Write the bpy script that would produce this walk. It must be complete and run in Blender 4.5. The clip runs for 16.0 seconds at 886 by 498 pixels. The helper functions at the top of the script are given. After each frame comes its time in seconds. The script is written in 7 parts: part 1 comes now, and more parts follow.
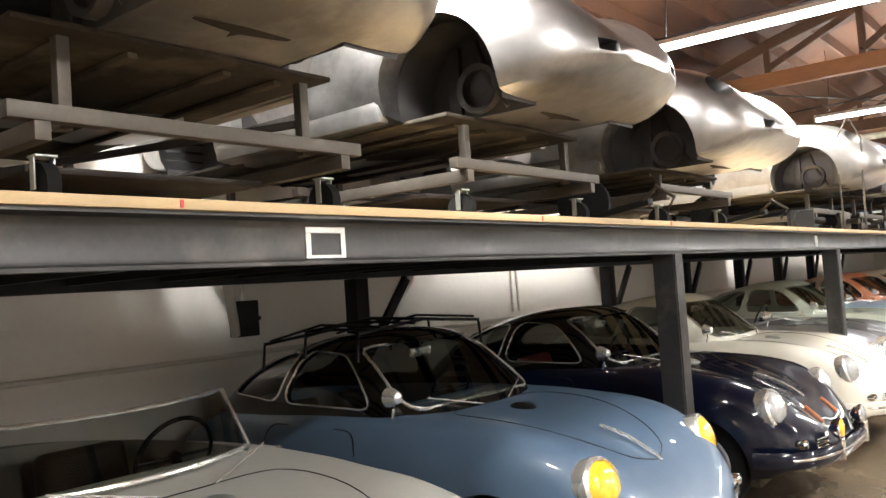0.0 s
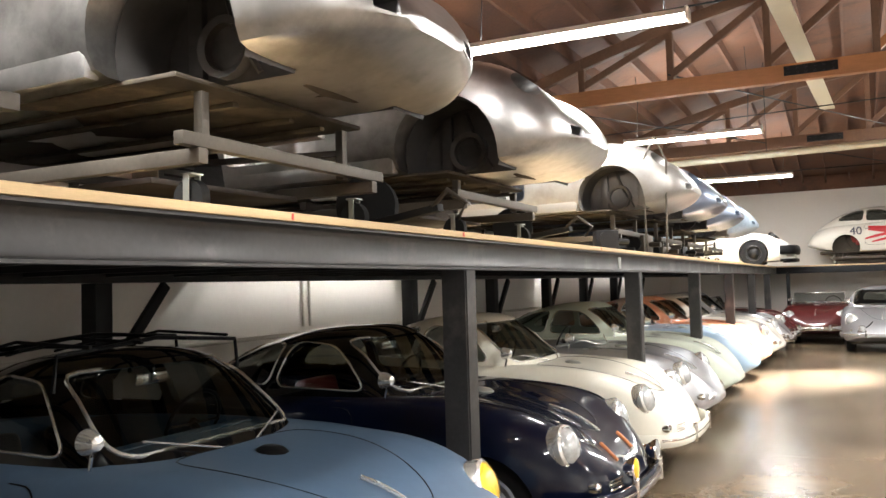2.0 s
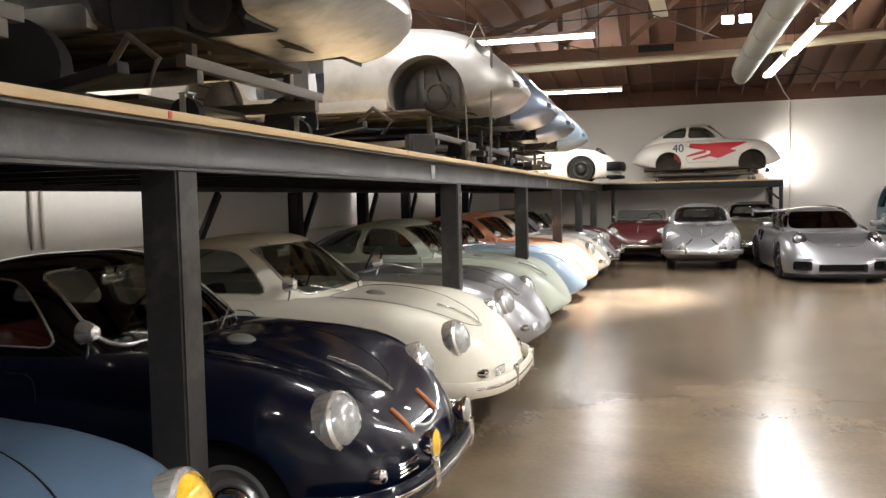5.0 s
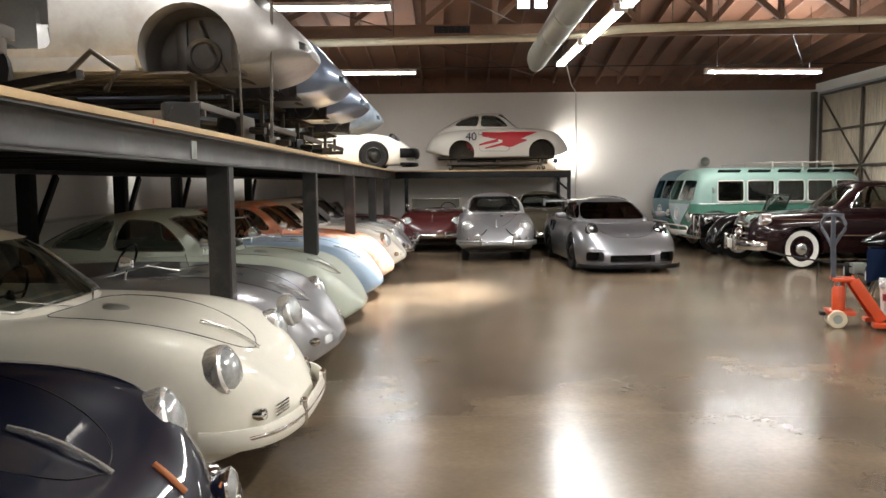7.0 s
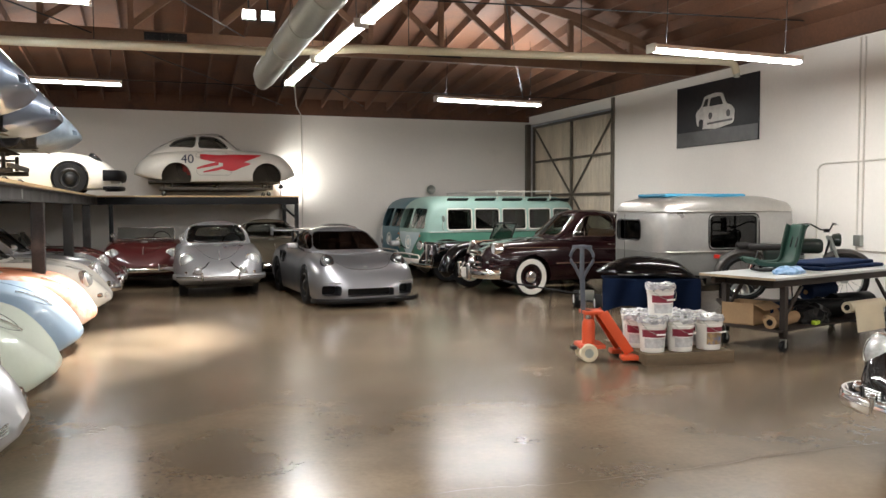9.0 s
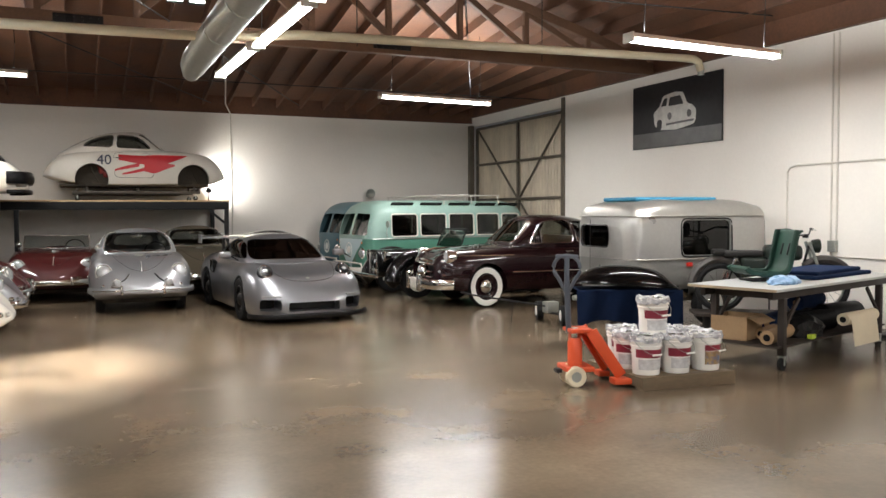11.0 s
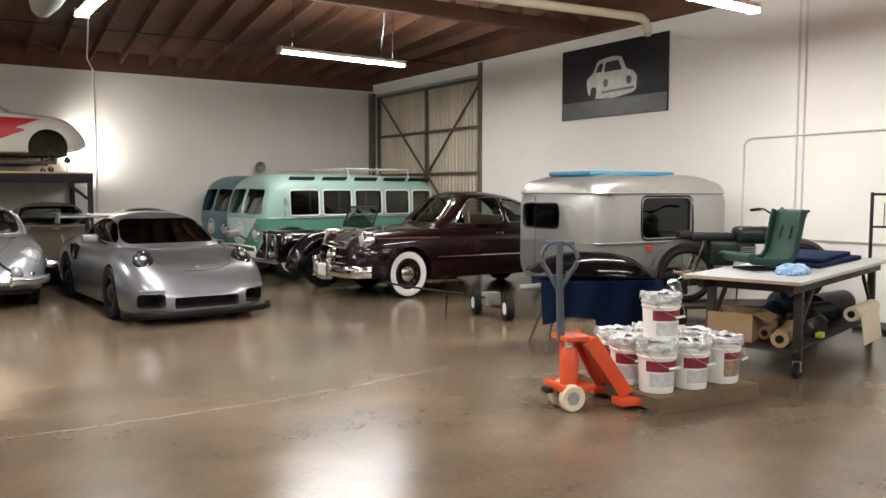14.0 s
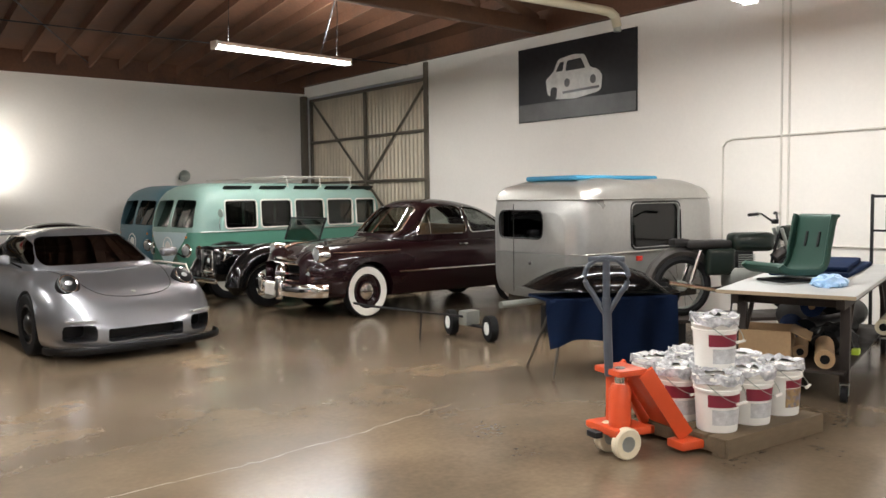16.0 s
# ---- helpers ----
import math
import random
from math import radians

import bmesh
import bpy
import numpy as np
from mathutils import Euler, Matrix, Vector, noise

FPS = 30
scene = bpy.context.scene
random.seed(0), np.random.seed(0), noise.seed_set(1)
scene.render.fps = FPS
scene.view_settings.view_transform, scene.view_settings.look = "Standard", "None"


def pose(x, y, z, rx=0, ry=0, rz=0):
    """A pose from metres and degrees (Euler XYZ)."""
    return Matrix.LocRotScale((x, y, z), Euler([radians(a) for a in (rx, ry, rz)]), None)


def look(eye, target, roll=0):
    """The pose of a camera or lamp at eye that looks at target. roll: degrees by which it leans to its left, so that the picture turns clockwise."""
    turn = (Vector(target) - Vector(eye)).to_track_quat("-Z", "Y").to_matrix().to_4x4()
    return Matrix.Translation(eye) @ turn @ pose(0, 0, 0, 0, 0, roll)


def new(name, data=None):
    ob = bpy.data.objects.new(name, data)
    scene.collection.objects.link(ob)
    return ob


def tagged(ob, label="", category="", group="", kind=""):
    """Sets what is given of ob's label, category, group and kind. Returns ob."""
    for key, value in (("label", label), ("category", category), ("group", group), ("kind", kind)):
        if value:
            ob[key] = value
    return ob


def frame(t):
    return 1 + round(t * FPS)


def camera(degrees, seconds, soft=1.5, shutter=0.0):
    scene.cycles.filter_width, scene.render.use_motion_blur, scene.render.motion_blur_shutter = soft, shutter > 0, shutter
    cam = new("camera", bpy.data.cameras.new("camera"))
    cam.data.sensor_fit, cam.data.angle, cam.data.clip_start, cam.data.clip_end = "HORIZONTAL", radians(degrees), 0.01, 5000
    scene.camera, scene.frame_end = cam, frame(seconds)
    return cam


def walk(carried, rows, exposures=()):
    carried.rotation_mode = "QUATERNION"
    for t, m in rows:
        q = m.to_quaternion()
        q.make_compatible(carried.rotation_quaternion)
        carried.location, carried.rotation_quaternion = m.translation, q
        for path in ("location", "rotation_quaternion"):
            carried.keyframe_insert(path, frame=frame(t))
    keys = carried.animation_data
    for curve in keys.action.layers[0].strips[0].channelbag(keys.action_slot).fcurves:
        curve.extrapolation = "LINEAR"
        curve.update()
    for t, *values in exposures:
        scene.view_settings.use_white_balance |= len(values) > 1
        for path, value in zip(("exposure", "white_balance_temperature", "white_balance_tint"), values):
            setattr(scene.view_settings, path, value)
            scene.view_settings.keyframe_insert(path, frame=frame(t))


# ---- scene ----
cam = camera(57.0, 16.0)
PATH = [
    (0, (0.054, 0.347, 1.66), (-1.202, 1.9, 1.748), -3.8),
    (0.5, (0.07, 0.602, 1.664), (-1.066, 2.244, 1.767), -1.5),
    (1, (0.003, 0.814, 1.661), (-1.042, 2.517, 1.754), -1.9),
    (1.5, (-0.119, 1.035, 1.667), (-1.069, 2.792, 1.777), -1.9),
    (2, (-0.164, 1.229, 1.671), (-1.06, 3.015, 1.763), -1.6),
    (2.5, (-0.212, 1.45, 1.679), (-1.053, 3.263, 1.723), -1.5),
    (3, (-0.286, 1.704, 1.673), (-1.031, 3.56, 1.689), -2.1),
    (3.5, (-0.329, 1.953, 1.665), (-0.961, 3.85, 1.656), -2.7),
    (6, (-0.463, 3.296, 1.617), (-0.852, 5.25, 1.449), 1.5),
    (6.5, (-0.53, 3.609, 1.609), (-0.746, 5.592, 1.47), 1.9),
    (7, (-0.583, 3.907, 1.636), (-0.605, 5.9, 1.475), -0.5),
    (7.5, (-0.588, 4.177, 1.678), (-0.314, 6.15, 1.5), -1.0),
    (8, (-0.674, 4.455, 1.688), (-0.194, 6.39, 1.524), -2.3),
    (8.5, (-0.688, 4.776, 1.689), (-0.104, 6.685, 1.564), -1.3),
    (11, (-0.653, 6.343, 1.679), (0.167, 8.165, 1.588), -0.3),
    (11.5, (-0.646, 6.682, 1.684), (0.215, 8.484, 1.585), -0.4),
    (12, (-0.593, 7.041, 1.675), (0.305, 8.825, 1.566), -0.3),
    (12.5, (-0.539, 7.349, 1.65), (0.421, 9.098, 1.513), -0.1),
    (13, (-0.455, 7.717, 1.651), (0.593, 9.413, 1.494), -1.5),
    (13.5, (-0.385, 8.075, 1.653), (0.683, 9.759, 1.501), 0.0),
    (14, (-0.373, 8.392, 1.635), (0.712, 10.067, 1.491), 0.1),
    (14.5, (-0.363, 8.752, 1.639), (0.77, 10.393, 1.494), -0.3),
    (15, (-0.331, 9.105, 1.632), (0.822, 10.732, 1.484), -0.4),
    (15.5, (-0.328, 9.392, 1.629), (0.866, 10.989, 1.475), -0.6),
    (16, (-0.365, 9.706, 1.645), (0.897, 11.253, 1.518), -0.7),
]
EXPO = [(0, 1.1), (2, 0.97), (3.5, 0.64), (6, 0.2), (8, -0.05), (11, 0.02), (16, 0.06)]
walk(cam, [(t, look(eye, target, roll)) for t, eye, target, roll in PATH], EXPO)

# ---- light ----
world = bpy.data.worlds.new("world")
scene.world = world
world.use_nodes = True
world.node_tree.nodes["Background"].inputs[0].default_value = (0.35, 0.42, 0.55, 1)
world.node_tree.nodes["Background"].inputs[1].default_value = 0.15
TUBE, LAMP_W, FLOOD_W = 30.0, 112.0, 150.0


def strip_light(x, y, z, turn, length=2.4, watts=LAMP_W):
    """The light of one pair of fluorescent tubes, just under its fixture."""
    li = bpy.data.lights.new("tube_light", "AREA")
    li.shape, li.size, li.size_y, li.energy, li.color = "RECTANGLE", length, 0.12, watts, (1.0, 0.99, 0.965)
    new("tube_light", li).matrix_world = pose(x, y, z, 0, 0, turn)
    up = li.copy()
    up.energy = watts * (1.3 if x > 4 else 0.35)
    new("tube_light", up).matrix_world = pose(x, y, z + 0.18, 180, 0, turn)


# fixtures: x, y, z of the middle, turn, length
# the five with y under 9 are unseen, added to light the near end
FIXTURES = [(-2.6, 9.0, 4.15, 1, 2.35), (-2.55, 15.6, 4.12, 1, 2.3), (-2.45, 22.4, 4.12, 3, 2.2), (-2.5, 2.4, 4.15, 0, 2.3),
            (1.6, 18.95, 3.95, 91, 2.5), (1.68, 16.3, 3.95, 91, 2.5), (1.75, 13.6, 3.95, 91, 2.5), (1.8, 8.2, 3.95, 90, 2.5),
            (5.98, 21.35, 3.92, 5, 2.5), (6.7, 14.5, 3.75, 3, 2.55), (6.3, 7.6, 3.8, 0, 2.5), (6.2, 1.2, 3.8, 0, 2.5), (1.8, 2.0, 3.95, 90, 2.5)]
for fx, fy, fz, ft, fl in FIXTURES:
    strip_light(fx, fy, fz - 0.09, ft, fl, LAMP_W * ((1.7 if fy < 5 else 1.05) if fx < 0 else 1.2 if fx > 4 else 0.8 if fy > 10 else 1.05))


# two bright lamps above the duct throw pools on the floor
for sx, sy, tx, ty in ((0.72, 18.6, -1.1, 15.7), (1.02, 18.6, 0.35, 17.2)):
    sp = bpy.data.lights.new("flood_light", "SPOT")
    sp.energy, sp.spot_size, sp.spot_blend, sp.shadow_soft_size, sp.color = (12500.0 if sx < 0.9 else 7000.0), radians(42), 1.0, 0.12, (1.0, 0.97, 0.92)
    new("flood_light", sp).matrix_world = look((sx, sy, 4.75), (tx, ty, 0)) @ Matrix.Diagonal((0.7, 1, 1, 1))


# ---- materials ----
def socket(tree, node, name, value):
    if isinstance(value, (int, float)):
        node.inputs[name].default_value = value
    elif isinstance(value, tuple):
        node.inputs[name].default_value = (*value, 1) if len(value) == 3 else value
    else:
        tree.links.new(value, node.inputs[name])


def mat(name, color, rough=0.5, metal=0.0, vary=0.12, scale=3.0, fine=60.0, bump=0.0, coat=0.0, stain=None, stain_at=0.62, rough_vary=0.1, stretch=None, spec=0.5, soft=0.06, stain_detail=8, detail=5, grain=0.4):
    """A principled material with coarse and fine variation, optional stains and relief."""
    m = bpy.data.materials.new(name)
    m.use_nodes = True
    t = m.node_tree
    n, b = t.nodes, t.nodes["Principled BSDF"]
    co = n.new("ShaderNodeTexCoord")
    vec = co.outputs["Object"]
    if stretch:
        mp = n.new("ShaderNodeMapping")
        mp.inputs["Scale"].default_value = stretch
        t.links.new(vec, mp.inputs["Vector"])
        vec = mp.outputs["Vector"]
    big, small = n.new("ShaderNodeTexNoise"), n.new("ShaderNodeTexNoise")
    for k, s, d in ((big, scale, detail), (small, fine, min(3, detail))):
        k.inputs["Scale"].default_value, k.inputs["Detail"].default_value = s, d
        t.links.new(vec, k.inputs["Vector"])
    add = n.new("ShaderNodeMath")
    add.operation = "MULTIPLY_ADD"
    t.links.new(small.outputs["Fac"], add.inputs[0])
    add.inputs[1].default_value = grain
    t.links.new(big.outputs["Fac"], add.inputs[2])
    ramp = n.new("ShaderNodeMapRange")
    ramp.inputs["From Min"].default_value, ramp.inputs["From Max"].default_value = 0.4, 1.0
    ramp.inputs["To Min"].default_value, ramp.inputs["To Max"].default_value = 1 - vary, 1 + vary
    t.links.new(add.outputs[0], ramp.inputs["Value"])
    rgb = n.new("ShaderNodeMix")
    rgb.data_type, rgb.blend_type = "RGBA", "MULTIPLY"
    rgb.inputs["Factor"].default_value = 1.0
    rgb.inputs[6].default_value = (*color, 1)
    gray = n.new("ShaderNodeCombineColor")
    for k in range(3):
        t.links.new(ramp.outputs[0], gray.inputs[k])
    t.links.new(gray.outputs[0], rgb.inputs[7])
    out = rgb.outputs[2]
    if stain:
        st = n.new("ShaderNodeTexNoise")
        st.inputs["Scale"].default_value, st.inputs["Detail"].default_value, st.inputs["Roughness"].default_value = scale * 0.7, stain_detail, 0.65
        t.links.new(vec, st.inputs["Vector"])
        mr = n.new("ShaderNodeMapRange")
        mr.inputs["From Min"].default_value, mr.inputs["From Max"].default_value = stain_at - soft, stain_at + soft
        t.links.new(st.outputs["Fac"], mr.inputs["Value"])
        mx = n.new("ShaderNodeMix")
        mx.data_type = "RGBA"
        t.links.new(mr.outputs[0], mx.inputs["Factor"])
        t.links.new(out, mx.inputs[6])
        mx.inputs[7].default_value = (*stain, 1)
        out = mx.outputs[2]
    t.links.new(out, b.inputs["Base Color"])
    rr = n.new("ShaderNodeMapRange")
    rr.inputs["From Min"].default_value, rr.inputs["From Max"].default_value = 0.3, 0.7
    rr.inputs["To Min"].default_value, rr.inputs["To Max"].default_value = max(0.02, rough - rough_vary), min(1, rough + rough_vary)
    t.links.new(big.outputs["Fac"], rr.inputs["Value"])
    t.links.new(rr.outputs[0], b.inputs["Roughness"])
    b.inputs["Metallic"].default_value = metal
    b.inputs["Specular IOR Level"].default_value = spec
    if coat:
        b.inputs["Coat Weight"].default_value, b.inputs["Coat Roughness"].default_value = coat, 0.04
    if bump:
        bp = n.new("ShaderNodeBump")
        bp.inputs["Strength"].default_value, bp.inputs["Distance"].default_value = bump, 0.01
        t.links.new(add.outputs[0], bp.inputs["Height"])
        t.links.new(bp.outputs[0], b.inputs["Normal"])
    return m


def paint(name, color, rough=0.35, metal=0.0, coat=0.8, **k):
    return mat(name, color, rough, metal, vary=k.pop("vary", 0.06), scale=k.pop("scale", 1.5), fine=k.pop("fine", 25), coat=coat, rough_vary=0.06, spec=k.pop("spec", 0.2 if coat > 0.5 else 0.4), **k)


def glass_mat(name, tint, gloss=0.025):
    m = bpy.data.materials.new(name)
    m.use_nodes = True
    t = m.node_tree
    t.nodes.remove(t.nodes["Principled BSDF"])
    tr, gl, lw, mx = (t.nodes.new(k) for k in ("ShaderNodeBsdfTransparent", "ShaderNodeBsdfGlossy", "ShaderNodeLayerWeight", "ShaderNodeMixShader"))
    tr.inputs[0].default_value = (*tint, 1)
    gl.inputs["Roughness"].default_value = gloss
    lw.inputs[0].default_value = 0.5
    pw, ma = t.nodes.new("ShaderNodeMath"), t.nodes.new("ShaderNodeMath")
    pw.operation, ma.operation = "POWER", "MULTIPLY_ADD"
    pw.inputs[1].default_value, ma.inputs[1].default_value, ma.inputs[2].default_value = 5.0, 0.95, 0.05
    for a, c in ((lw.outputs["Facing"], pw.inputs[0]), (pw.outputs[0], ma.inputs[0]), (ma.outputs[0], mx.inputs[0]), (tr.outputs[0], mx.inputs[1]), (gl.outputs[0], mx.inputs[2]), (mx.outputs[0], t.nodes["Material Output"].inputs[0])):
        t.links.new(a, c)
    return m


def glow(name, color, strength):
    m = mat(name, (0.85, 0.85, 0.82), 0.4)
    b = m.node_tree.nodes["Principled BSDF"]
    b.inputs["Emission Color"].default_value, b.inputs["Emission Strength"].default_value = (*color, 1), strength
    return m


M = {
    "wall": mat("white_painted_masonry", (0.87, 0.838, 0.785), 0.7, vary=0.05, scale=0.5, fine=22, bump=0.25, stain=(0.74, 0.71, 0.66), stain_at=0.7),
    "wood_old": mat("old_brown_timber", (0.13, 0.066, 0.036), 0.7, vary=0.35, scale=1.6, fine=30, bump=0.3, stretch=(1, 0.25, 1)),
    "wood_dark": mat("dark_roof_boards", (0.118, 0.052, 0.027), 0.75, vary=0.4, scale=1.3, fine=20, bump=0.3, stain=(0.07, 0.035, 0.02), stain_at=0.6),
    "wood_orange": mat("orange_fir_chord", (0.40, 0.17, 0.065), 0.55, vary=0.3, scale=1.2, fine=30, stretch=(0.2, 1, 1), bump=0.2),
    "plywood": mat("fresh_plywood_edge", (0.62, 0.45, 0.25), 0.65, vary=0.22, scale=2.5, fine=90, bump=0.2, stretch=(1, 0.4, 6)),
    "steel": mat("dark_mill_steel", (0.065, 0.063, 0.062), 0.48, metal=0.65, vary=0.3, scale=2.2, fine=40, stain=(0.13, 0.12, 0.11), stain_at=0.6, bump=0.08),
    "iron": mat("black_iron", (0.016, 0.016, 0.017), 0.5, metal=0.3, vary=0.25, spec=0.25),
    "galv": mat("galvanised_duct", (0.38, 0.40, 0.37), 0.42, metal=0.75, vary=0.2, scale=2, fine=18),
    "cream_pipe": mat("cream_painted_pipe", (0.55, 0.50, 0.36), 0.4, vary=0.12, scale=2),
    "conduit": mat("painted_conduit", (0.66, 0.63, 0.57), 0.5),
    "white_enamel": mat("white_enamel", (0.8, 0.8, 0.76), 0.35),
    "tube": glow("lit_tube", (1.0, 0.99, 0.965), TUBE),
    "alu": mat("bare_aluminium", (0.46, 0.45, 0.44), 0.36, metal=1.0, vary=0.32, scale=2.2, fine=14, rough_vary=0.075, bump=0.3, stain=(0.30, 0.29, 0.28), stain_at=0.6),
    "alu_dull": mat("dull_aluminium", (0.40, 0.39, 0.38), 0.38, metal=0.95, vary=0.3, scale=1.5, fine=14, rough_vary=0.09, bump=0.25, stain=(0.25, 0.24, 0.23)),
    "chrome": mat("chrome", (0.86, 0.86, 0.85), 0.09, metal=1.0, vary=0.05, rough_vary=0.04),
    "trim": mat("bright_trim", (0.80, 0.79, 0.76), 0.22, metal=0.75, vary=0.08),
    "rubber": mat("tyre_rubber", (0.012, 0.012, 0.0125), 0.8, vary=0.2, fine=90, bump=0.15, spec=0.15),
    "white_rubber": mat("whitewall_rubber", (0.74, 0.72, 0.66), 0.6, vary=0.06),
    "black": mat("black_trim", (0.006, 0.006, 0.0065), 0.35, vary=0.2, spec=0.2),
    "under": mat("dusty_underbody", (0.05, 0.042, 0.033), 0.85, spec=0.15, vary=0.35, scale=2.5, fine=30, bump=0.3, stain=(0.12, 0.10, 0.07), stain_at=0.62),
    # arch shade put into the metal's colour; the motorcycle's mudguards share it
    "wellmetal": mat("dark_metal_and_arch_shade", (0.085, 0.08, 0.077), 0.42, metal=0.6, vary=0.35, scale=3, fine=20, bump=0.25),
    "glass": glass_mat("window_glass", (0.48, 0.50, 0.48)),
    "smoke": glass_mat("tinted_glass", (0.06, 0.06, 0.065)),
    "lens": mat("headlamp_lens", (0.50, 0.52, 0.52), 0.12, metal=0.4, vary=0.25, scale=30, fine=120, coat=1.0),
    "yellow_lens": mat("yellow_headlamp_lens", (0.9, 0.55, 0.04), 0.15, vary=0.25, scale=25, fine=100, coat=1.0),
    "amber": mat("amber_lens", (0.75, 0.22, 0.04), 0.2, coat=0.8),
    "leather_red": mat("red_leather", (0.22, 0.025, 0.02), 0.5, vary=0.2, fine=40, bump=0.15),
    "leather_tan": mat("tan_leather", (0.25, 0.14, 0.07), 0.55, vary=0.2, fine=40, bump=0.15),
    "leather_black": mat("black_leather", (0.014, 0.013, 0.0125), 0.55, spec=0.25, vary=0.2, fine=40, bump=0.15),
    "leather_orange": mat("orange_leather_strap", (0.50, 0.16, 0.05), 0.5, vary=0.2, fine=50),
}


def concrete():
    """Polished concrete slab: mottled browns, satin coat worn in patches."""
    m = mat("polished_concrete", (0.196, 0.143, 0.093), 0.25, spec=0.5, stain_detail=7, detail=6, vary=0.58, grain=0.2, scale=0.8, fine=25, stain=(0.12, 0.093, 0.063), stain_at=0.56, soft=0.16)
    t = m.node_tree
    n, b = t.nodes, t.nodes["Principled BSDF"]
    co = n.new("ShaderNodeTexCoord")
    ns = n.new("ShaderNodeTexNoise")
    ns.inputs["Scale"].default_value, ns.inputs["Detail"].default_value, ns.inputs["Roughness"].default_value = 1.1, 5, 0.6
    t.links.new(co.outputs["Object"], ns.inputs["Vector"])
    mr = n.new("ShaderNodeMapRange")
    mr.inputs["From Min"].default_value, mr.inputs["From Max"].default_value = 0.25, 0.8
    mr.inputs["To Min"].default_value, mr.inputs["To Max"].default_value = 0.19, 0.268
    t.links.new(ns.outputs["Fac"], mr.inputs["Value"])
    t.links.new(mr.outputs[0], b.inputs["Roughness"])
    return m


M["floor"] = concrete()

P = {
    "blue": paint("pale_blue_grey_paint", (0.075, 0.12, 0.185), 0.45, coat=0.35, vary=0.1),
    "black": paint("black_paint", (0.003, 0.003, 0.0035), 0.4, coat=1.0, spec=0.05),
    "navy": paint("navy_paint", (0.0015, 0.0035, 0.014), 0.35, coat=1.0, spec=0.1),
    "ivory": paint("ivory_paint", (0.74, 0.71, 0.61), 0.5, coat=0.6),
    "silver": paint("silver_paint", (0.46, 0.47, 0.49), 0.32, metal=0.75, coat=0.8),
    "silverblue": paint("silver_blue_paint", (0.19, 0.235, 0.32), 0.32, metal=0.6, coat=0.8),
    "mint": paint("pale_mint_paint", (0.62, 0.68, 0.58), 0.4, coat=0.4),
    "sky": paint("sky_blue_paint", (0.30, 0.41, 0.53), 0.45, coat=0.3),
    "orange": paint("faded_orange_primer", (0.55, 0.22, 0.12), 0.6, coat=0.1, stain=(0.7, 0.55, 0.45), stain_at=0.55, scale=2),
    "white": paint("white_paint", (0.70, 0.67, 0.60), 0.35, coat=0.6),
    "darkred": paint("dark_red_paint", (0.06, 0.007, 0.007), 0.5, coat=0.8),
    "brown": paint("olive_brown_paint", (0.10, 0.085, 0.06), 0.4, coat=0.5),
    "bare_white": paint("dull_bare_body_steel", (0.34, 0.33, 0.315), 0.42, metal=0.75, coat=0.1, vary=0.12, stain=(0.26, 0.24, 0.22), stain_at=0.6),
    "skyshell": paint("dusty_pale_blue_paint", (0.25, 0.33, 0.41), 0.5, coat=0.1, stain=(0.16, 0.20, 0.24), stain_at=0.58),
    "grey": paint("primer_grey_paint", (0.36, 0.35, 0.32), 0.5, coat=0.2),
}


# ---- mesh helpers ----
def smooth(me, angle=40):
    for p in me.polygons:
        p.use_smooth = True
    if angle:
        bm = bmesh.new()
        bm.from_mesh(me)
        for e in bm.edges:
            if len(e.link_faces) == 2 and e.calc_face_angle(0) > radians(angle):
                e.smooth = False
        bm.to_mesh(me)
        bm.free()


def to_mesh(name, src, angle=40):
    """A mesh from a bmesh, a mesh, or (verts, faces)."""
    if isinstance(src, bpy.types.Mesh):
        return src
    me = bpy.data.meshes.new(name)
    if isinstance(src, tuple):
        me.from_pydata([tuple(map(float, v)) for v in src[0]], [], [tuple(map(int, f)) for f in src[1]])
        bm = bmesh.new()
        bm.from_mesh(me)
        bmesh.ops.recalc_face_normals(bm, faces=bm.faces)
        bm.to_mesh(me)
        bm.free()
    else:
        bmesh.ops.recalc_face_normals(src, faces=src.faces)
        src.to_mesh(me)
        src.free()
    smooth(me, angle)
    return me


def part(name, src, material, parent=None, label="", at=None, angle=40):
    ob = new(name, to_mesh(name, src, angle))
    if material is not None and not ob.data.materials:
        ob.data.materials.append(M[material] if isinstance(material, str) else material)
    if parent is not None:
        ob.parent = parent
    if at is not None:
        ob.matrix_local = at
    if label:
        tagged(ob, label)
    return ob


def thing(name, at, label, category, group="", kind=""):
    ob = new(name)
    ob.matrix_world = at
    return tagged(ob, label, category, group, kind)


def block(x0, x1, y0, y1, z0, z1, bevel=0.0, bm=None, segs=2):
    own = bmesh.new()
    bmesh.ops.create_cube(own, size=1)
    for v in own.verts:
        v.co = Vector(((x0 + x1) / 2 + v.co.x * (x1 - x0), (y0 + y1) / 2 + v.co.y * (y1 - y0), (z0 + z1) / 2 + v.co.z * (z1 - z0)))
    if bevel:
        bmesh.ops.bevel(own, geom=own.edges[:], offset=bevel, segments=segs, affect="EDGES", profile=0.6)
    if bm is None:
        return own
    me = bpy.data.meshes.new("tmp")
    own.to_mesh(me)
    own.free()
    bm.from_mesh(me)
    bpy.data.meshes.remove(me)
    return bm


def moved(bm, m):
    bmesh.ops.transform(bm, matrix=m, verts=bm.verts)
    return bm


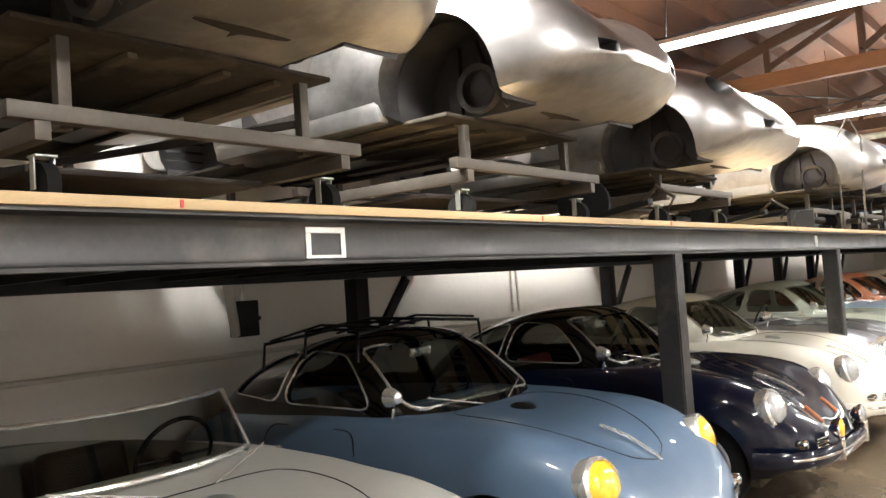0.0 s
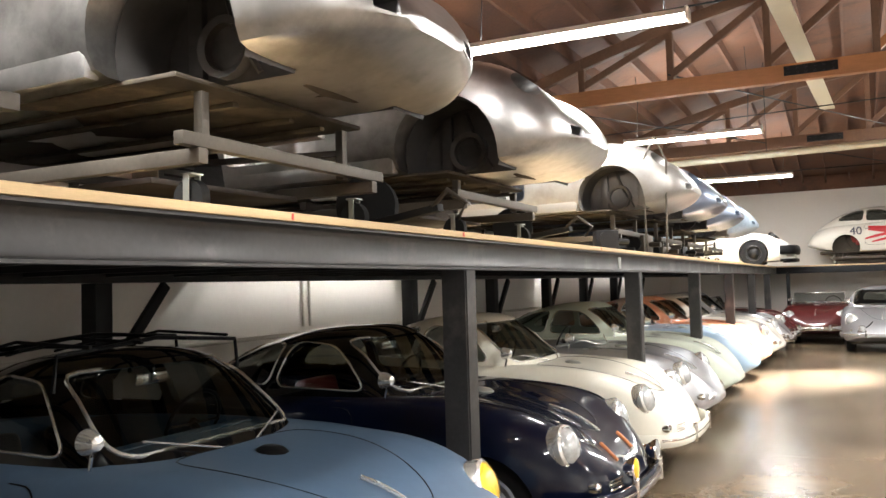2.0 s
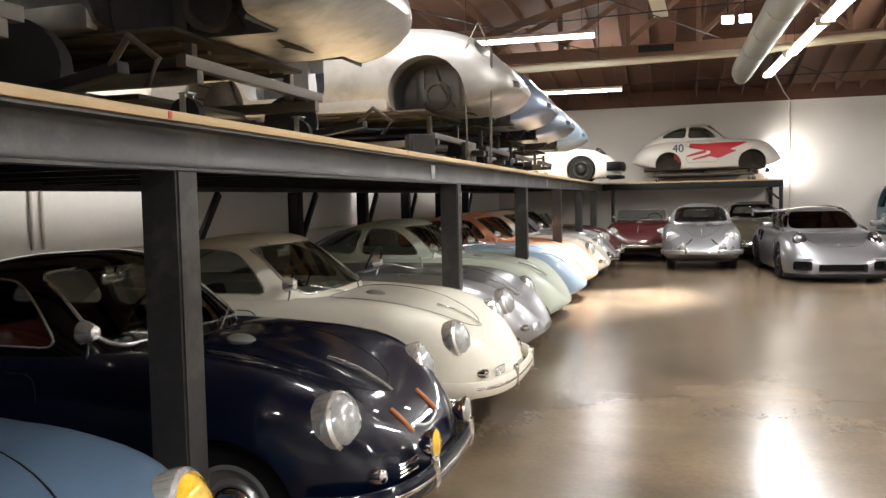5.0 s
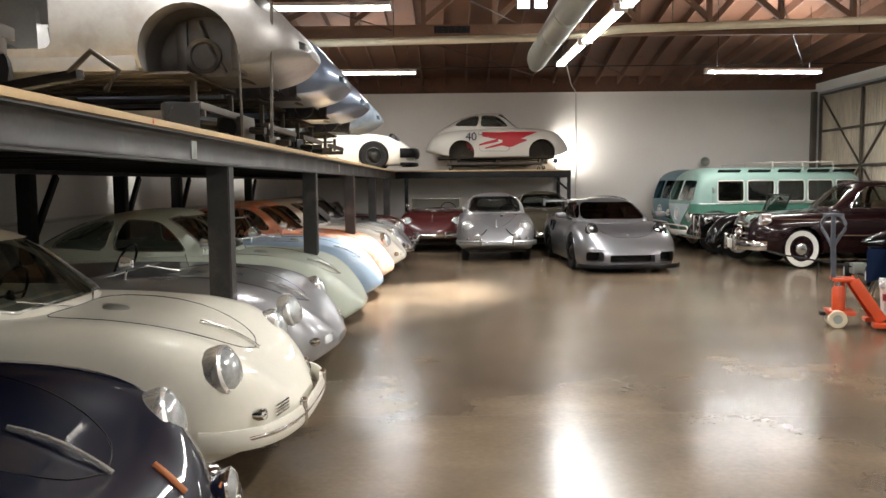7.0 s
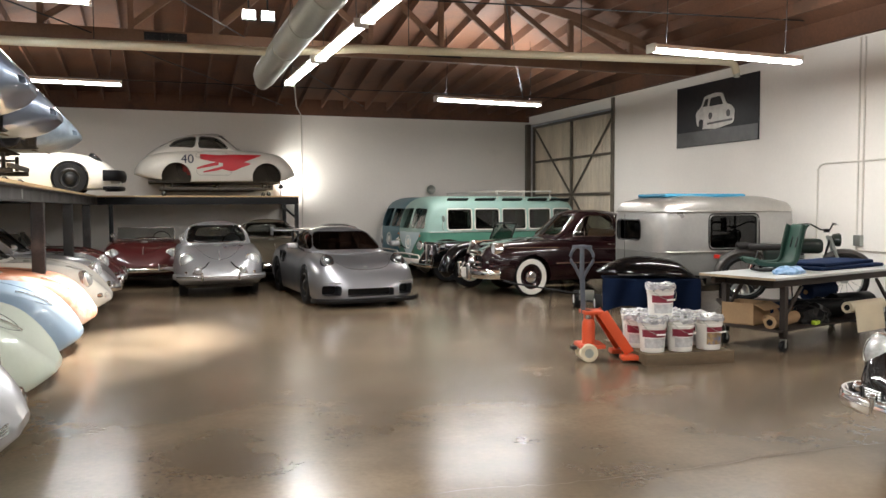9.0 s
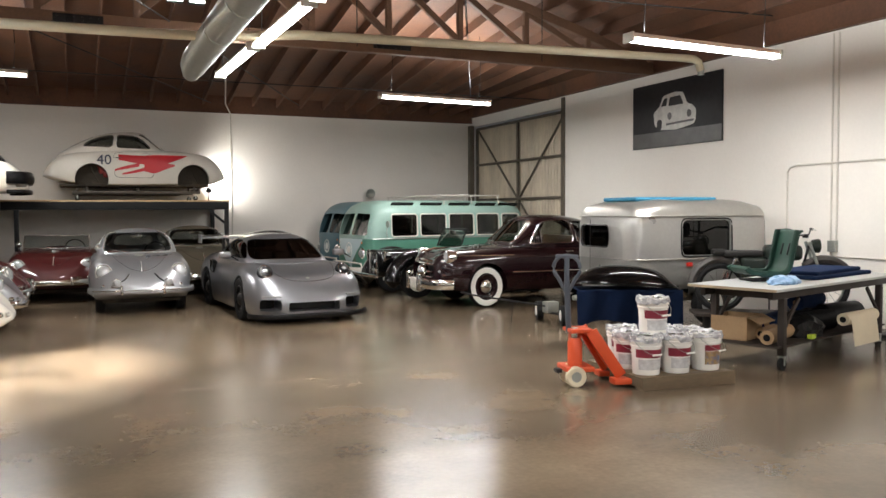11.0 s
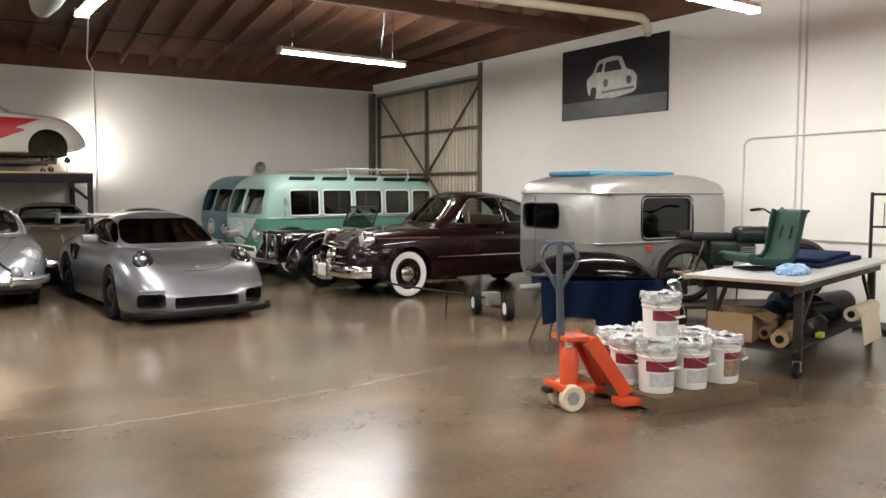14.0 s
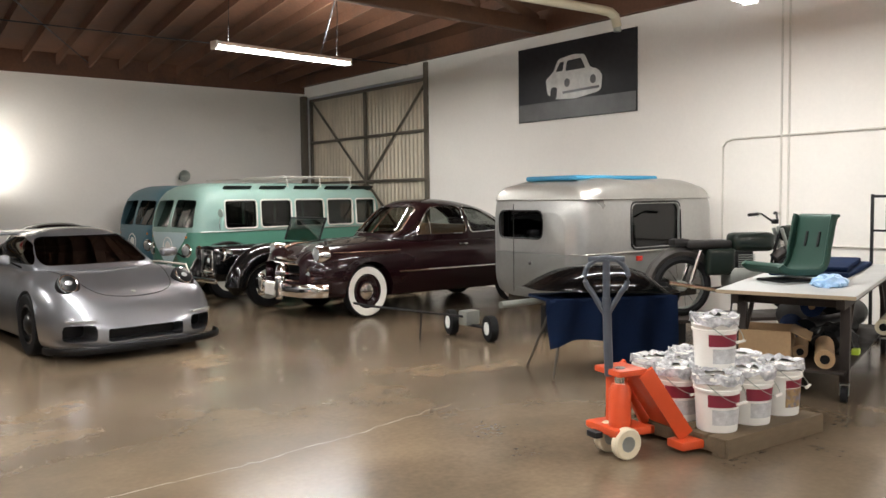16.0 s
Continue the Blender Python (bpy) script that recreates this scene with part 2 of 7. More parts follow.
def joined(*bms):
    out = bmesh.new()
    for b in bms:
        me = bpy.data.meshes.new("tmp")
        b.to_mesh(me)
        b.free()
        out.from_mesh(me)
        bpy.data.meshes.remove(me)
    return out


def tube(pts, r, segs=10, closed=False, flat=1.0):
    """A round bar along points; flat < 1 squashes it."""
    pts = [Vector(p) for p in pts]
    n, vs, fs = len(pts), [], []
    up = Vector((0, 0, 1))
    for i, p in enumerate(pts):
        a, b = pts[i - 1] if i or closed else pts[0], pts[(i + 1) % n] if i < n - 1 or closed else pts[-1]
        d = (b - a).normalized()
        side = d.cross(up)
        if side.length < 0.05:
            side = d.cross(Vector((1, 0, 0)))
        side.normalize()
        top = side.cross(d)
        rr = r[i] if isinstance(r, (list, tuple)) else r
        for k in range(segs):
            t = 2 * math.pi * k / segs
            vs.append(p + side * math.cos(t) * rr * flat + top * math.sin(t) * rr)
    for i in range(n if closed else n - 1):
        for k in range(segs):
            j, l = (i + 1) % n, (k + 1) % segs
            fs.append((i * segs + k, i * segs + l, j * segs + l, j * segs + k))
    if not closed:
        fs += [tuple(range(segs)), tuple(range((n - 1) * segs, n * segs))]
    bm = bmesh.new()
    made = [bm.verts.new(v) for v in vs]
    for f in fs:
        bm.faces.new([made[k] for k in f])
    bmesh.ops.recalc_face_normals(bm, faces=bm.faces)
    return bm


def lathe(prof, segs=28, axis="y", caps=True):
    """Turns (radius, along) pairs round an axis through the origin."""
    bm = bmesh.new()
    rings = []
    for r, a in prof:
        ring = []
        for k in range(segs):
            t = 2 * math.pi * k / segs
            c, s = r * math.cos(t), r * math.sin(t)
            ring.append(bm.verts.new({"y": (c, a, s), "z": (c, s, a), "x": (a, c, s)}[axis]))
        rings.append(ring)
    for a, b in zip(rings, rings[1:]):
        for k in range(segs):
            bm.faces.new((a[k], a[(k + 1) % segs], b[(k + 1) % segs], b[k]))
    for r in (rings[0], rings[-1]) if caps else ():
        bm.faces.new(r)
    bmesh.ops.remove_doubles(bm, verts=bm.verts, dist=1e-5)
    bmesh.ops.recalc_face_normals(bm, faces=bm.faces)
    return bm


def rounded(pts, r, n=5):
    """A polygon with rounded corners."""
    out, pts = [], [Vector(p) for p in pts]
    for i, p in enumerate(pts):
        a, b = pts[i - 1] - p, pts[(i + 1) % len(pts)] - p
        ra = min(r, a.length * 0.48, b.length * 0.48)
        s, e = p + a.normalized() * ra, p + b.normalized() * ra
        for k in range(n + 1):
            t = k / n
            out.append(s * (1 - t) ** 2 + p * 2 * t * (1 - t) + e * t * t)
    return out


def prism(pts, axis, a, b):
    """A solid from a flat outline, pushed along an axis from a to b."""
    bm = bmesh.new()
    put = {"x": lambda p, d: (d, p[0], p[1]), "y": lambda p, d: (p[0], d, p[1]), "z": lambda p, d: (p[0], p[1], d)}[axis]
    lo, hi = [bm.verts.new(put(p, a)) for p in pts], [bm.verts.new(put(p, b)) for p in pts]
    bm.faces.new(lo), bm.faces.new(hi)
    for i in range(len(pts)):
        j = (i + 1) % len(pts)
        bm.faces.new((lo[i], lo[j], hi[j], hi[i]))
    bmesh.ops.recalc_face_normals(bm, faces=bm.faces)
    return bm


def keyed(keys, x):
    """A smooth curve through (place, value) keys."""
    kx, kv = np.array([k[0] for k in keys]), np.array([k[1] for k in keys], float)
    d = np.diff(kv) / np.diff(kx)
    m = np.r_[d[0], (d[1:] + d[:-1]) / 2, d[-1]]
    m[1:-1] = np.where(d[1:] * d[:-1] <= 0, 0, m[1:-1])
    x = np.clip(x, kx[0], kx[-1])
    i = np.clip(np.searchsorted(kx, x) - 1, 0, len(kx) - 2)
    h = kx[i + 1] - kx[i]
    t = (x - kx[i]) / h
    return (1 + 2 * t) * (1 - t) ** 2 * kv[i] + t * (1 - t) ** 2 * h * m[i] + t * t * (3 - 2 * t) * kv[i + 1] + t * t * (t - 1) * h * m[i + 1]


def cut(me, *cutters, op="DIFFERENCE"):
    """The mesh less the cutter solids."""
    ob = new("tmp", me)
    gone = [ob]
    for c in cutters:
        cm = bpy.data.meshes.new("tmp")
        c.to_mesh(cm)
        c.free()
        co = new("tmp", cm)
        gone.append(co)
        md = ob.modifiers.new("b", "BOOLEAN")
        md.operation, md.solver, md.object = op, "EXACT", co
    bpy.context.view_layer.update()
    out = bpy.data.meshes.new_from_object(ob.evaluated_get(bpy.context.evaluated_depsgraph_get()))
    for o in gone:
        d = o.data
        bpy.data.objects.remove(o)
        bpy.data.meshes.remove(d)
    out.materials.clear()
    smooth(out, 35)
    return out


def loft(loops, close=True):
    """A closed solid through loops of equal length."""
    n, k = len(loops), len(loops[0])
    vs = [v for l in loops for v in l]
    fs = [(i * k + j, i * k + (j + 1) % k, (i + 1) * k + (j + 1) % k, (i + 1) * k + j) for i in range(n - 1) for j in range(k)]
    if close:
        fs += [tuple(range(k))[::-1], tuple(range((n - 1) * k, n * k))]
    return vs, fs


def catmull(pts, n):
    """n points along a smooth curve through pts."""
    p = np.array([2 * np.array(pts[0]) - pts[1], *pts, 2 * np.array(pts[-1]) - pts[-2]])
    d = np.sqrt(np.maximum(np.linalg.norm(np.diff(p, axis=0), axis=1), 1e-4))
    k = np.r_[0, np.cumsum(d)]
    out = []
    for t in np.linspace(k[1], k[-2], n):
        i = int(np.clip(np.searchsorted(k, t) - 1, 1, len(p) - 3))
        a1 = (k[i] - t) / d[i - 1] * p[i - 1] + (t - k[i - 1]) / d[i - 1] * p[i]
        a2 = (k[i + 1] - t) / d[i] * p[i] + (t - k[i]) / d[i] * p[i + 1]
        a3 = (k[i + 2] - t) / d[i + 1] * p[i + 1] + (t - k[i + 1]) / d[i + 1] * p[i + 2]
        b1 = (k[i + 1] - t) / (k[i + 1] - k[i - 1]) * a1 + (t - k[i - 1]) / (k[i + 1] - k[i - 1]) * a2
        b2 = (k[i + 2] - t) / (k[i + 2] - k[i]) * a2 + (t - k[i]) / (k[i + 2] - k[i]) * a3
        out.append((k[i + 1] - t) / d[i] * b1 + (t - k[i]) / d[i] * b2)
    return out


def hull(S, nx=56, nv=22):
    """The lower body of a car: smooth sections along x, from the keys of S."""
    x0, x1 = S["w"][0][0], S["w"][-1][0]
    xs = (x0 + x1) / 2 - np.cos(np.linspace(0, math.pi, nx)) * (x1 - x0) / 2
    loops = []
    for x in xs:
        w, zc, zf, zw, zb, yf = (float(keyed(S[k], x)) for k in ("w", "zc", "zf", "zw", "zb", "yf"))
        hip = zf - (zf - zw) * 0.3
        half = [(0, zc), (w * yf * 0.5, zc + (zf - zc) * 0.3), (w * yf, zf), (w * (yf + (1 - yf) * 0.72), hip), (w, zw), (w * 0.985, zb + (zw - zb) * 0.45), (w * 0.93, zb + 0.02), (w * 0.8, zb), (0, zb)]
        c = catmull(half, nv)
        loop = [(x, y, z) for y, z in c] + [(x, -y, z) for y, z in c[-2:0:-1]]
        loops.append(loop)
    return loft(loops)


def dome(S, nx=44, nv=22, off=0.0, low=0.0, power=2.6):
    """The cabin of a car: sections between belt and roof along x; off shrinks it."""
    x0, x1 = S["g"][0][0] + off, S["g"][-1][0] - off
    xs = (x0 + x1) / 2 - np.cos(np.linspace(0.0, math.pi, nx)) * (x1 - x0) / 2
    loops = []
    for x in xs:
        g, zr = float(keyed(S["g"], x)) - off, float(keyed(S["r"], x)) - off
        zb = S["belt"] - low
        loop = [(x, math.copysign(abs(math.cos(t)) ** (2 / power), math.cos(t)) * max(g, 0.02), zb + max(zr - zb, 0.01) * math.sin(t) ** (2 / power)) for t in np.linspace(0, math.pi, nv * 2 - 1)]
        loop += [(x, -g * 0.5, zb), (x, 0, zb), (x, g * 0.5, zb)]
        loops.append(loop)
    return loft(loops)


def dome_y(S, x, z, power=2.6):
    """Half-width of the cabin at a place and height."""
    g, zr, zb = float(keyed(S["g"], x)), float(keyed(S["r"], x)), S["belt"]
    s = min(max((z - zb) / max(zr - zb, 0.01), 0), 0.999)
    return g * (1 - s ** power) ** (1 / power)


def dome_x(S, y, z, front=True, power=2.6):
    """Where along the car the cabin's front (or rear) lies at a half-width and height."""
    a, b = (0.0, S["g"][-1][0]) if front else (0.0, S["g"][0][0])
    for _ in range(30):
        m = (a + b) / 2
        if dome_y(S, m, z, power) > abs(y) and float(keyed(S["r"], m)) > z:
            a = m
        else:
            b = m
    return a


# ---- the building ----
LEFT, RIGHT, FAR, BACK, WALL_TOP = -5.3, 9.7, 27.3, -6.0, 4.17
BEAM_X, BEAM_Z0, BEAM_Z1, DECK = -2.05, 1.76, 1.93, 1.965
part("floor", block(LEFT - 0.3, RIGHT + 0.3, BACK - 0.3, FAR + 0.3, -0.3, 0), "floor")
tagged(bpy.data.objects["floor"], "polished brown mottled concrete floor with satin sheen", "floor", kind="structure")


def roof_z(x, y):
    arc = 4.62 + 1.5 * (1 - ((x - 2.2) / 7.6) ** 2)
    t = min(max((y - 19.2) / (FAR - 19.2), 0), 1)
    return arc * (1 - t) + 4.56 * t


def wall(name, x0, x1, y0, y1, z1, label):
    return tagged(part(name, block(x0, x1, y0, y1, 0, z1), "wall"), label, "wall", kind="structure")


wall("wall_left", LEFT - 0.25, LEFT, BACK, FAR, 4.7, "white painted concrete wall behind the cars")
wall("wall_far", LEFT - 0.25, RIGHT + 0.25, FAR, FAR + 0.25, WALL_TOP, "white painted end wall of the warehouse")
wall("wall_back", LEFT - 0.25, RIGHT + 0.25, BACK - 0.25, BACK, 6.3, "white painted back wall")
DOOR0, DOOR1, DOOR_TOP = 22.55, 27.2, 4.05
right = bmesh.new()
block(RIGHT, RIGHT + 0.25, BACK, DOOR0, 0, 4.72, bm=right)
block(RIGHT, RIGHT + 0.25, DOOR0, FAR, DOOR_TOP + 0.02, 4.72, bm=right)
tagged(part("wall_right", right, "wall"), "white painted masonry wall with conduits", "wall", kind="structure")
# timber band between end wall and roof
tagged(part("trim_end_beam", block(LEFT, RIGHT, FAR - 0.02, FAR + 0.2, WALL_TOP + 0.002, 4.6), "wood_dark"), "dark timber ledger on the end wall", "trim", kind="structure")
tagged(part("trim_side_beam", block(RIGHT - 0.12, RIGHT - 0.004, BACK, FAR - 0.03, 4.33, 4.6), "wood_dark"), "dark timber plate along the wall top", "trim", kind="structure")

roof = bmesh.new()
gx, gy = np.linspace(LEFT - 0.2, RIGHT + 0.2, 40), [BACK - 0.2, 0, 6, 13, 19.2, 21, 24, FAR + 0.2]
grid = [[roof.verts.new((x, y, roof_z(x, y))) for x in gx] for y in gy]
for a, b in zip(grid, grid[1:]):
    for k in range(len(gx) - 1):
        roof.faces.new((a[k], a[k + 1], b[k + 1], b[k]))
ext = bmesh.ops.extrude_face_region(roof, geom=roof.faces[:])
for v in [g for g in ext["geom"] if isinstance(g, bmesh.types.BMVert)]:
    v.co.z += 0.05
for jx in np.arange(LEFT + 0.25, RIGHT, 0.61):
    for ya, yb in ((BACK, 1.0), (1.0, 7.0), (7.0, 13.1), (13.1, 19.2), (19.2, FAR)):
        o = 0.02 if int(ya) % 2 else -0.02
        za, zb = roof_z(jx, ya) - 0.004, roof_z(jx, yb) - 0.004
        vs = [roof.verts.new((jx + o + sx * 0.022, y, z - d)) for y, z in ((ya, za), (yb, zb)) for sx in (-1, 1) for d in (0, 0.19)]
        for f in ((0, 1, 3, 2), (4, 6, 7, 5), (0, 4, 5, 1), (2, 3, 7, 6), (1, 5, 7, 3), (0, 2, 6, 4)):
            roof.faces.new([vs[k] for k in f])
tagged(part("ceiling", roof, "wood_dark", angle=20), "bowed timber roof of dark boards on joists", "ceiling", kind="structure")


def beam_between(a, b, w, h):
    a, b = Vector(a), Vector(b)
    d = b - a
    return moved(block(0, d.length, -w / 2, w / 2, -h / 2, h / 2, 0.004), Matrix.Translation(a) @ d.to_track_quat("X", "Z").to_matrix().to_4x4())


def truss(y, chord="wood_orange"):
    t = thing("roof_truss", pose(0, y, 0), "orange-brown timber roof truss with bolted steel splice plates", "roof truss", "roof trusses")
    part("bottom_chord", block(LEFT + 0.01, RIGHT - 0.13, -0.07, 0.07, 4.3, 4.53, 0.006), chord, t)
    xs = np.linspace(LEFT + 0.3, RIGHT - 0.3, 12)
    for k in range(11):
        part("top_chord", beam_between((xs[k], 0, roof_z(xs[k], 0) - 0.27), (xs[k + 1], 0, roof_z(xs[k + 1], 0) - 0.27), 0.12, 0.16), "wood_old", t)
    for k, x in enumerate(xs):
        top = roof_z(x, 0) - 0.3
        if top > 4.75:
            part("post", block(x - 0.045, x + 0.045, -0.05, 0.05, 4.53, top, 0.004), "wood_old", t)
        if 0 < k < 11:
            nx = xs[k + (1 if k < 6 else -1)]
            part("diagonal", beam_between((x, 0.0, 4.6), (nx, 0.0, roof_z(nx, 0) - 0.36), 0.08, 0.1), chord if k in (4, 5, 6) else "wood_old", t)
    for px in (-0.55, 4.2):
        plate = block(px - 0.33, px + 0.33, -0.085, 0.085, 4.37, 4.5, 0.004)
        for bx in np.linspace(px - 0.27, px + 0.27, 6):
            for bz in (4.4, 4.47):
                block(bx - 0.014, bx + 0.014, -0.1, -0.08, bz - 0.014, bz + 0.014, 0.004, bm=plate)
        part("splice_plate", plate, "iron", t, "black bolted steel splice plate")
    return t


for ty in (1.0, 7.0, 13.1):
    truss(ty)
truss(19.2, "wood_old")
# thin tie rods under the roof
for a, b in (((-5.2, 16.5, 4.45), (9.5, 16.1, 4.75)), ((-5.2, 23.2, 4.3), (9.6, 23.0, 4.3)), ((2.6, 13.2, 5.0), (7.3, 22.5, 4.2)), ((-4.8, 13.2, 4.5), (2.4, 26.8, 4.35)), ((-5.2, 10.2, 4.6), (9.5, 10.0, 4.6)), ((-2.4, 13.0, 4.6), (4.6, 26.9, 4.4))):
    tagged(part("tie_rod", tube([a, b], 0.011, 6), "iron"), "thin steel tie rod below the roof boards", "tie rod", "tie rods")
# board leaning in the truss
tagged(part("light_board", beam_between((-0.9, 8.6, 4.78), (-0.45, 17.6, 4.72), 0.24, 0.03), "cream_pipe"), "pale painted board running under the roof", "board")


# ---- mezzanine ----
def mezzanine():
    m = tagged(thing("mezzanine", pose(0, 0, 0), "grey steel storage platform with a plywood deck", "mezzanine"), kind="structure")
    zb, zt = BEAM_Z0, BEAM_Z1
    prof = [(BEAM_X, zb), (BEAM_X, zb + 0.011), (BEAM_X - 0.05, zb + 0.018), (BEAM_X - 0.058, zb + 0.03), (BEAM_X - 0.058, zt - 0.03), (BEAM_X - 0.05, zt - 0.018), (BEAM_X, zt - 0.011), (BEAM_X, zt), (BEAM_X - 0.07, zt), (BEAM_X - 0.07, zb)]
    part("front_beam", prism(prof, "y", -4.0, 27.2), "steel", m, "grey mill-scale steel channel")
    # back beam, joists and back columns: near-black, darker than the front channel
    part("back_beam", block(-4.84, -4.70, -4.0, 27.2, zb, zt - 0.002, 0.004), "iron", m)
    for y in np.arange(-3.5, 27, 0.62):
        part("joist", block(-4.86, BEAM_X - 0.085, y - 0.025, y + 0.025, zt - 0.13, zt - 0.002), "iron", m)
    part("deck", block(-4.86, BEAM_X + 0.015, -4.0, 27.28, zt + 0.002, DECK, 0.003), "plywood", m, "pale plywood deck boards")
    for y, w in ((-0.3, 0.14), (5.34, 0.14), (9.38, 0.14), (12.86, 0.14), (16.35, 0.14), (19.85, 0.14), (23.4, 0.14)):
        h = bmesh.new()
        block(BEAM_X - 0.155, BEAM_X - 0.015, y - 0.07, y - 0.058, 0.012, zb - 0.002, bm=h)
        block(BEAM_X - 0.155, BEAM_X - 0.015, y + 0.058, y + 0.07, 0.012, zb - 0.002, bm=h)
        block(BEAM_X - 0.09, BEAM_X - 0.08, y - 0.058, y + 0.058, 0.012, zb - 0.002, bm=h)
        block(BEAM_X - 0.018, BEAM_X - 0.008, y - 0.058, y + 0.058, 0.012, zb - 0.002, bm=h)
        block(BEAM_X - 0.2, BEAM_X + 0.01, y - 0.12, y + 0.12, 0, 0.012, bm=h)
        part("column", h, "steel", m, "rolled steel column")
    for y in (-0.5, 5.13, 9.5, 11.9, 14.2, 16.3, 18.5, 20.7):
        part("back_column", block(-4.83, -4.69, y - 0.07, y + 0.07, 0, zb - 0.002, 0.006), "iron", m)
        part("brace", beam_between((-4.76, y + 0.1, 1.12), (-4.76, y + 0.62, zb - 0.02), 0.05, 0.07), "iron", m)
    for y in (8.75, 15.0):
        part("joint_plate", block(BEAM_X - 0.057, BEAM_X - 0.052, y - 0.05, y + 0.05, zb + 0.032, zt - 0.032, 0.001), "galv", m)
    ring = bmesh.new()
    for a, b, c, d in ((2.26, 2.45, 1.873, 1.895), (2.26, 2.45, 1.775, 1.795), (2.26, 2.283, 1.795, 1.873), (2.427, 2.45, 1.795, 1.873)):
        block(BEAM_X - 0.057, BEAM_X - 0.054, a, b, c, d, 0.001, bm=ring)
    part("painted_tag", ring, "white_enamel", m, "white square outline painted on the beam")
    for y, w in ((1.72, 0.012), (3.7, 0.012), (5.2, 0.02), (7.9, 0.012)):
        part("red_mark", block(BEAM_X + 0.016, BEAM_X + 0.018, y, y + w, zt + 0.006, DECK - 0.004), mat("red_mark", (0.6, 0.07, 0.06), 0.6), m)
    return m


mezzanine()


def end_shelf():
    m = tagged(thing("end_platform", pose(0, 0, 0), "short steel platform with a plywood deck along the end wall", "platform"), kind="structure")
    x1, y0 = 2.5, 25.05
    part("front_beam", block(BEAM_X + 0.02, x1, y0, y0 + 0.09, BEAM_Z0, BEAM_Z1, 0.004), "iron", m)
    part("side_beam", block(x1 - 0.09, x1, y0 + 0.092, FAR - 0.01, BEAM_Z0, BEAM_Z1, 0.004), "iron", m)
    part("deck", block(BEAM_X + 0.02, x1 + 0.02, y0 - 0.015, FAR - 0.005, BEAM_Z1 + 0.002, DECK, 0.003), "plywood", m)
    for x, y in ((x1 - 0.05, y0 + 0.05), (x1 - 0.05, FAR - 0.12), (BEAM_X + 0.3, y0 + 0.05)):
        part("column", block(x - 0.045, x + 0.045, y - 0.04, y + 0.04, 0, BEAM_Z0 - 0.002, 0.005), "iron", m)
    part("gusset", beam_between((x1 - 0.42, y0 + 0.05, BEAM_Z0 - 0.02), (x1 - 0.1, y0 + 0.05, BEAM_Z0 - 0.3), 0.05, 0.05), "iron", m)
    return m


end_shelf()


# ---- fixtures ----
def fluorescent(x, y, z, turn, length):
    f = thing("ceiling_light", pose(x, y, z, 0, 0, turn), "lit twin-tube fluorescent strip hanging on chains", "ceiling light", "fluorescent strips")
    h = length / 2
    part("housing", prism([(-0.09, 0.0), (0.09, 0.0), (0.05, 0.06), (-0.05, 0.06)], "x", -h, h), "white_enamel", f)
    for s in (-0.05, 0.05):
        for a, b in ((-h + 0.02, -0.01), (0.01, h - 0.02)):
            part("tube", tube([(a, s, -0.025), (b, s, -0.025)], 0.019, 8), "tube", f, "glowing fluorescent tube")
    for a in (-h, h - 0.03):
        part("end_cap", block(a, a + 0.03, -0.092, 0.092, -0.055, 0.062, 0.004), "white_enamel", f)
    top = roof_z(x, y) + 0.02 - z
    for a in (-h * 0.8, h * 0.8):
        part("chain", tube([(a, 0, 0.06), (a + 0.03, 0.0, top * 0.5), (a, 0, top)], 0.006, 5), "iron", f)
    return f


for fx in FIXTURES:
    fluorescent(*fx)

duct = thing("air_duct", pose(0, 0, 0), "grey galvanised duct that runs under the roof and turns up", "duct")
part("run", tube([(1.0, BACK + 0.05, 3.95), (1.0, 18.75, 3.9)], 0.2, 20), "galv", duct)
part("end_cone", tube([(1.0, 18.75, 3.9), (1.0, 19.0, 3.87), (1.0, 19.35, 3.80)], [0.2, 0.19, 0.12], 20), "galv", duct)
for dy in np.arange(1.5, 18, 1.5):
    part("seam", lathe([(0.202, -0.012), (0.207, 0), (0.202, 0.012)], 20), "galv", duct, at=pose(1.0, dy, 3.945 - 0.05 * (dy + 6) / 24.7))
pipe = thing("heating_pipe", pose(0, 0, 0), "cream painted pipe hung across the hall with a down-turned end", "pipe")
part("run", tube([(LEFT + 0.1, 17.6, 3.92), (0.6, 17.45, 3.98), (0.95, 17.25, 3.95), (1.5, 17.15, 3.98), (2.2, 17.2, 4.06), (8.75, 17.3, 4.24)], 0.062, 14), "cream_pipe", pipe)
part("elbow", tube([(8.75, 17.3, 4.24), (8.95, 17.3, 4.235), (9.05, 17.3, 4.19), (9.1, 17.3, 4.05)], 0.066, 14), "cream_pipe", pipe)
part("nozzle", tube([(9.1, 17.3, 4.06), (9.105, 17.3, 3.98)], 0.055, 14), "galv", pipe)
for px in (-1.5, 3.0, 6.0):
    part("hanger", tube([(px, 17.35, 4.0), (px, 17.35, roof_z(px, 17) - 0.1)], 0.007, 6), "iron", pipe)


def run(name, pts, r, material, label, cat):
    return tagged(part(name, tube(pts, r, 8), material), label, cat)


for dy in (0.0, 0.1):
    run("conduit", [(RIGHT - 0.02, 15.02 + dy, 0.9 if dy else 1.15), (RIGHT - 0.02, 15.02 + dy, 4.3)], 0.014, "conduit", "painted conduit running up the wall", "conduit")
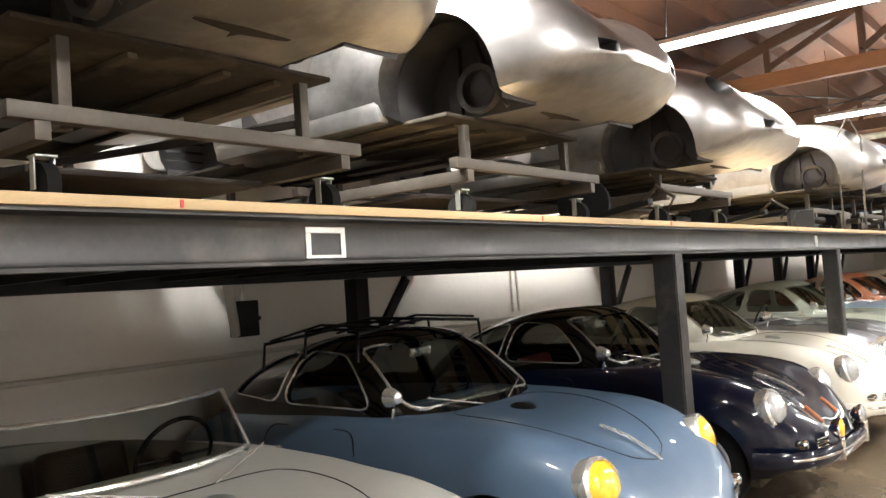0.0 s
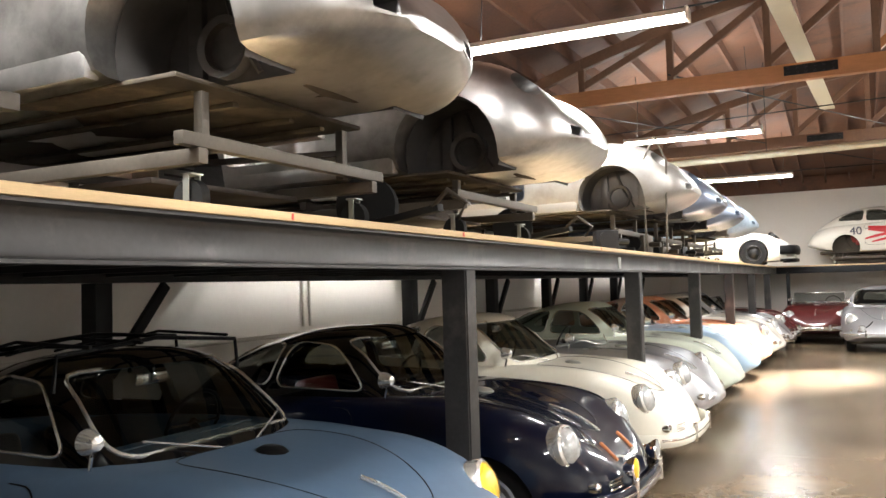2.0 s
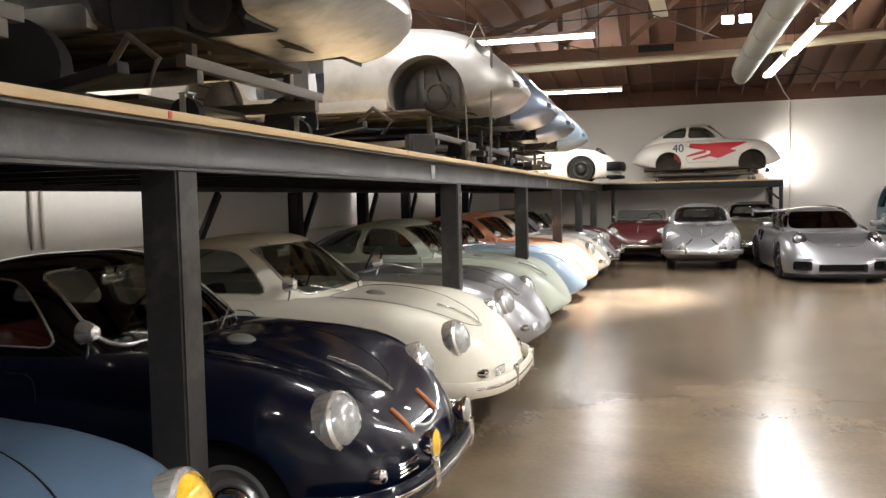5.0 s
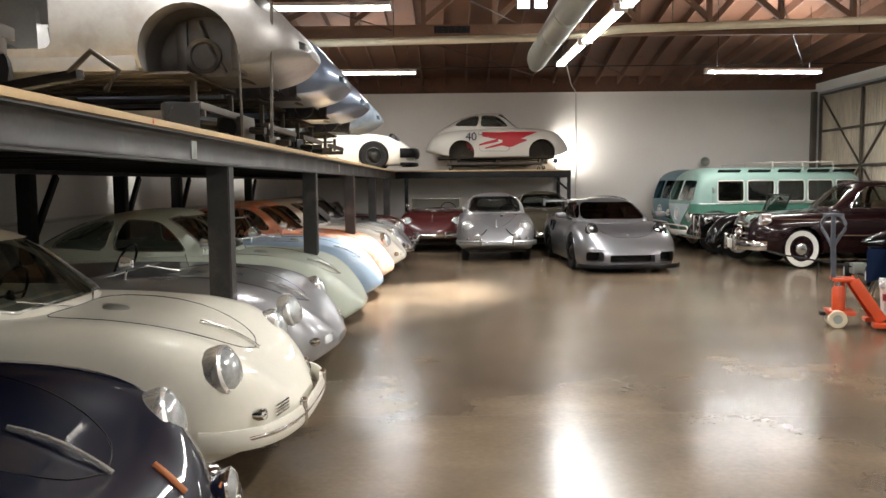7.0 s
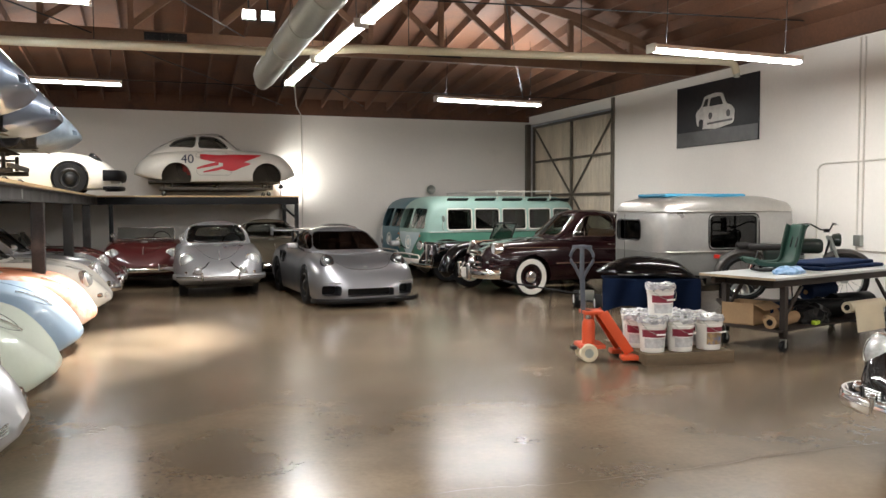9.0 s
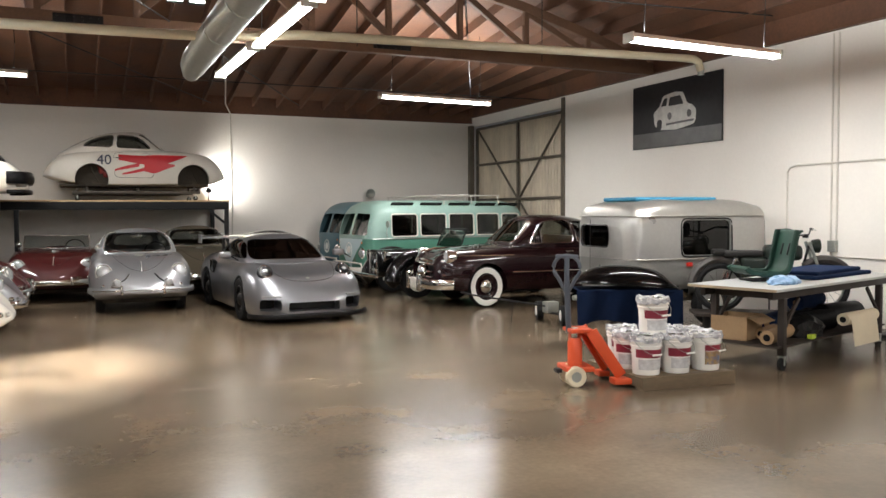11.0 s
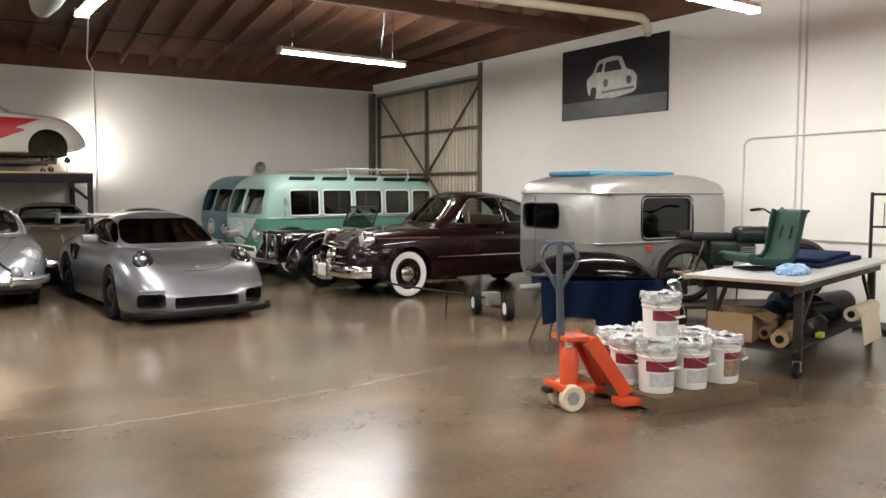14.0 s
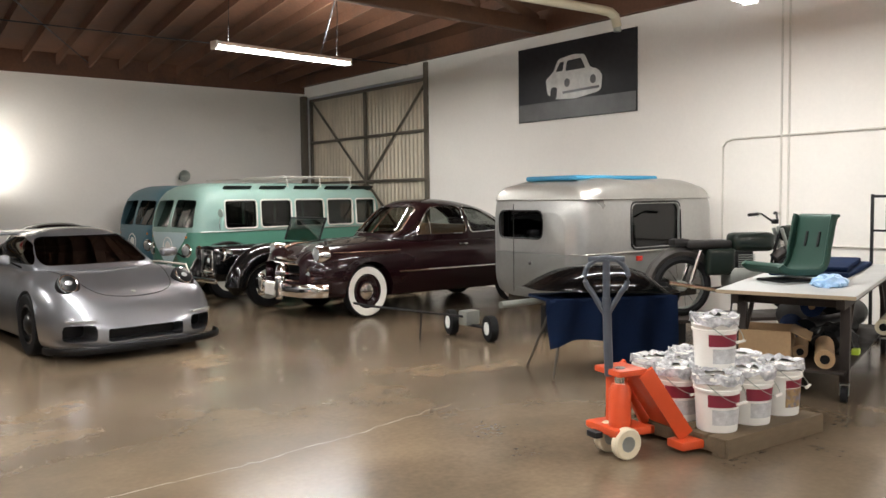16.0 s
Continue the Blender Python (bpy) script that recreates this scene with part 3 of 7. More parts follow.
run("conduit", [(RIGHT - 0.02, 15.95, 1.0), (RIGHT - 0.02, 15.95, 2.28), (RIGHT - 0.02, 15.9, 2.35), (RIGHT - 0.02, 15.8, 2.38), (RIGHT - 0.02, 8, 2.42)], 0.014, "conduit", "painted conduit bent along the wall", "conduit")
run("conduit", [(RIGHT - 0.02, 15.1, 0.98), (RIGHT - 0.02, 8, 1.0)], 0.012, "conduit", "painted conduit along the wall", "conduit")
tagged(part("junction_box", block(RIGHT - 0.07, RIGHT - 0.001, 15.0, 15.14, 1.05, 1.22, 0.006), "galv"), "small grey junction box on the wall", "junction box")
run("conduit", [(2.95, FAR - 0.02, 1.0), (2.95, FAR - 0.02, 4.16), (2.7, FAR - 0.8, 4.3), (1.7, 20.4, 4.05)], 0.014, "conduit", "conduit from the end wall up to the lamps", "conduit")
for dy in (0.0, 0.12):
    run("conduit", [(LEFT + 0.02, 8.15 + dy, 1.3), (LEFT + 0.02, 8.15 + dy, 4.4)], 0.014, "conduit", "painted conduit on the wall behind the cars", "conduit")
run("conduit", [(LEFT + 0.03, BACK, 1.2), (LEFT + 0.03, 14, 1.24), (LEFT + 0.03, FAR, 1.26)], 0.02, "conduit", "long painted pipe along the wall", "conduit")
swb = thing("switch_box", pose(LEFT, 4.35, 1.36), "dark grey electrical switch box on the wall", "switch box")
part("case", block(0.002, 0.12, -0.1, 0.1, 0, 0.28, 0.008), "iron", swb)
part("lever", block(0.05, 0.08, 0.1, 0.15, 0.12, 0.15, 0.004), "iron", swb)
part("feed", tube([(0.05, 0, 0.28), (0.05, 0, 0.5)], 0.015, 8), "conduit", swb)
part("bracket", beam_between((0.08, -0.1, 0.02), (0.35, -0.35, 0.42), 0.07, 0.05), "conduit", swb)

# sliding door of corrugated sheet
door = tagged(thing("door_1", pose(RIGHT + 0.1, 0, 0), "tall sliding door of translucent corrugated sheet on an angle-iron frame", "door"), kind="structure")
sheet = bmesh.new()
ys = np.arange(DOOR0 + 0.05, DOOR1, 0.034)
col = [[sheet.verts.new((0.045 + 0.034 * (k % 4 in (1, 2)), y, z)) for z in (0.03, DOOR_TOP - 0.03)] for k, y in enumerate(ys)]
for a, b in zip(col, col[1:]):
    sheet.faces.new((a[0], b[0], b[1], a[1]))
M["sheet"] = mat("corrugated_sheet", (0.60, 0.53, 0.41), 0.5, vary=0.3, scale=1.5, fine=15, metal=0.1, stretch=(1, 1, 0.2))
part("sheet", sheet, "sheet", door, "weathered corrugated sheet")
M["frame_iron"] = mat("weathered_angle_iron", (0.16, 0.14, 0.11), 0.6, metal=0.3, vary=0.3)
for z in (0.05, 1.0, 1.98, 2.96, DOOR_TOP - 0.08):
    part("rail", block(-0.02, 0.03, DOOR0 + 0.04, DOOR1, z, z + 0.06, 0.004), "frame_iron", door)
for y in (DOOR0 + 0.04, 24.8, DOOR1 - 0.07):
    part("stile", block(-0.024, 0.032, y, y + 0.07, 0.03, DOOR_TOP - 0.02, 0.004), "frame_iron", door)
for a, b in (((DOOR0 + 0.1, 3.95), (24.78, 2.04)), ((24.9, 2.04), (DOOR1 - 0.1, 3.95)), ((DOOR0 + 0.1, 0.12), (24.78, 1.95)), ((24.9, 1.95), (DOOR1 - 0.1, 0.12))):
    part("brace", beam_between((0.012, a[0], a[1]), (0.012, b[0], b[1]), 0.03, 0.05), "frame_iron", door)
tagged(part("trim_door_jamb", block(RIGHT - 0.05, RIGHT - 0.002, DOOR0 - 0.12, DOOR0 - 0.003, 0, 4.3, 0.01), "frame_iron"), "rusty steel door jamb", "trim", kind="structure")
tagged(part("trim_door_post", block(RIGHT - 0.14, RIGHT - 0.002, FAR - 0.16, FAR - 0.022, 0, 4.1, 0.01), "frame_iron"), "dark corner post beside the door", "trim", kind="structure")

# poster
post = thing("wall_poster", pose(RIGHT - 0.03, 18.64, 2.9), "large dark photograph of a white sports car on the wall", "poster", "")
M["poster"] = mat("dark_photo_print", (0.022, 0.022, 0.025), 0.45, spec=0.3, vary=0.5, scale=0.8, fine=10)
M["poster_pale"] = mat("pale_photo_ink", (0.66, 0.66, 0.63), 0.4, vary=0.25, scale=6)
M["poster_mid"] = mat("grey_photo_ink", (0.09, 0.09, 0.09), 0.4, vary=0.4, scale=3)
part("print", block(0.0, 0.025, -1.25, 1.25, 0, 1.24, 0.004), "poster", post)
part("ground", block(-0.004, -0.001, -1.24, 1.24, 0.01, 0.30), "poster_mid", post)
def ink_shape(name, pts, depth, material, r=0.04, label=""):
    """A flat printed shape on the poster, from (along, up) corners."""
    part(name, prism([(v.x, v.y) for v in rounded([(-p[0], p[1], 0) for p in pts], r)], "x", -depth, -depth + 0.003), material, post, label)


ink_shape("car_picture", [(-0.60, 0.66), (-0.56, 0.42), (-0.40, 0.33), (0.05, 0.30), (0.50, 0.36), (0.58, 0.40), (0.60, 0.62), (0.50, 0.72), (0.36, 0.76), (0.24, 0.98), (0.02, 1.01), (-0.32, 0.97), (-0.42, 0.78)], 0.009, "poster_pale", 0.05, "pale photographed saloon car")
ink_shape("windscreen_picture", [(-0.16, 0.76), (0.26, 0.76), (0.17, 0.93), (-0.12, 0.92)], 0.013, "poster", 0.03)
ink_shape("side_window_picture", [(-0.37, 0.77), (-0.22, 0.77), (-0.19, 0.92), (-0.28, 0.91)], 0.013, "poster", 0.02)
ink_shape("bumper_picture", [(-0.22, 0.40), (0.54, 0.42), (0.54, 0.46), (-0.22, 0.44)], 0.013, "poster_mid", 0.01)
ink_shape("wheel_picture", [(-0.50, 0.34), (-0.36, 0.32), (-0.34, 0.52), (-0.48, 0.53)], 0.013, "poster", 0.06)
for hy in (-0.12, 0.42):
    part("lamp_picture", prism([(-hy + 0.06 * math.cos(a), 0.57 + 0.07 * math.sin(a)) for a in np.linspace(0, 6.28, 14)[:-1]], "x", -0.017, -0.014), "poster_mid", post)

# alarm horn on the end wall
horn = thing("wall_speaker", pose(6.55, FAR, 2.12), "small dark horn speaker on the end wall", "speaker")
part("bracket", block(-0.03, 0.03, -0.09, -0.001, -0.02, 0.04, 0.005), "iron", horn)
part("horn", moved(lathe([(0.03, 0), (0.05, -0.1), (0.12, -0.2), (0.13, -0.21), (0.1, -0.19), (0.02, -0.08)], 18), pose(0, -0.06, 0.05)), "galv", horn)

# bright work lamp on the end of the platform, aimed at the wall
flood = thing("work_lamp", pose(2.3, 26.75, DECK), "small bright clamp work lamp aimed at the end wall", "work lamp")
part("foot", block(-0.06, 0.06, -0.05, 0.05, 0, 0.02, 0.005), "iron", flood)
part("stem", tube([(0, 0, 0.02), (0, 0, 0.22)], 0.01, 8), "iron", flood)
part("shade", moved(lathe([(0.03, -0.06), (0.07, 0.03), (0.066, 0.03), (0.026, -0.055)], 18, "x"), pose(0, 0, 0.26, 0, -20, 50)), "iron", flood)
fl = bpy.data.lights.new("work_light", "SPOT")
fl.energy, fl.spot_size, fl.spot_blend, fl.shadow_soft_size, fl.color = FLOOD_W, radians(150), 1.0, 0.08, (1, 0.96, 0.90)
new("work_light", fl).matrix_world = look((2.36, 26.72, 2.26), (2.9, FAR, 2.7))

# long crack and worn joints in the slab
M["crack"] = mat("crack_shadow", (0.10, 0.07, 0.045), 0.8)
M["joint"] = mat("pale_joint_filler", (0.42, 0.35, 0.26), 0.5)


def crack(pts, w, material, label):
    rng, bm, rows = random.Random(3), bmesh.new(), []
    for k, t in enumerate(np.linspace(0, len(pts) - 1.001, 60)):
        i, f = int(t), t - int(t)
        p = Vector((*pts[i], 0)) * (1 - f) + Vector((*pts[i + 1], 0)) * f
        p.y += rng.uniform(-0.025, 0.025)
        ww = w * rng.uniform(0.4, 1.2)
        rows.append((bm.verts.new((p.x, p.y - ww, 0.004)), bm.verts.new((p.x, p.y + ww, 0.004))))
    for a, b in zip(rows, rows[1:]):
        bm.faces.new((a[0], b[0], b[1], a[1]))
    return tagged(part("floor_crack", bm, material), label, "floor crack", kind="structure")


crack([(-1.5, 9.55), (-0.6, 9.5), (0.0, 9.58), (1.1, 9.55), (1.9, 9.44), (3.2, 9.5), (5.2, 9.46)], 0.005, "crack", "thin wandering crack in the concrete")
crack([(-0.6, 14.4), (0.38, 14.34), (1.6, 14.31), (2.63, 14.43), (3.72, 14.63)], 0.0028, "joint", "pale worn scratch line in the concrete")


# ---- cars ----
CACHE = {}


def cached(key, build):
    if key not in CACHE:
        me = to_mesh(key, build())
        me.materials.clear()
        me.materials.append(M["black"])
        CACHE[key] = me
    return CACHE[key]


def cpart(name, key, build, material, parent, label="", at=None):
    """A part whose mesh is shared, with a material of its own."""
    ob = new(name, cached(key, build))
    ob.parent = parent
    ob.material_slots[0].link = "OBJECT"
    ob.material_slots[0].material = M[material] if isinstance(material, str) else material
    if at is not None:
        ob.matrix_local = at
    if label:
        tagged(ob, label)
    return ob


def section(S, x, nv=40):
    w, zc, zf, zw, zb, yf = (float(keyed(S[k], x)) for k in ("w", "zc", "zf", "zw", "zb", "yf"))
    hip = zf - (zf - zw) * 0.3
    return catmull([(0, zc), (w * yf * 0.5, zc + (zf - zc) * 0.3), (w * yf, zf), (w * (yf + (1 - yf) * 0.72), hip), (w, zw), (w * 0.985, zb + (zw - zb) * 0.45), (w * 0.93, zb + 0.02), (w * 0.8, zb), (0, zb)], nv)


def skin_z(S, x, y):
    """Height of the upper skin at a place."""
    c = np.array(section(S, x))
    k = int(np.argmax(c[:, 0]))
    return float(np.interp(abs(y), c[: k + 1, 0], c[: k + 1, 1]))


def skin_x(S, y, z, front=True):
    """Where the nose (or tail) skin lies at a half-width and height."""
    a, b = (0.6, S["w"][-1][0]) if front else (-0.6, S["w"][0][0])
    for _ in range(24):
        m = (a + b) / 2
        c = np.array(section(S, m))
        k = int(np.argmax(c[:, 0]))
        inside = abs(y) < c[k, 0] and z < np.interp(abs(y), c[: k + 1, 0], c[: k + 1, 1])
        a, b = (m, b) if inside else (a, m)
    return a


def skin_y(S, x, z):
    c = np.array(section(S, x))
    k = int(np.argmax(c[:, 1] * (c[:, 0] > 0.3)))
    return float(np.interp(-z, -c[k:, 1], c[k:, 0]))


S356 = dict(
    w=[(-1.92, 0.22), (-1.86, 0.46), (-1.68, 0.66), (-1.3, 0.79), (-0.8, 0.835), (0.2, 0.835), (0.9, 0.835), (1.35, 0.815), (1.65, 0.71), (1.82, 0.52), (1.90, 0.26)],
    zc=[(-1.92, 0.48), (-1.8, 0.68), (-1.5, 0.90), (-1.1, 0.985), (-0.5, 0.985), (0.3, 0.965), (0.62, 0.95), (1.0, 0.91), (1.4, 0.805), (1.7, 0.645), (1.84, 0.51), (1.90, 0.44)],
    zf=[(-1.92, 0.46), (-1.75, 0.69), (-1.4, 0.855), (-1.0, 0.91), (-0.5, 0.93), (0.4, 0.945), (0.9, 0.94), (1.25, 0.905), (1.5, 0.83), (1.68, 0.70), (1.82, 0.55), (1.90, 0.44)],
    zw=[(-1.92, 0.44), (-1.2, 0.56), (1.2, 0.57), (1.90, 0.41)],
    zb=[(-1.92, 0.40), (-1.6, 0.30), (-1.2, 0.23), (1.3, 0.22), (1.65, 0.27), (1.90, 0.38)],
    yf=[(-1.92, 0.6), (-1.0, 0.78), (0.0, 0.9), (0.6, 0.84), (1.0, 0.77), (1.6, 0.78), (1.90, 0.6)],
    g=[(-1.62, 0.30), (-1.45, 0.46), (-1.15, 0.60), (-0.7, 0.69), (-0.1, 0.71), (0.2, 0.70), (0.42, 0.665), (0.55, 0.55), (0.62, 0.34)],
    r=[(-1.62, 0.87), (-1.45, 0.99), (-1.15, 1.17), (-0.8, 1.31), (-0.45, 1.385), (-0.1, 1.405), (0.06, 1.392), (0.17, 1.345), (0.30, 1.23), (0.45, 1.09), (0.62, 0.93)],
    belt=0.82)
AXF, AXR = 1.14, -0.96
SIDE_A = [(0.27, 0.995), (0.11, 1.18), (-0.05, 1.285), (-0.42, 1.31), (-0.46, 1.01)]
SIDE_B = [(-0.52, 1.015), (-0.49, 1.305), (-0.74, 1.265), (-1.0, 1.165), (-1.14, 1.035)]
FRONT = [(-0.60, 0.985), (0.60, 0.985), (0.51, 1.33), (-0.51, 1.33)]
REAR = [(-0.40, 1.06), (0.40, 1.06), (0.33, 1.26), (-0.33, 1.26)]


def outline(pts, r=0.09):
    return [(v.x, v.y) for v in rounded([(a, b, 0) for a, b in pts], r)]


def wheel_cut(x, r, z=0.32, y0=0.44):
    out = []
    for s in (-1, 1):
        pts = [(x + r * math.cos(a), z + r * math.sin(a)) for a in np.linspace(0, 2 * math.pi, 33)[:-1]]
        out.append(prism(pts, "y", s * y0, s * 1.2))
    return joined(*out)


def body356(bare=False):
    me = to_mesh("b", hull(S356))
    cuts = [wheel_cut(AXF, 0.345, y0=0.38 if bare else 0.5), wheel_cut(AXR, 0.335, y0=0.42 if bare else 0.5), prism(outline([(-1.05, -0.60), (0.25, -0.62), (0.25, 0.62), (-1.05, 0.60)], 0.12), "z", 0.36, 1.4)]
    if bare:
        cuts.append(prism(outline([(0.20, 0.36), (0.18, 1.3), (-0.62, 1.3), (-0.60, 0.36)], 0.08), "y", -1.2, 1.2))
        for s in (-1, 1):
            cuts.append(moved(lathe([(0.095, -0.15), (0.095, 0.3)], 20, "x"), pose(1.58, s * 0.60, 0.70, 0, -14, s * 10)))
            cuts.append(block(1.6, 1.95, s * 0.36 - 0.07, s * 0.36 + 0.07, 0.40, 0.46, 0.01))
    return cut(me, *cuts)


def cabin(S, windows, front, rear, wall=0.022, power=2.6):
    me = to_mesh("c", dome(S, power=power))
    inner = to_mesh("i", dome(S, off=wall, low=0.06, power=power))
    bm = bmesh.new()
    bm.from_mesh(inner)
    cuts = [bm]
    for w in windows:
        cuts.append(joined(*[prism(outline(w), "y", s * 0.25, s * 1.3) for s in (-1, 1)]))
    cuts.append(prism(outline(front, 0.12), "x", S.get("cut", 0.0), 3.0))
    cuts.append(prism(outline(rear, 0.1), "x", -3.0, -0.75))
    return cut(me, *cuts)


def frame_side(S, pts, s, r=0.007, power=2.6):
    return tube([(x, s * (dome_y(S, x, z, power) + 0.004), z) for x, z in outline(pts)], r, 6, True)


def frame_front(S, pts, front=True, r=0.010, power=2.6):
    return tube([(dome_x(S, y, z, front, power) + (0.006 if front else -0.006), y, z) for y, z in outline(pts, 0.12 if front else 0.1)], r, 6, True)


def wheel(parent, x, y, r=0.32, w=0.165, rim="silver_rim", cap="chrome", white=False, key="w", label=""):
    s = 1 if y > 0 else -1
    at = pose(x, y, r, 0, 0, 0 if s > 0 else 180)
    h = w / 2
    tyre = cpart("tyre", key + "tyre", lambda: lathe([(r * 0.62, -h * 0.8), (r * 0.8, -h), (r * 0.95, -h * 0.92), (r, -h * 0.6), (r, h * 0.6), (r * 0.95, h * 0.92), (r * 0.8, h), (r * 0.62, h * 0.8)], 36, caps=False), "rubber", parent, "", at)
    cpart("rim", key + "rim", lambda: lathe([(r * 0.64, -h * 0.8), (r * 0.64, h * 0.82), (r * 0.58, h * 0.9), (r * 0.56, h * 0.5), (r * 0.42, h * 0.35), (r * 0.36, h * 0.62), (r * 0.2, h * 0.66), (0.001, h * 0.66)], 32), rim, tyre)
    cpart("hubcap", key + "cap", lambda: lathe([(r * 0.34, h * 0.62), (r * 0.31, h * 0.82), (r * 0.2, h * 1.0), (r * 0.07, h * 1.08), (0.001, h * 1.09)], 24), cap, tyre)
    if white:
        cpart("whitewall", key + "ww", lambda: lathe([(r * 0.655, h * 0.86), (r * 0.66, h * 0.93), (r * 0.82, h * 1.04), (r * 0.92, h * 0.985), (r * 0.9, h * 0.9)], 40, caps=False), "white_rubber", tyre, "wide white sidewall band")
    return tyre


M["silver_rim"] = mat("silver_steel_rim", (0.5, 0.5, 0.5), 0.35, metal=0.8)
M["cream_rim"] = mat("painted_rim", (0.6, 0.58, 0.5), 0.4)
M["dark_rim"] = mat("dark_rim", (0.012, 0.012, 0.012), 0.4, metal=0.3)


def blade(S, z, front, reach, drop=0.0, h=0.055, span=0.83):
    """A bumper blade that follows the plan of nose or tail."""
    end = S["w"][-1][0] if front else S["w"][0][0]
    sg = 1 if front else -1
    pts = []
    for t in np.linspace(-1, 1, 25):
        y = span * math.sin(t * math.pi / 2)
        pts.append((end + sg * (reach - 0.42 * (abs(t) ** 2.6)), y, z + drop * abs(t) ** 2))
    return tube(pts, h, 10, flat=0.42)


def liner(r, deep):
    """Dark inside of a wheel arch: a back panel and the curved roof of the arch."""
    angs = np.linspace(-0.32, math.pi + 0.32, 26)
    back = prism([(r * math.cos(a), r * math.sin(a)) for a in angs], "y", 0.0, 0.006)
    skin = bmesh.new()
    rows = [(skin.verts.new((r * math.cos(a), 0.0, r * math.sin(a))), skin.verts.new((r * math.cos(a), deep, r * math.sin(a)))) for a in angs]
    for p, q in zip(rows, rows[1:]):
        skin.faces.new((p[0], q[0], q[1], p[1]))
    crease = tube([(-0.16, 0.012, -0.08), (-0.05, 0.03, 0.1), (0.02, 0.012, 0.3)], 0.014, 6)
    return joined(back, skin, crease)


def seat(w=0.46, d=0.46, h=0.52):
    bm = block(-d / 2, d / 2, -w / 2, w / 2, 0, 0.17, 0.06, segs=3)
    return joined(bm, moved(block(-0.07, 0.07, -w / 2, w / 2, 0, h, 0.06, segs=3), pose(-d / 2, 0, 0.08, 0, -14)))


def steering(r=0.19):
    ring = tube([(0, r * math.cos(a), r * math.sin(a)) for a in np.linspace(0, 2 * math.pi, 25)[:-1]], 0.011, 8, True)
    return joined(ring, tube([(0, -r, 0), (0, r, 0)], 0.008, 6), tube([(0, 0, 0), (0.22, 0, -0.06)], 0.018, 8), lathe([(0.03, -0.01), (0.03, 0.01)], 14, "x"))


def car356(at, label, colour, top=None, style="coupe", seats="leather_red", lens="lens", wheels=True, bumper="chrome", bare=False, lights=True, trim="trim", group="sports cars under the platform", mirror=True, glass=True, raised=0.0, straps=False):
    S = S356
    c = thing("sports_car" if not bare else "car_body_shell", at, label, "car" if not bare else "car body", group)
    top = top or colour
    cpart("body", "body356b" if bare else "body356", lambda: body356(bare), colour, c)
    if bare:
        cpart("underbody", "ub356", lambda: block(-1.3, 1.1, -0.66, 0.66, 0.195, 0.218, 0.01), "under", c, "dusty flat floor pan")
        for y in (-0.45, -0.2, 0.2, 0.45):
            cpart("floor_rib", "rib356", lambda: block(-1.2, 1.0, -0.02, 0.02, 0.17, 0.193, 0.006), "under", c, "", pose(0, y, 0))
        cpart("front_floor", "ff356", lambda: block(0.95, 1.42, -0.24, 0.24, 0.22, 0.31, 0.04), "under", c)
        for s in (-1, 1):
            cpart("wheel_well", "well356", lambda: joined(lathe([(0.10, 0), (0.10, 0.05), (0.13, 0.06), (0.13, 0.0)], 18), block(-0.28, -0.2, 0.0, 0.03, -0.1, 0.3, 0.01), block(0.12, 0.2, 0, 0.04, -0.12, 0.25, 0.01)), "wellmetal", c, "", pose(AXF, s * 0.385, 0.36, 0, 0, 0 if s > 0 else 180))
            cpart("rocker", "rock356", lambda: block(-0.62, 0.78, -0.04, 0.04, 0.2, 0.34, 0.025), colour, c, "", pose(0, s * 0.77, 0))
    if style == "coupe":
        cpart("cabin", "cabin356", lambda: cabin(S, (SIDE_A, SIDE_B), FRONT, REAR), top, c)
        if glass:
            for nm, lo, hi in (("windscreen", 0.02, 2), ("side_window", -0.95, 0.02), ("rear_window", -3, -0.95)):
                def pane(lo=lo, hi=hi):
                    vs, fs = dome(S, off=0.014, low=0.0)
                    keep = [f for f in fs if len(f) == 4 and lo <= sum(vs[k][0] for k in f) / 4 < hi and min(vs[k][2] for k in f) > 0.97]
                    bm = bmesh.new()
                    made = {k: bm.verts.new(vs[k]) for f in keep for k in f}
                    for f in keep:
                        bm.faces.new([made[k] for k in f])
                    return bm
                cpart(nm, "pane356" + nm, pane, "glass", c)
        cpart("windscreen_trim", "wst356", lambda: frame_front(S, FRONT), trim, c, "bright metal surround")
        cpart("rear_window_trim", "rwt356", lambda: frame_front(S, REAR, False), trim, c)
        for s in (-1, 1):
            cpart("door_window_trim", f"dwt356{s}", lambda: frame_side(S, SIDE_A, s), trim, c)
            cpart("quarter_window_trim", f"qwt356{s}", lambda: frame_side(S, SIDE_B, s), trim, c)
        if lights:
            cpart("interior_mirror", "im356", lambda: joined(block(-0.01, 0.01, -0.1, 0.1, -0.03, 0.03, 0.01), tube([(0, 0, 0), (0.02, 0, 0.06)], 0.006, 6)), "chrome", c, "", pose(0.06, 0, 1.25))
    elif style == "open":
        arc = [(0.36 - 0.34 * (y / 0.6) ** 2 * 0.55, y) for y in np.linspace(-0.6, 0.6, 13)]
        cpart("windscreen_frame", "wsf356", lambda: tube([(x - 0.16, y, 1.235) for x, y in arc][::1] + [(arc[-1][0], 0.62, 0.98)] + [(x + 0.03, y, 0.985) for x, y in arc[::-1]] + [(arc[0][0], -0.62, 0.98)], 0.011, 8, True), trim, c, "bright windscreen frame")

        def pane2():
            bm = bmesh.new()
            rows = [(bm.verts.new((x + 0.02, y, 0.995)), bm.verts.new((x - 0.155, y, 1.228))) for x, y in arc]
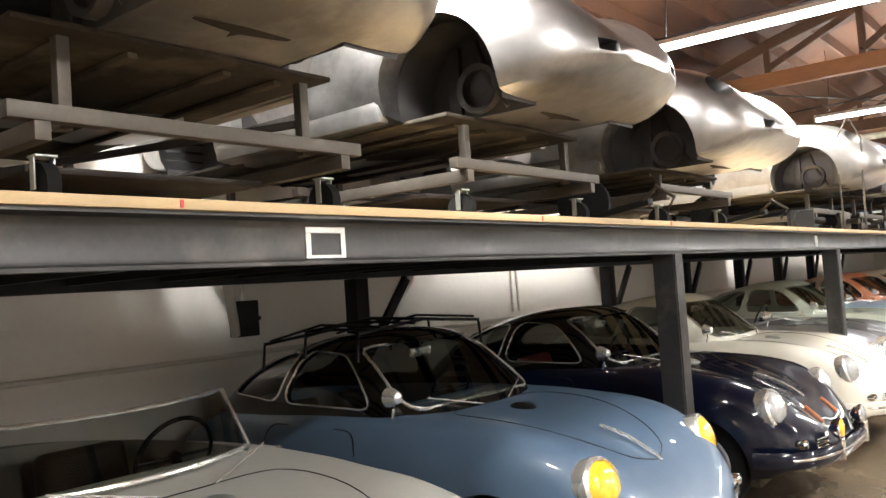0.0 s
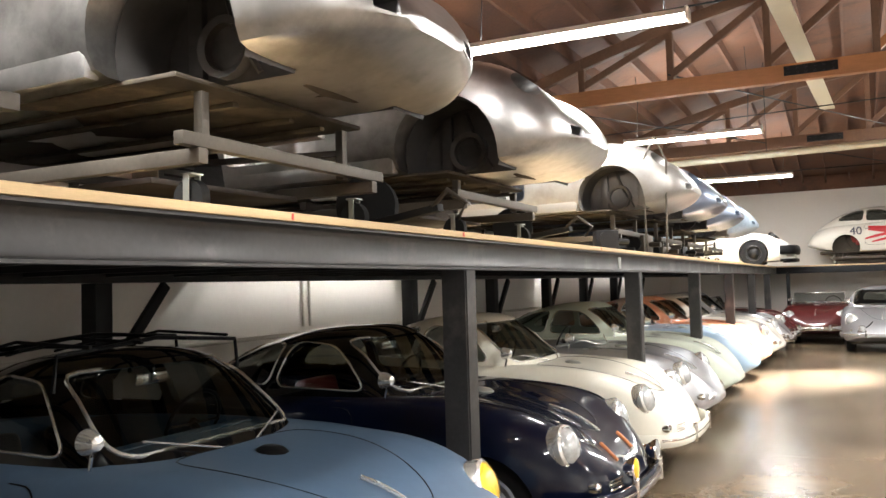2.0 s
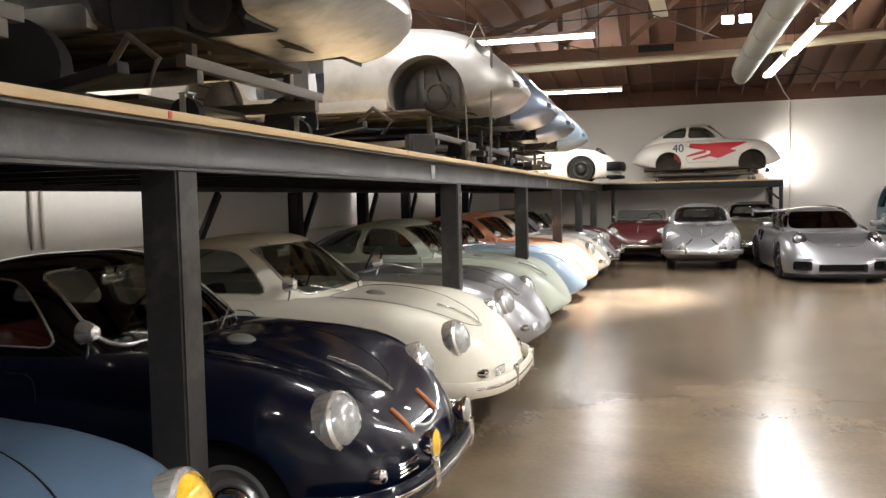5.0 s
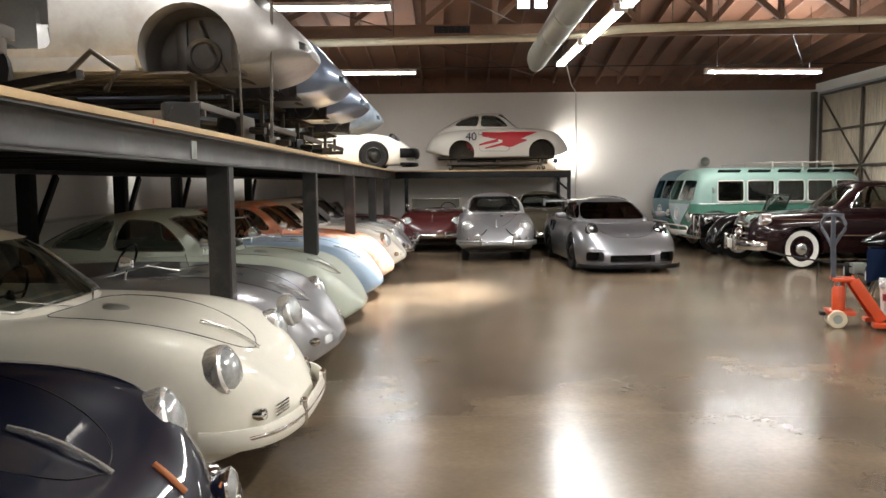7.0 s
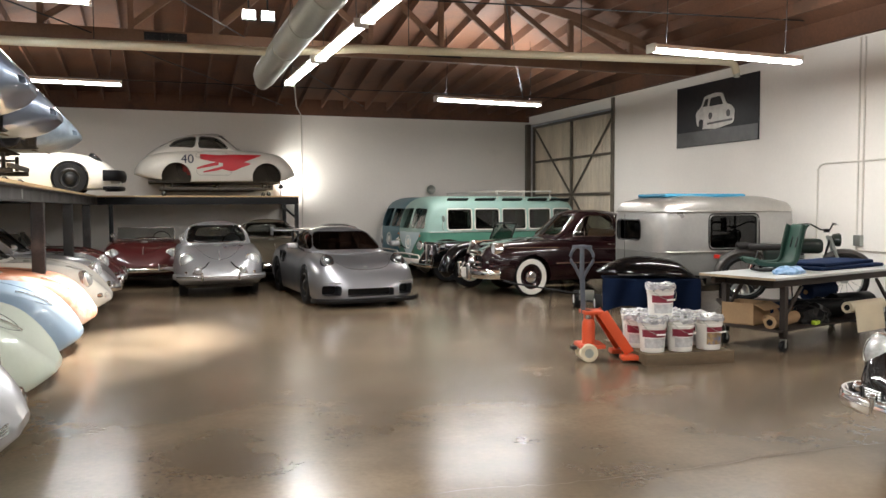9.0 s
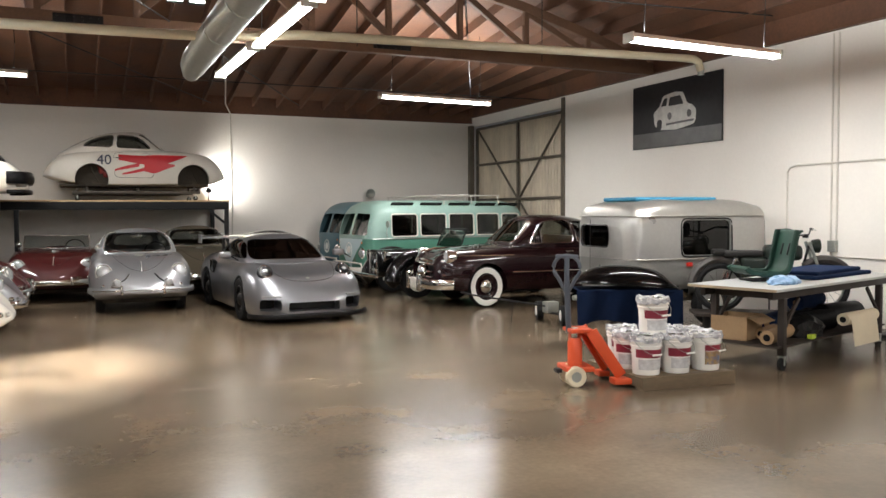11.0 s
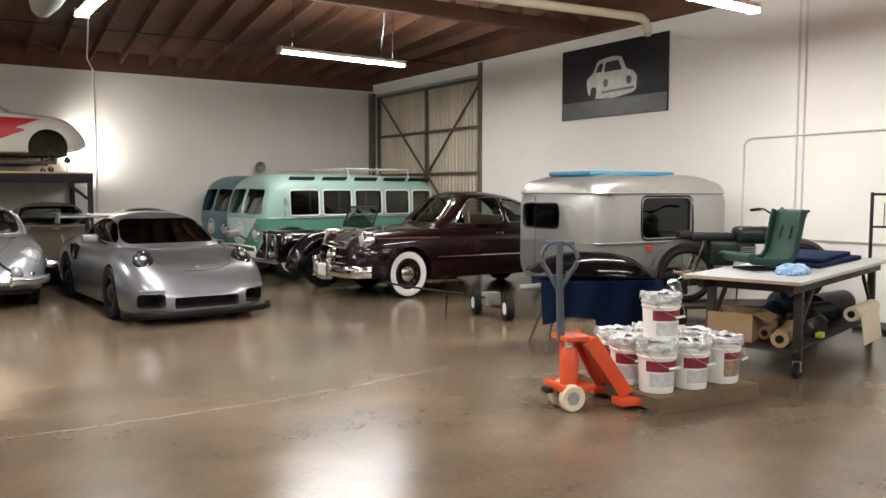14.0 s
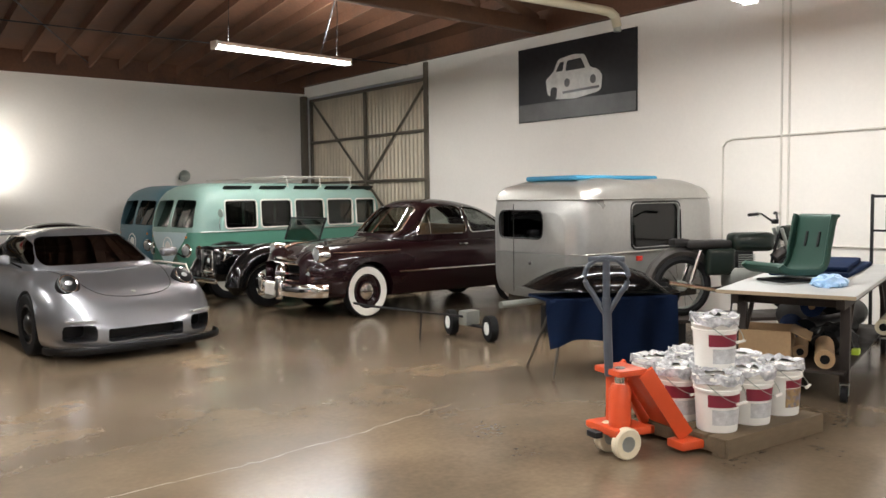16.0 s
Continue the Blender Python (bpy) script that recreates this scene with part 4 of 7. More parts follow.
            for a, b in zip(rows, rows[1:]):
                bm.faces.new((a[0], b[0], b[1], a[1]))
            return bm
        if glass:
            cpart("windscreen", "wsp356", pane2, "glass", c)
    if not bare:
        for s in (-1, 1):
            cpart("seat", "seat356", seat, seats, c, "", pose(-0.5, s * 0.33, 0.365))
        cpart("steering_wheel", "steer", steering, "black", c, "", pose(0.02, 0.33, 0.97, 0, 22))
        cpart("dashboard", "dash356", lambda: block(0.14, 0.24, -0.58, 0.58, 0.74, 0.97, 0.03), colour, c)
    for x, nm in ((AXF, "f"), (AXR, "r")):
        for s in (-1, 1):
            d = (0.385 if nm == "f" else 0.425) if bare else 0.505
            # on bare shells the liner's dark colour carries the shade of the arch
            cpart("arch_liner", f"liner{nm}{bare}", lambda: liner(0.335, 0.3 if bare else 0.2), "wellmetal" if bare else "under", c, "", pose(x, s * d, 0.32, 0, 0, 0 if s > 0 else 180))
            if not bare and x == AXF:
                cpart("door_seam", f"dseam{s}", lambda: tube([(px, s * (skin_y(S, px, pz) + 0.0005), pz) for px, pz in outline([(0.24, 0.90), (0.30, 0.36), (-0.50, 0.36), (-0.52, 0.90)], 0.1)], 0.0035, 5, True), "black", c)
    if wheels:
        for x in (AXF, AXR):
            for s in (-1, 1):
                wheel(c, x, s * 0.655, key="w356", rim="silver_rim")
    for s in (-1, 1):
        hx, hy, hz = skin_x(S, 0.60, 0.70), 0.60, 0.70
        if lights:
            hl = cpart("headlight", "hl356", lambda: lathe([(0.132, -0.16), (0.138, -0.01), (0.134, 0.016), (0.118, 0.028), (0.116, 0.016)], 28, "x"), trim, c, "", pose(hx - 0.04, s * hy, hz, 0, -15, s * 8))
            cpart("lens", "hll356", lambda: lathe([(0.117, 0.012), (0.102, 0.04), (0.062, 0.06), (0.001, 0.07)], 24, "x"), lens, hl)
            ix = skin_x(S, 0.60, 0.47)
            ind = cpart("indicator", "ind356", lambda: lathe([(0.034, -0.03), (0.036, 0.02), (0.028, 0.05), (0.001, 0.062)], 16, "x"), "chrome", c, "", pose(ix - 0.01, s * 0.60, 0.475, 0, -8, s * 18))
            cpart("grille", "gr356", lambda: joined(*[tube([(0, -0.08, k * 0.017), (0, 0.08, k * 0.017)], 0.006, 6) for k in range(4)]), "chrome", c, "", pose(skin_x(S, 0.42, 0.46) + 0.006, s * 0.42, 0.44, 0, 0, s * 12))
        if not bare:
            cpart("door_handle", "dh356", lambda: tube([(0.07, 0, 0), (0.06, 0.03, 0.004), (-0.06, 0.03, 0.004), (-0.07, 0, 0)], 0.008, 6), trim, c, "", pose(-0.42, s * (skin_y(S, -0.42, 0.78)), 0.78, 0, 0, 0 if s > 0 else 180))
            cpart("wiper", f"wip356{s}", lambda: tube([(0.63, s * 0.12, 0.962), (dome_x(S, 0.42, 1.03) + 0.015, s * 0.46, 1.04)], 0.005, 6), trim, c)
    # lid seams, badge and handle
    if not bare:
        def seam():
            pts = [(0.60, 0), (0.62, 0.40), (0.95, 0.44), (1.35, 0.33), (1.56, 0.18), (1.62, 0)]
            path = catmull(pts, 22)
            path = [tuple(p) for p in path] + [(p[0], -p[1]) for p in path[-2:0:-1]]
            return tube([(x, y, skin_z(S, x, y) + 0.0005) for x, y in path], 0.0035, 5, True)
        cpart("lid_seam", "seam356", seam, "black", c)
        cpart("lid_handle", "lidh356", lambda: tube([(x, 0, skin_z(S, x, 0) + 0.012 + 0.012 * math.sin((x - 1.3) / 0.34 * math.pi)) for x in np.linspace(1.3, 1.64, 9)], 0.012, 8, flat=0.7), trim, c)
        cpart("fuel_cap", "cap356", lambda: lathe([(0.075, -0.02), (0.075, 0.004), (0.055, 0.018), (0.001, 0.022)], 20, "z"), "black" if lens == "yellow_lens" else "galv", c, "", pose(0.82, 0.0, skin_z(S, 0.82, 0), 0, 9))
        if mirror:
            mr = cpart("wing_mirror", "mir356", lambda: moved(lathe([(0.001, -0.07), (0.03, -0.06), (0.052, -0.01), (0.056, 0.012), (0.001, 0.014)], 18, "x"), pose(0, 0, 0.12)), trim, c, "", pose(0.42, -0.68, skin_z(S, 0.42, 0.68) - 0.005, 0, 0, 175))
            cpart("stalk", "mst356", lambda: tube([(0, 0, 0), (-0.015, 0, 0.06), (-0.01, 0, 0.1)], 0.008, 6), "chrome", mr)
    if bumper:
        for fr in (True, False):
            b = cpart("bumper", f"bump356{fr}", lambda: blade(S, 0.40 if fr else 0.42, fr, 0.055), bumper, c)
            for s in (-1, 1):
                e = (1.90 if fr else -1.92)
                cpart("overrider", "over356", lambda: block(-0.022, 0.022, -0.022, 0.022, -0.075, 0.085, 0.02, segs=3), "chrome", b, "", pose(e + (0.05 if fr else -0.05), s * 0.33, 0.41))
            cpart("bumper_strip", f"bstr{fr}", lambda: blade(S, 0.405 if fr else 0.425, fr, 0.073, h=0.012, span=0.84), "chrome", b, "thin bright strip")
    if not bare:
        cpart("valance", "val356", lambda: block(-1.6, 1.5, -0.62, 0.62, 0.17, 0.23, 0.02), "under", c)
    if straps:
        for s in (-1, 1):
            cpart("strap", f"strap{s}", lambda: tube([(x, s * 0.2, skin_z(S, x, 0.2) + 0.006) for x in np.linspace(1.70, 1.81, 8)], 0.013, 8), "leather_orange", c, "orange leather bonnet strap")
            fg = cpart("fog_lamp", "fog356", lambda: lathe([(0.02, -0.06), (0.055, -0.03), (0.07, 0.01), (0.066, 0.02)], 22, "x"), "chrome", c, "", pose(1.93, s * 0.3, 0.54, 0, -4))
            cpart("fog_lens", "fogl356", lambda: lathe([(0.066, 0.016), (0.05, 0.03), (0.001, 0.036)], 20, "x"), "yellow_lens" if s < 0 else "lens", fg)
        cpart("wire_loop", "loop356", lambda: tube([(1.86 - 0.2 * abs(t) ** 1.5, 0.3 * t, 0.52 + 0.07 * (1 - abs(t)) + 0.02 * math.sin(t * 9)) for t in np.linspace(-1, 1, 15)], 0.006, 6), "white_enamel", c, "loose white lamp wire")
    return c


# ---- other vehicles ----
def panes(S, off, zmin, power=2.6, split=()):
    """Glass sheets under the cabin skin, split along the car."""
    vs, fs = dome(S, off=off, power=power)
    out = []
    for lo, hi in split:
        keep = [f for f in fs if len(f) == 4 and lo <= sum(vs[k][0] for k in f) / 4 < hi and min(vs[k][2] for k in f) > zmin]
        bm = bmesh.new()
        made = {k: bm.verts.new(vs[k]) for f in keep for k in f}
        for f in keep:
            bm.faces.new([made[k] for k in f])
        out.append(bm)
    return out


SGT = dict(
    w=[(-2.26, 0.55), (-2.18, 0.78), (-1.9, 0.90), (-1.2, 0.945), (-0.4, 0.89), (0.5, 0.885), (1.25, 0.935), (1.7, 0.91), (2.05, 0.80), (2.22, 0.60), (2.28, 0.35)],
    zc=[(-2.26, 0.62), (-2.0, 0.90), (-1.4, 0.97), (-0.5, 0.95), (0.7, 0.92), (1.0, 0.86), (1.5, 0.77), (1.95, 0.66), (2.15, 0.54), (2.28, 0.34)],
    zf=[(-2.26, 0.6), (-1.8, 0.87), (-1.2, 0.93), (-0.4, 0.86), (0.5, 0.85), (1.0, 0.87), (1.4, 0.855), (1.75, 0.775), (2.0, 0.65), (2.18, 0.48), (2.28, 0.34)],
    zw=[(-2.26, 0.5), (0, 0.52), (1.5, 0.5), (2.28, 0.3)], zb=[(-2.26, 0.26), (-1.5, 0.14), (1.6, 0.12), (2.28, 0.14)],
    yf=[(-2.26, 0.75), (0, 0.86), (1.0, 0.78), (2.28, 0.7)],
    g=[(-2.0, 0.36), (-1.5, 0.58), (-0.8, 0.68), (0.0, 0.72), (0.6, 0.71), (0.95, 0.63), (1.08, 0.45)],
    r=[(-2.0, 0.92), (-1.5, 1.09), (-0.9, 1.25), (-0.3, 1.325), (0.1, 1.32), (0.35, 1.26), (0.72, 1.06), (1.05, 0.87)], belt=0.85, cut=0.1)


def gt_car(at, label, colour, wing=True, bumper=None, group="", smoke="smoke"):
    S = SGT
    c = thing("sports_coupe", at, label, "car", group)
    k = "gt" if wing else "gtn"

    def build():
        cuts = [wheel_cut(1.28, 0.365, 0.335, 0.55), wheel_cut(-1.17, 0.375, 0.34, 0.55), prism(outline([(-0.9, -0.6), (0.7, -0.62), (0.7, 0.62), (-0.9, 0.6)], 0.1), "z", 0.4, 1.5)]
        cuts += [block(1.9, 2.6, -0.40, 0.40, 0.20, 0.335, 0.03)] + [block(1.72, 2.6, s * 0.645 - 0.145, s * 0.645 + 0.145, 0.215, 0.385, 0.05) for s in (-1, 1)]
        return cut(to_mesh("g", hull(S)), *cuts)
    cpart("body", "gtbody", build, colour, c)
    cpart("cabin", "gtcabin", lambda: cabin(S, ([(0.78, 0.93), (0.36, 1.165), (0.0, 1.225), (-0.5, 1.21), (-1.0, 1.05), (-1.12, 0.95)],), [(-0.64, 0.92), (0.64, 0.92), (0.53, 1.235), (-0.53, 1.235)], [(-0.45, 1.02), (0.45, 1.02), (0.4, 1.2), (-0.4, 1.2)]), colour, c)
    for nm, sp in (("windscreen", (0.3, 3)), ("side_window", (-1.0, 0.3)), ("rear_window", (-3, -1.0))):
        cpart(nm, "gtp" + nm, lambda: panes(S, 0.012, 0.9, split=(sp,))[0], smoke, c)
    for s in (-1, 1):
        for x in (1.28, -1.17):
            wheel(c, x, s * 0.80, 0.335, 0.25, "dark_rim", "dark_rim", key="gtw")
        lx, ly = 1.80, 0.63
        nrm = Vector((skin_z(S, lx - 0.03, ly) - skin_z(S, lx + 0.03, ly), s * (skin_z(S, lx, ly - 0.03) - skin_z(S, lx, ly + 0.03)) * 0.5, 0.06)) + Vector((0.03, 0, 0))
        face = Matrix.Translation((lx, s * ly, skin_z(S, lx, ly) + 0.012)) @ nrm.to_track_quat("X", "Z").to_matrix().to_4x4()
        hl = cpart("headlight", "gthl", lambda: moved(lathe([(0.165, -0.12), (0.165, -0.01), (0.148, 0.02), (0.08, 0.036), (0.001, 0.04)], 28, "x"), Matrix.Diagonal((1, 0.74, 1.0, 1))), "black", c, "dark oval headlamp glass", face)
        cpart("lamp_ring", "gtlr", lambda: moved(tube([(0.028, 0.085 * math.cos(a), 0.118 * math.sin(a)) for a in np.linspace(0, 6.283, 25)[:-1]], 0.006, 6, True), pose(0, 0, 0)), "chrome", hl)
        cpart("lamp_eye", "gteye", lambda: lathe([(0.036, 0.0), (0.034, 0.04), (0.001, 0.048)], 16, "x"), "lens", hl)
        cpart("daytime_lamp", "gtdrl", lambda: block(-0.02, 0.02, -0.15, 0.15, -0.012, 0.012, 0.006), "lens", c, "", pose(skin_x(S, 0.64, 0.43) + 0.012, s * 0.64, 0.43, 0, 0, s * 28))
        cpart("intake_mesh", f"gtim{s}", lambda: block(1.80, 1.82, s * 0.645 - 0.15, s * 0.645 + 0.15, 0.21, 0.39), "black", c)
        if wing:
            mr = cpart("wing_mirror", "gtmir", lambda: block(-0.07, 0.06, -0.1, 0.1, -0.05, 0.06, 0.04, segs=3), colour, c, "", pose(0.62, s * 0.98, 0.99))
            cpart("arm", "gtarm", lambda: tube([(0, 0.1 * s * -1, -0.02), (0.0, -0.22 * s, -0.09)], 0.012, 6), "black", mr)
            cpart("side_intake", f"gtsi{s}", lambda: moved(block(-0.13, 0.13, -0.012, 0.012, -0.1, 0.1, 0.05), pose(0, 0, 0)), "black", c, "", pose(-0.72, s * (skin_y(S, -0.72, 0.74) + 0.0), 0.74, 0, 12, 0))
            cpart("wing_stay", f"gtst{s}", lambda: block(-2.0, -1.82, s * 0.45 - 0.012, s * 0.45 + 0.012, 0.9, 1.20, 0.005), "black", c)
            cpart("wing_plate", f"gtwp{s}", lambda: block(-2.22, -1.85, s * 0.87 - 0.008, s * 0.87 + 0.008, 1.10, 1.27, 0.005), colour, c)
    cpart("centre_mesh", "gtcm", lambda: block(2.0, 2.03, -0.405, 0.405, 0.195, 0.34), "black", c)
    cpart("splitter", "gtsp", lambda: blade(S, 0.135, True, 0.05, h=0.04, span=0.93), "black" if wing else "black", c, "black front lip")
    cpart("lid_seam", "gtls", lambda: tube([(x, y, skin_z(S, x, y) + 0.001) for x, y in [tuple(p) for p in catmull([(1.1, -0.62), (1.6, -0.52), (1.93, -0.4), (2.03, 0), (1.93, 0.4), (1.6, 0.52), (1.1, 0.62)], 30)]], 0.004, 5), "black", c)
    cpart("badge", "gtb", lambda: lathe([(0.03, 0), (0.028, 0.006), (0.001, 0.008)], 14, "z"), "galv", c, "", pose(1.93, 0, skin_z(S, 1.93, 0), 0, 20))
    cpart("dashboard", "gtd", lambda: block(0.45, 0.75, -0.6, 0.6, 0.7, 0.9, 0.04), "black", c)
    for s in (-1, 1):
        cpart("seat", "seat356", seat, "leather_black", c, "", pose(-0.15, s * 0.34, 0.4))
    if wing:
        cpart("rear_wing", "gtrw", lambda: moved(block(-0.19, 0.17, -0.87, 0.87, -0.015, 0.02, 0.014), pose(-2.02, 0, 1.215, 0, 6)), colour, c, "large rear wing")
    else:
        cpart("bumper", "gtbb", lambda: blade(S, 0.40, True, 0.05, h=0.12, span=0.93), "black", c, "black front bumper")
    return c


P["gtsilver"] = paint("bright_silver_paint", (0.27, 0.275, 0.295), 0.33, metal=0.85, coat=1.0, vary=0.02)
P["maroon"] = paint("maroon_paint", (0.011, 0.0022, 0.0035), 0.4, coat=1.0, spec=0.1)
gt_car(pose(2.5, 20.6, 0, 0, 0, -87), "silver modern sports car with rear wing and black windows", P["gtsilver"], group="")
gt_car(pose(-3.75, 24.4, DECK, 0, 0, 2), "white sports car with black bumper on the platform", P["white"], wing=False)

SFO = dict(
    w=[(-2.46, 0.5), (-2.36, 0.74), (-2.0, 0.87), (-1.4, 0.905), (1.5, 0.91), (2.0, 0.88), (2.3, 0.76), (2.42, 0.6), (2.46, 0.45)],
    zc=[(-2.46, 0.62), (-2.2, 0.86), (-1.6, 1.01), (-0.8, 1.04), (0.7, 1.06), (1.2, 1.05), (1.8, 1.0), (2.15, 0.92), (2.36, 0.78), (2.46, 0.6)],
    zf=[(-2.46, 0.6), (-2.1, 0.83), (-1.5, 0.94), (0, 0.98), (0.8, 0.985), (1.6, 0.97), (2.1, 0.93), (2.34, 0.84), (2.42, 0.72), (2.46, 0.58)],
    zw=[(-2.46, 0.5), (-1.5, 0.66), (1.6, 0.68), (2.46, 0.5)], zb=[(-2.46, 0.34), (-1.5, 0.27), (1.6, 0.27), (2.46, 0.36)],
    yf=[(-2.46, 0.7), (-1.5, 0.86), (0.5, 0.86), (1.6, 0.80), (2.46, 0.78)],
    g=[(-1.95, 0.5), (-1.5, 0.66), (-0.8, 0.74), (0.2, 0.75), (0.62, 0.69), (0.85, 0.55), (0.92, 0.35)],
    r=[(-1.95, 1.0), (-1.55, 1.22), (-1.05, 1.45), (-0.4, 1.565), (0.1, 1.57), (0.36, 1.51), (0.62, 1.30), (0.92, 1.03)], belt=0.99, cut=0.15)
FA = [(0.52, 1.075), (0.32, 1.33), (0.13, 1.455), (-0.44, 1.48), (-0.46, 1.075)]
FB = [(-0.53, 1.08), (-0.51, 1.47), (-0.82, 1.43), (-1.15, 1.27), (-1.28, 1.10)]
FF = [(-0.6, 1.09), (0.6, 1.09), (0.52, 1.46), (-0.52, 1.46)]


def sedan(at):
    S = SFO
    c = thing("vintage_coupe", at, "glossy maroon fifties coupe with whitewall tyres and chrome grille", "car")
    part("body", cut(to_mesh("f", hull(S)), wheel_cut(1.45, 0.40, 0.36, 0.5), wheel_cut(-1.45, 0.38, 0.34, 0.5), prism(outline([(-1.2, -0.66), (0.6, -0.68), (0.6, 0.68), (-1.2, 0.66)], 0.1), "z", 0.45, 1.5), block(2.2, 2.7, -0.56, 0.56, 0.50, 0.74, 0.08)), P["maroon"], c)
    part("cabin", cabin(S, (FA, FB), FF, [(-0.45, 1.15), (0.45, 1.15), (0.4, 1.4), (-0.4, 1.4)]), P["maroon"], c)
    for nm, sp in (("windscreen", (0.3, 3)), ("side_window", (-1.3, 0.3)), ("rear_window", (-3, -1.3))):
        part(nm, panes(S, 0.014, 1.04, split=(sp,))[0], "glass", c)
    part("windscreen_trim", frame_front(S, FF, r=0.012), "chrome", c)
    part("windscreen_divider", tube([(dome_x(S, 0.0, z) + 0.004, 0, z) for z in np.linspace(1.09, 1.46, 6)], 0.009, 6), "chrome", c)
    for s in (-1, 1):
        part("door_window_trim", frame_side(S, FA, s, 0.009), "chrome", c)
        part("quarter_window_trim", frame_side(S, FB, s, 0.009), "chrome", c)
        part("vent_bar", tube([(0.24, s * (dome_y(S, 0.24, z) + 0.002), z) for z in (1.08, 1.2, 1.34)], 0.006, 6), "chrome", c)
        hx = skin_x(S, 0.70, 0.86)
        hl = part("headlight", lathe([(0.125, -0.15), (0.128, 0.0), (0.115, 0.03), (0.1, 0.03)], 28, "x"), "chrome", c, at=pose(hx - 0.03, s * 0.70, 0.86, 0, -4, s * 3))
        part("lens", lathe([(0.1, 0.025), (0.08, 0.045), (0.001, 0.06)], 24, "x"), "lens", hl)
        part("side_spear", tube([(x, s * (skin_y(S, x, 0.60) + 0.004), 0.60) for x in np.linspace(-1.0, 0.95, 14)], 0.012, 6), "chrome", c)
        part("fender_spear", tube([(x, s * (skin_y(S, x, 0.89) + 0.003), 0.89) for x in np.linspace(0.9, 2.0, 10)], 0.008, 6), "chrome", c)
        part("parking_lamp", lathe([(0.05, -0.05), (0.05, 0.02), (0.001, 0.04)], 16, "x"), "lens", c, at=pose(2.34, s * 0.66, 0.62, 0, 0, s * 12))
        part("door_handle", block(-0.08, 0.08, -0.012, 0.014, -0.012, 0.012, 0.008), "chrome", c, at=pose(-0.3, s * (skin_y(S, -0.3, 0.93) + 0.01), 0.93))
        for x in (1.45, -1.45):
            wheel(c, x, s * 0.74, 0.355, 0.17, P["maroon"], "chrome", True, key="fow")
        part("wiper", tube([(0.93, s * 0.1, 1.06), (dome_x(S, 0.35, 1.15) + 0.015, s * 0.36, 1.17)], 0.005, 6), "chrome", c)
    part("grille_backing", block(2.22, 2.26, -0.58, 0.58, 0.48, 0.76), "black", c)
    for z, r in ((0.60, 0.026), (0.74, 0.018), (0.51, 0.02)):
        part("grille_bar", tube([(2.45 - 0.2 * (y / 0.7) ** 2, y, z) for y in np.linspace(-0.68, 0.68, 17)], r, 8), "chrome", c)
    part("spinner", lathe([(0.12, -0.08), (0.125, 0.0), (0.09, 0.06), (0.001, 0.1)], 24, "x"), "chrome", c, "round chrome grille centre", pose(2.44, 0, 0.60))
    part("grille_brow", tube([(2.43 - 0.22 * (y / 0.62) ** 2, y, 0.80 - 0.06 * abs(y / 0.62) ** 2) for y in np.linspace(-0.62, 0.62, 17)], 0.024, 8), "chrome", c)
    for fr in (True, False):
        b = part("bumper", blade(S, 0.42, fr, 0.14, h=0.085, span=0.93), "chrome", c)
        part("lower_rib", blade(S, 0.36, fr, 0.13, h=0.03, span=0.92), "chrome", b)
        for s in (-1, 1):
            part("guard", block(-0.05, 0.05, -0.045, 0.045, -0.15, 0.16, 0.035, segs=3), "chrome", b, at=pose((2.46 + 0.16) * (1 if fr else -1), s * 0.3, 0.43))
        part("plate", block(-0.006, 0.006, -0.16, 0.16, -0.08, 0.08, 0.004), "conduit", b, at=pose((2.46 + 0.17) * (1 if fr else -1), 0, 0.40))
    part("hood_ornament", tube([(2.3, 0, 0.90), (2.36, 0, 0.94), (2.2, 0, 0.99), (1.95, 0, 1.0)], [0.01, 0.03, 0.02, 0.006], 8), "chrome", c)
    part("bench_seat", joined(block(-0.5, 0.05, -0.62, 0.62, 0.45, 0.75, 0.08), moved(block(-0.09, 0.09, -0.62, 0.62, 0, 0.6, 0.07), pose(-0.5, 0, 0.6, 0, -12))), "leather_tan", c)
    part("steering_wheel", steering(0.22), "black", c, at=pose(0.35, 0.36, 1.06, 0, 24))
    return c


ford = sedan(pose(7.28, 19.75, 0, 0, 0, 176))
ford.scale = (0.92, 1.0, 1.03)


def boxcar(S, off=0.0, nx=40, nk=36, power=5.0):
    """A rounded box on wheels: sections along x."""
    x0, x1 = S["w"][0][0] + off, S["w"][-1][0] - off
    xs = (x0 + x1) / 2 - np.cos(np.linspace(0, math.pi, nx)) * (x1 - x0) / 2
    loops = []
    for x in xs:
        w, t, b = (float(keyed(S[k], x)) for k in ("w", "t", "b"))
        w, t, b = w - off, t - off, b + off
        loops.append([(x, math.copysign(abs(math.cos(a)) ** (2 / power), math.cos(a)) * w * (1 - S["lean"] * max(0, math.sin(a)) ** 2), (t + b) / 2 + math.copysign(abs(math.sin(a)) ** (2 / power), math.sin(a)) * (t - b) / 2) for a in np.linspace(0, 2 * math.pi, nk + 1)[:-1]])
    return loft(loops)


